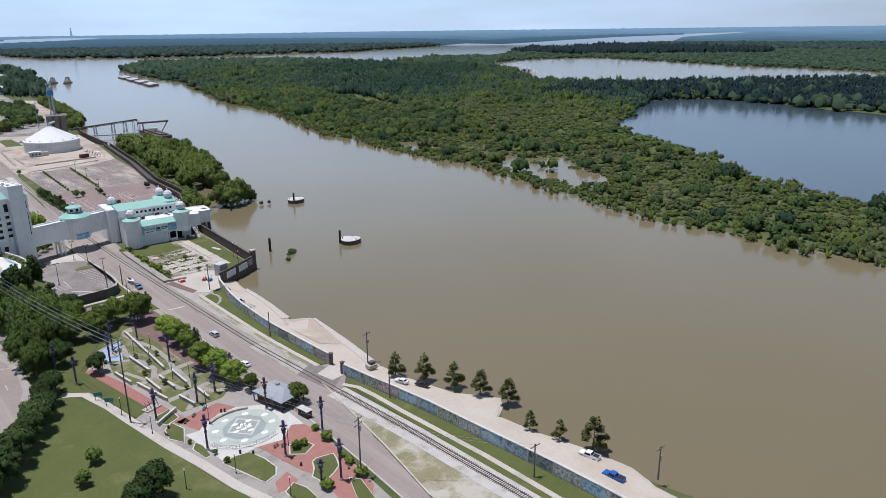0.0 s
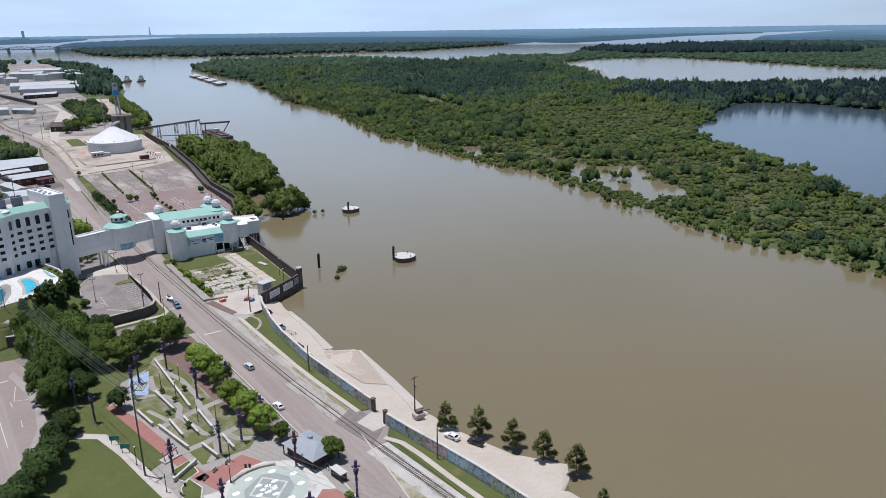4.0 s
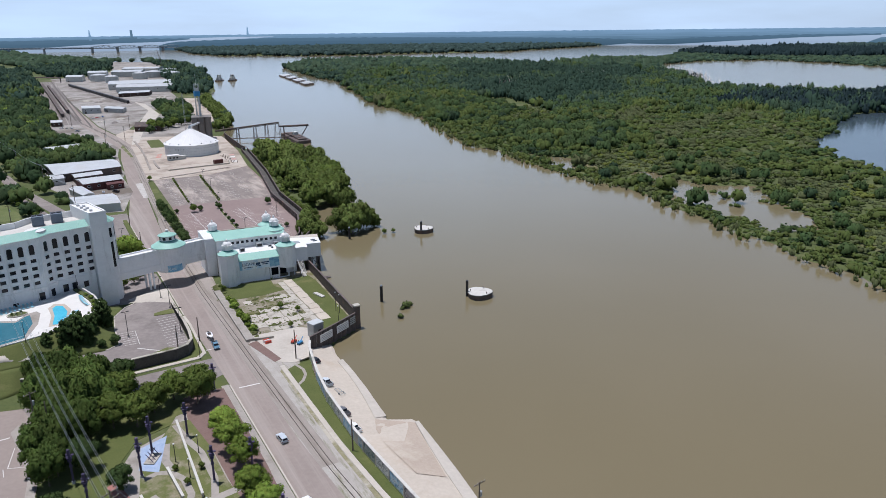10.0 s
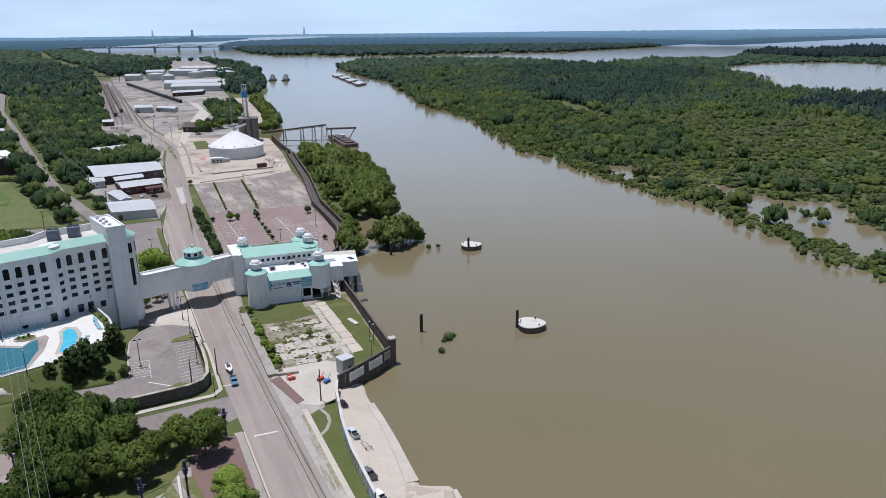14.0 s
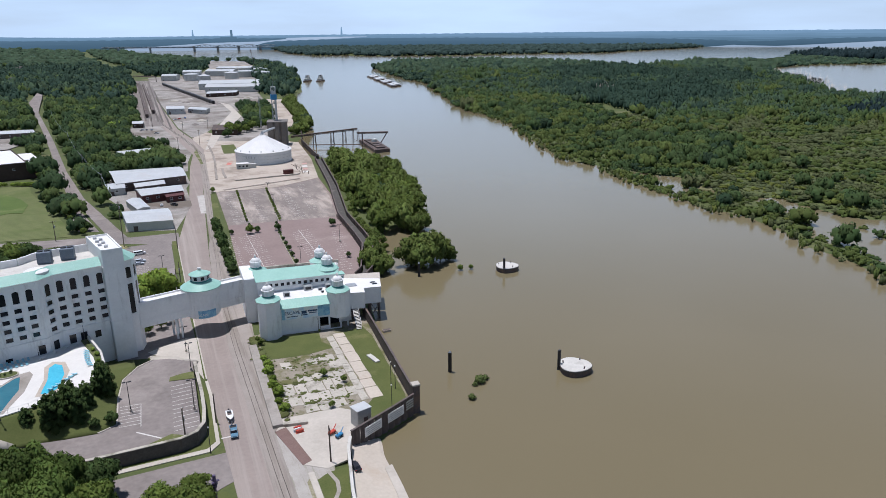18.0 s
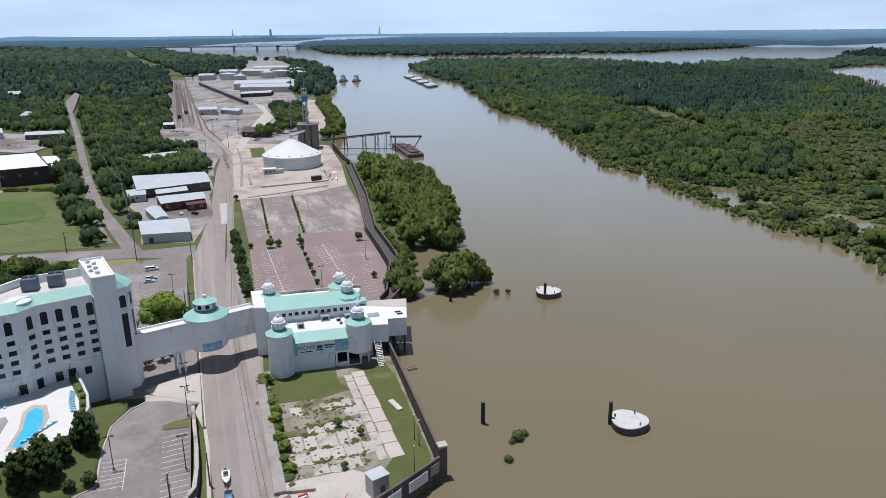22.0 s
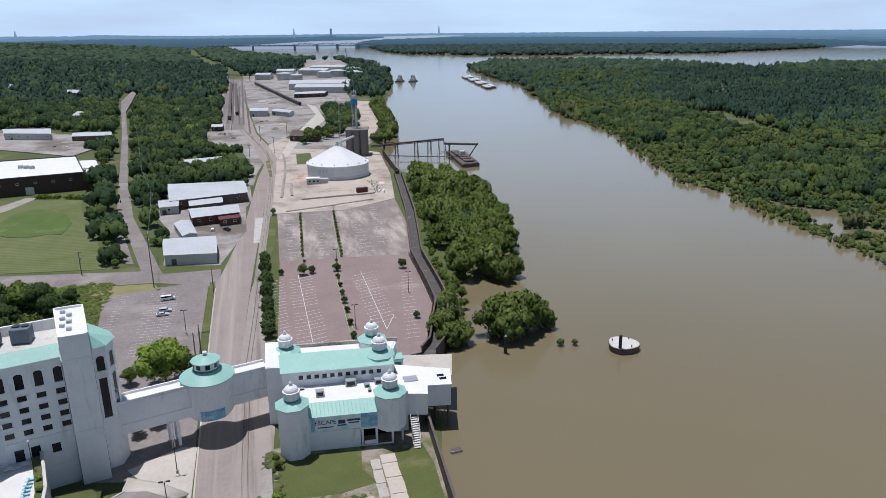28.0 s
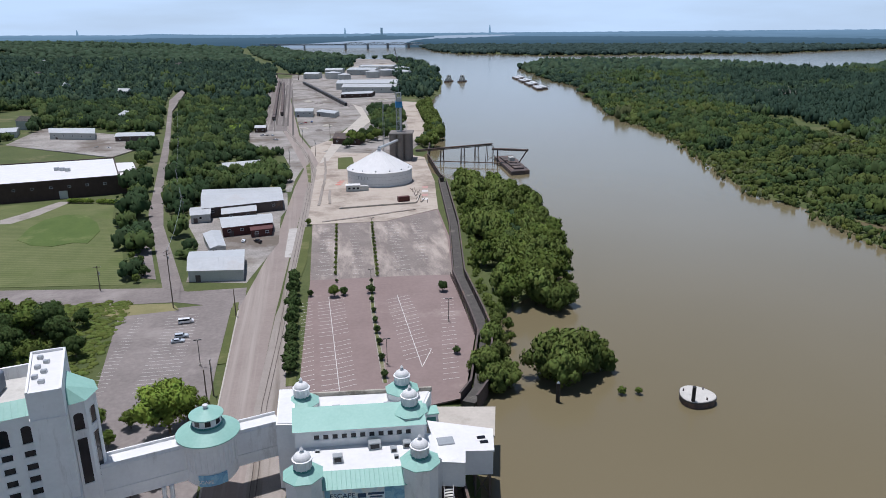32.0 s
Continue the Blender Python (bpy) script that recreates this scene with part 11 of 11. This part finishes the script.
    tall, wide = rng.uniform(8, 16, len(x)) * (1 + 0.3 * waver(x, y, 22.0)), rng.uniform(6.5, 12.5, len(x))
    tall = np.where(belt, tall * 1.6, np.where(x > 1400, tall * 0.6, tall))
    canopy("black_woodland", x[belt], y[belt], z[belt] - 0.3, wide[belt], tall[belt], FAR_CROWNS, WOODS_SHADE, "far woods behind the lakes, coloured for cloud shadow", 92)
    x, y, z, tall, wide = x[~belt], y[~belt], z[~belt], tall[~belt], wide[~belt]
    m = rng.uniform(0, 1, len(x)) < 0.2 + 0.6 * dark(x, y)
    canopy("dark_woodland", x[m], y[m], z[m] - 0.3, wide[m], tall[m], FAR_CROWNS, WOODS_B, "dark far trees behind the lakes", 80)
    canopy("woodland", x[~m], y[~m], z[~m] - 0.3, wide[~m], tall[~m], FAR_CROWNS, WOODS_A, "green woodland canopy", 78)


island_woods()

CLEAR = [[(-150, 236), (-20, 226), (60, 226), (120, 420), (115, 520), (84, 540), (56, 640), (64, 790), (98, 785), (84, 640), (72, 566), (95, 570), (140, 830), (140, 890), (113, 1000), (116, 1060), (148, 1160), (152, 1260), (165, 1400), (228, 1800), (238, 2150), (150, 2230), (108, 1750), (70, 1500), (-28, 1450), (-64, 1790), (-75, 1790), (-50, 1214), (-44, 760), (-40, 690), (-52, 640), (-44, 545), (-20, 520), (-24, 500), (-60, 492), (-58, 450), (-16, 455), (-14, 425), (-15, 394),
          (-58, 391), (-60, 336), (-49, 300), (-49, 276), (-60, 258)],
         [(-54, 246), (-82, 357), (-101, 479), (-126, 640), (-176, 954), (-181, 1082), (-159, 1040), (-138, 819), (-101, 574), (-80, 424), (-65, 334), (-46, 246)],
         [(-240, 240), (-66, 240), (-80, 300), (-96, 380), (-105, 480), (-130, 560), (-160, 600), (-160, 560), (-250, 600), (-330, 560), (-330, 300)],
         [(-240, 590), (-130, 575), (-118, 598), (-126, 650), (-165, 665), (-190, 700), (-235, 705)], [(-205, 592), (-140, 582), (-130, 537), (-180, 524)], [(-260, 620), (-240, 640), (-250, 760), (-300, 860), (-320, 840)],
         [(-100, 1760), (-60, 1780), (-170, 2600), (-300, 3900), (-330, 3900), (-215, 2600)]]


def town_woods():
    def keep(x, y, z):
        m = (inside_depth(x, y, MAINLAND) > 6) & (y > 250)
        for c in CLEAR:
            m &= inside_depth(x, y, c) < -1.5
        return m
    x, y, z, rng = scatter(-330, 130, 250, 900, 8.2, 64, keep)
    patch = waver(x, y, 40.0) + 0.6 * waver(y, x, 17.0)
    low = np.where(x < -62, 1.0, 0.85) * rng.choice([0.55, 0.85, 1.0, 1.35], len(x), p=[0.2, 0.3, 0.3, 0.2]) * (1 + 0.2 * waver(x, y, 13.0))
    tall, wide = rng.uniform(8.0, 11.0, len(x)) * low, rng.uniform(5.2, 7.8, len(x)) * np.sqrt(low)
    tone = patch * 0.4 + rng.normal(0, 0.5, len(x)) - 0.15
    for nm, m, mt, i in (("lime_town_woods", tone > 1.05, LEAF_BRIGHT, 81), ("town_woods", (tone <= 1.05) & (tone > -0.05), TOWN_GREEN, 82), ("dark_town_woods", tone <= -0.05, TOWN_DARK, 83)):
        canopy(nm, x[m], y[m], z[m] - 0.3, wide[m], tall[m], TREE_CROWNS, mt, "dense broad-leaved trees on the town side", i)
    x, y, z, rng = scatter(-1250, 300, 250, 2000, 14.5, 65, lambda x, y, z: keep(x, y, z) & ((x < -330) | (y > 900)) & (x > -250 - y * 0.5))
    patch = waver(x, y, 70.0) + 0.6 * waver(y, x, 31.0)
    low = rng.choice([0.7, 0.9, 1.0, 1.35], len(x), p=[0.25, 0.3, 0.25, 0.2])
    tall, wide = rng.uniform(10, 15, len(x)) * low, rng.uniform(7.0, 10.5, len(x)) * np.sqrt(low)
    # farther hills shift to the leaf colours with haze in them
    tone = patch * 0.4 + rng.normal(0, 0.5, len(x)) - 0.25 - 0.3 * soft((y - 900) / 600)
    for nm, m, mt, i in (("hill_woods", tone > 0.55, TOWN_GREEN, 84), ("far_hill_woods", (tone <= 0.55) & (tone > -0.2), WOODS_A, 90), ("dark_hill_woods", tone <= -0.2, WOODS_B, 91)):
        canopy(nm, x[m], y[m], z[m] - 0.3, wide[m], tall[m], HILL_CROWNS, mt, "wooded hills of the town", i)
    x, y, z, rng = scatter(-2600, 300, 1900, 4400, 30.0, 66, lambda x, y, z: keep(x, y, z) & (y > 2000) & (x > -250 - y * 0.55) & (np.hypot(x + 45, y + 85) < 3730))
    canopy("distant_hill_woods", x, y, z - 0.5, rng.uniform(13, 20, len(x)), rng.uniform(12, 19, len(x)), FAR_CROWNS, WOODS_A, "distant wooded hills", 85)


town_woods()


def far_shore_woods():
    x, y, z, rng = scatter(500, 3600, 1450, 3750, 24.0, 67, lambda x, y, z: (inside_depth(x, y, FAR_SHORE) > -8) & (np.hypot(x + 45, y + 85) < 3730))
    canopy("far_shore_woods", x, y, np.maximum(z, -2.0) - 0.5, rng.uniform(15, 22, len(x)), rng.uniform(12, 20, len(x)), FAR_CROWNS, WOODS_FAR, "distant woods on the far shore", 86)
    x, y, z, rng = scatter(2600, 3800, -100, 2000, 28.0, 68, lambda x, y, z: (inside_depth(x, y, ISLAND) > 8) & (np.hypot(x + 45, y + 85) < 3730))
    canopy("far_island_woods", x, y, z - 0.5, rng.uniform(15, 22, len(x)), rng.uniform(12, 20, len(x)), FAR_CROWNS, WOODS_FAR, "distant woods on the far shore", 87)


far_shore_woods()


# ---- trees along the hill road, the yards and the bank upstream ----
HILL_LEFT = [(-57, 258), (-72, 320), (-82, 357), (-100, 470), (-122, 620)]
rr = random.Random(41)
row = []
for p in resample(offset_line(HILL_LEFT, -5.0), 5.6):
    row.append((p[0] + rr.uniform(-3.0, 1.5), p[1] + rr.uniform(-1.5, 1.5), rr.uniform(0.34, 0.66)))
plant(MID_FAR + DARK_FAR, row, "roadside_tree", "leafy tree beside the hill road", "trees beside the hill road")
plant(DARK_FAR + MID_FAR, [(x + rr.uniform(-3, 3), y + rr.uniform(-3, 3), rr.uniform(0.8, 1.25)) for x, y in ((27, 548), (34, 552), (40, 556), (47, 560), (30, 562), (38, 566), (46, 572), (54, 568), (34, 576), (42, 582), (50, 584), (60, 580), (48, 596), (58, 594), (66, 590), (24, 540))],
      "yard_tree", "dark green tree between house and silos", "trees beside the silos")
bank = []
for p in resample([(88, 535), (100, 570), (112, 640), (122, 720), (130, 800), (138, 850)], 7.0):
    for k in range(2):
        bank.append((p[0] + rr.uniform(-9, 5), p[1] + rr.uniform(-4, 4), rr.uniform(0.7, 1.15), -1.0))
plant(WILLOW_FAR + MID_FAR, bank, "bank_tree", "leafy green tree on the upstream bank", "trees on the upstream bank")
plant(DARK_FAR + MID_FAR, [(rr.uniform(-112, -74), rr.uniform(178, 226), rr.uniform(0.7, 1.2)) for k in range(15)], "thicket_tree", "dark overgrown thicket tree", "thicket beside the lot")
plant(DARK_FAR, [(-47, 400, 1.0), (-40, 404, 1.1), (-33, 402, 1.0), (-27, 400, 0.9), (-44, 410, 1.0), (-36, 412, 1.1), (-28, 409, 0.9), (-21, 404, 0.7), (-52, 398, 0.9)], "yard_tree", "dense dark tree behind the metal sheds", "trees behind the sheds")


def weeds():
    """Low weeds and rough grass tufts on the vacant lot, the thicket's field and the kerbs."""
    rng = np.random.default_rng(91)
    xs, ys, hs = [], [], []
    for y, deep, x0, x1 in ROWS:
        n = 42
        xs.append(rng.choice(rng.uniform(x0, x1, 9), n) + rng.normal(0, 0.7, n))
        ys.append(y + deep + rng.normal(0.35, 0.55, n))
        hs.append(rng.uniform(0.10, 0.28, n))
    n = 150
    xs.append(rng.uniform(-8, 9.5, n))
    ys.append(rng.uniform(66, 97, n))
    hs.append(rng.uniform(0.08, 0.22, n))
    n = 90
    xs.append(rng.normal(-9.2, 0.3, n))
    ys.append(rng.uniform(64, 114, n))
    hs.append(rng.uniform(0.25, 0.8, n))
    x, y, h = np.concatenate(xs), np.concatenate(ys), np.concatenate(hs)
    canopy("weeds", x, y, np.full(len(x), 0.02), h * rng.uniform(2.0, 4.5, len(x)), h, WEED_CROWNS, LEAF_OLIVE, "weeds and grass tufts in the cracked lot", 92)
    n = 1700
    x, y = rng.uniform(-118, -60, n), rng.uniform(172, 238, n)
    canopy("weed_field", x, y, height(x, y) - 0.1, rng.uniform(1.2, 2.4, n), rng.uniform(0.4, 1.0, n), WEED_CROWNS, LEAF_WEEDS, "bright rough weeds beside the grey lot", 93)


weeds()


# ---- life size ----
# the plan is brought to metres; vehicles and loose furniture were drawn in metres from the start
DRAWN_FULL = ("car", "van", "pickup_truck", "boat_trailer", "sun_lounger", "patio_table", "bench", "litter_bin")
for ob in list(scene.collection.objects):
    if ob.parent is None and (ob.type == "MESH" or ob.type == "EMPTY"):
        if ob.name.split(".")[0] in DRAWN_FULL:
            ob.location = ob.location * SIZE
        else:
            ob.matrix_basis = Matrix.Scale(SIZE, 4) @ ob.matrix_basis
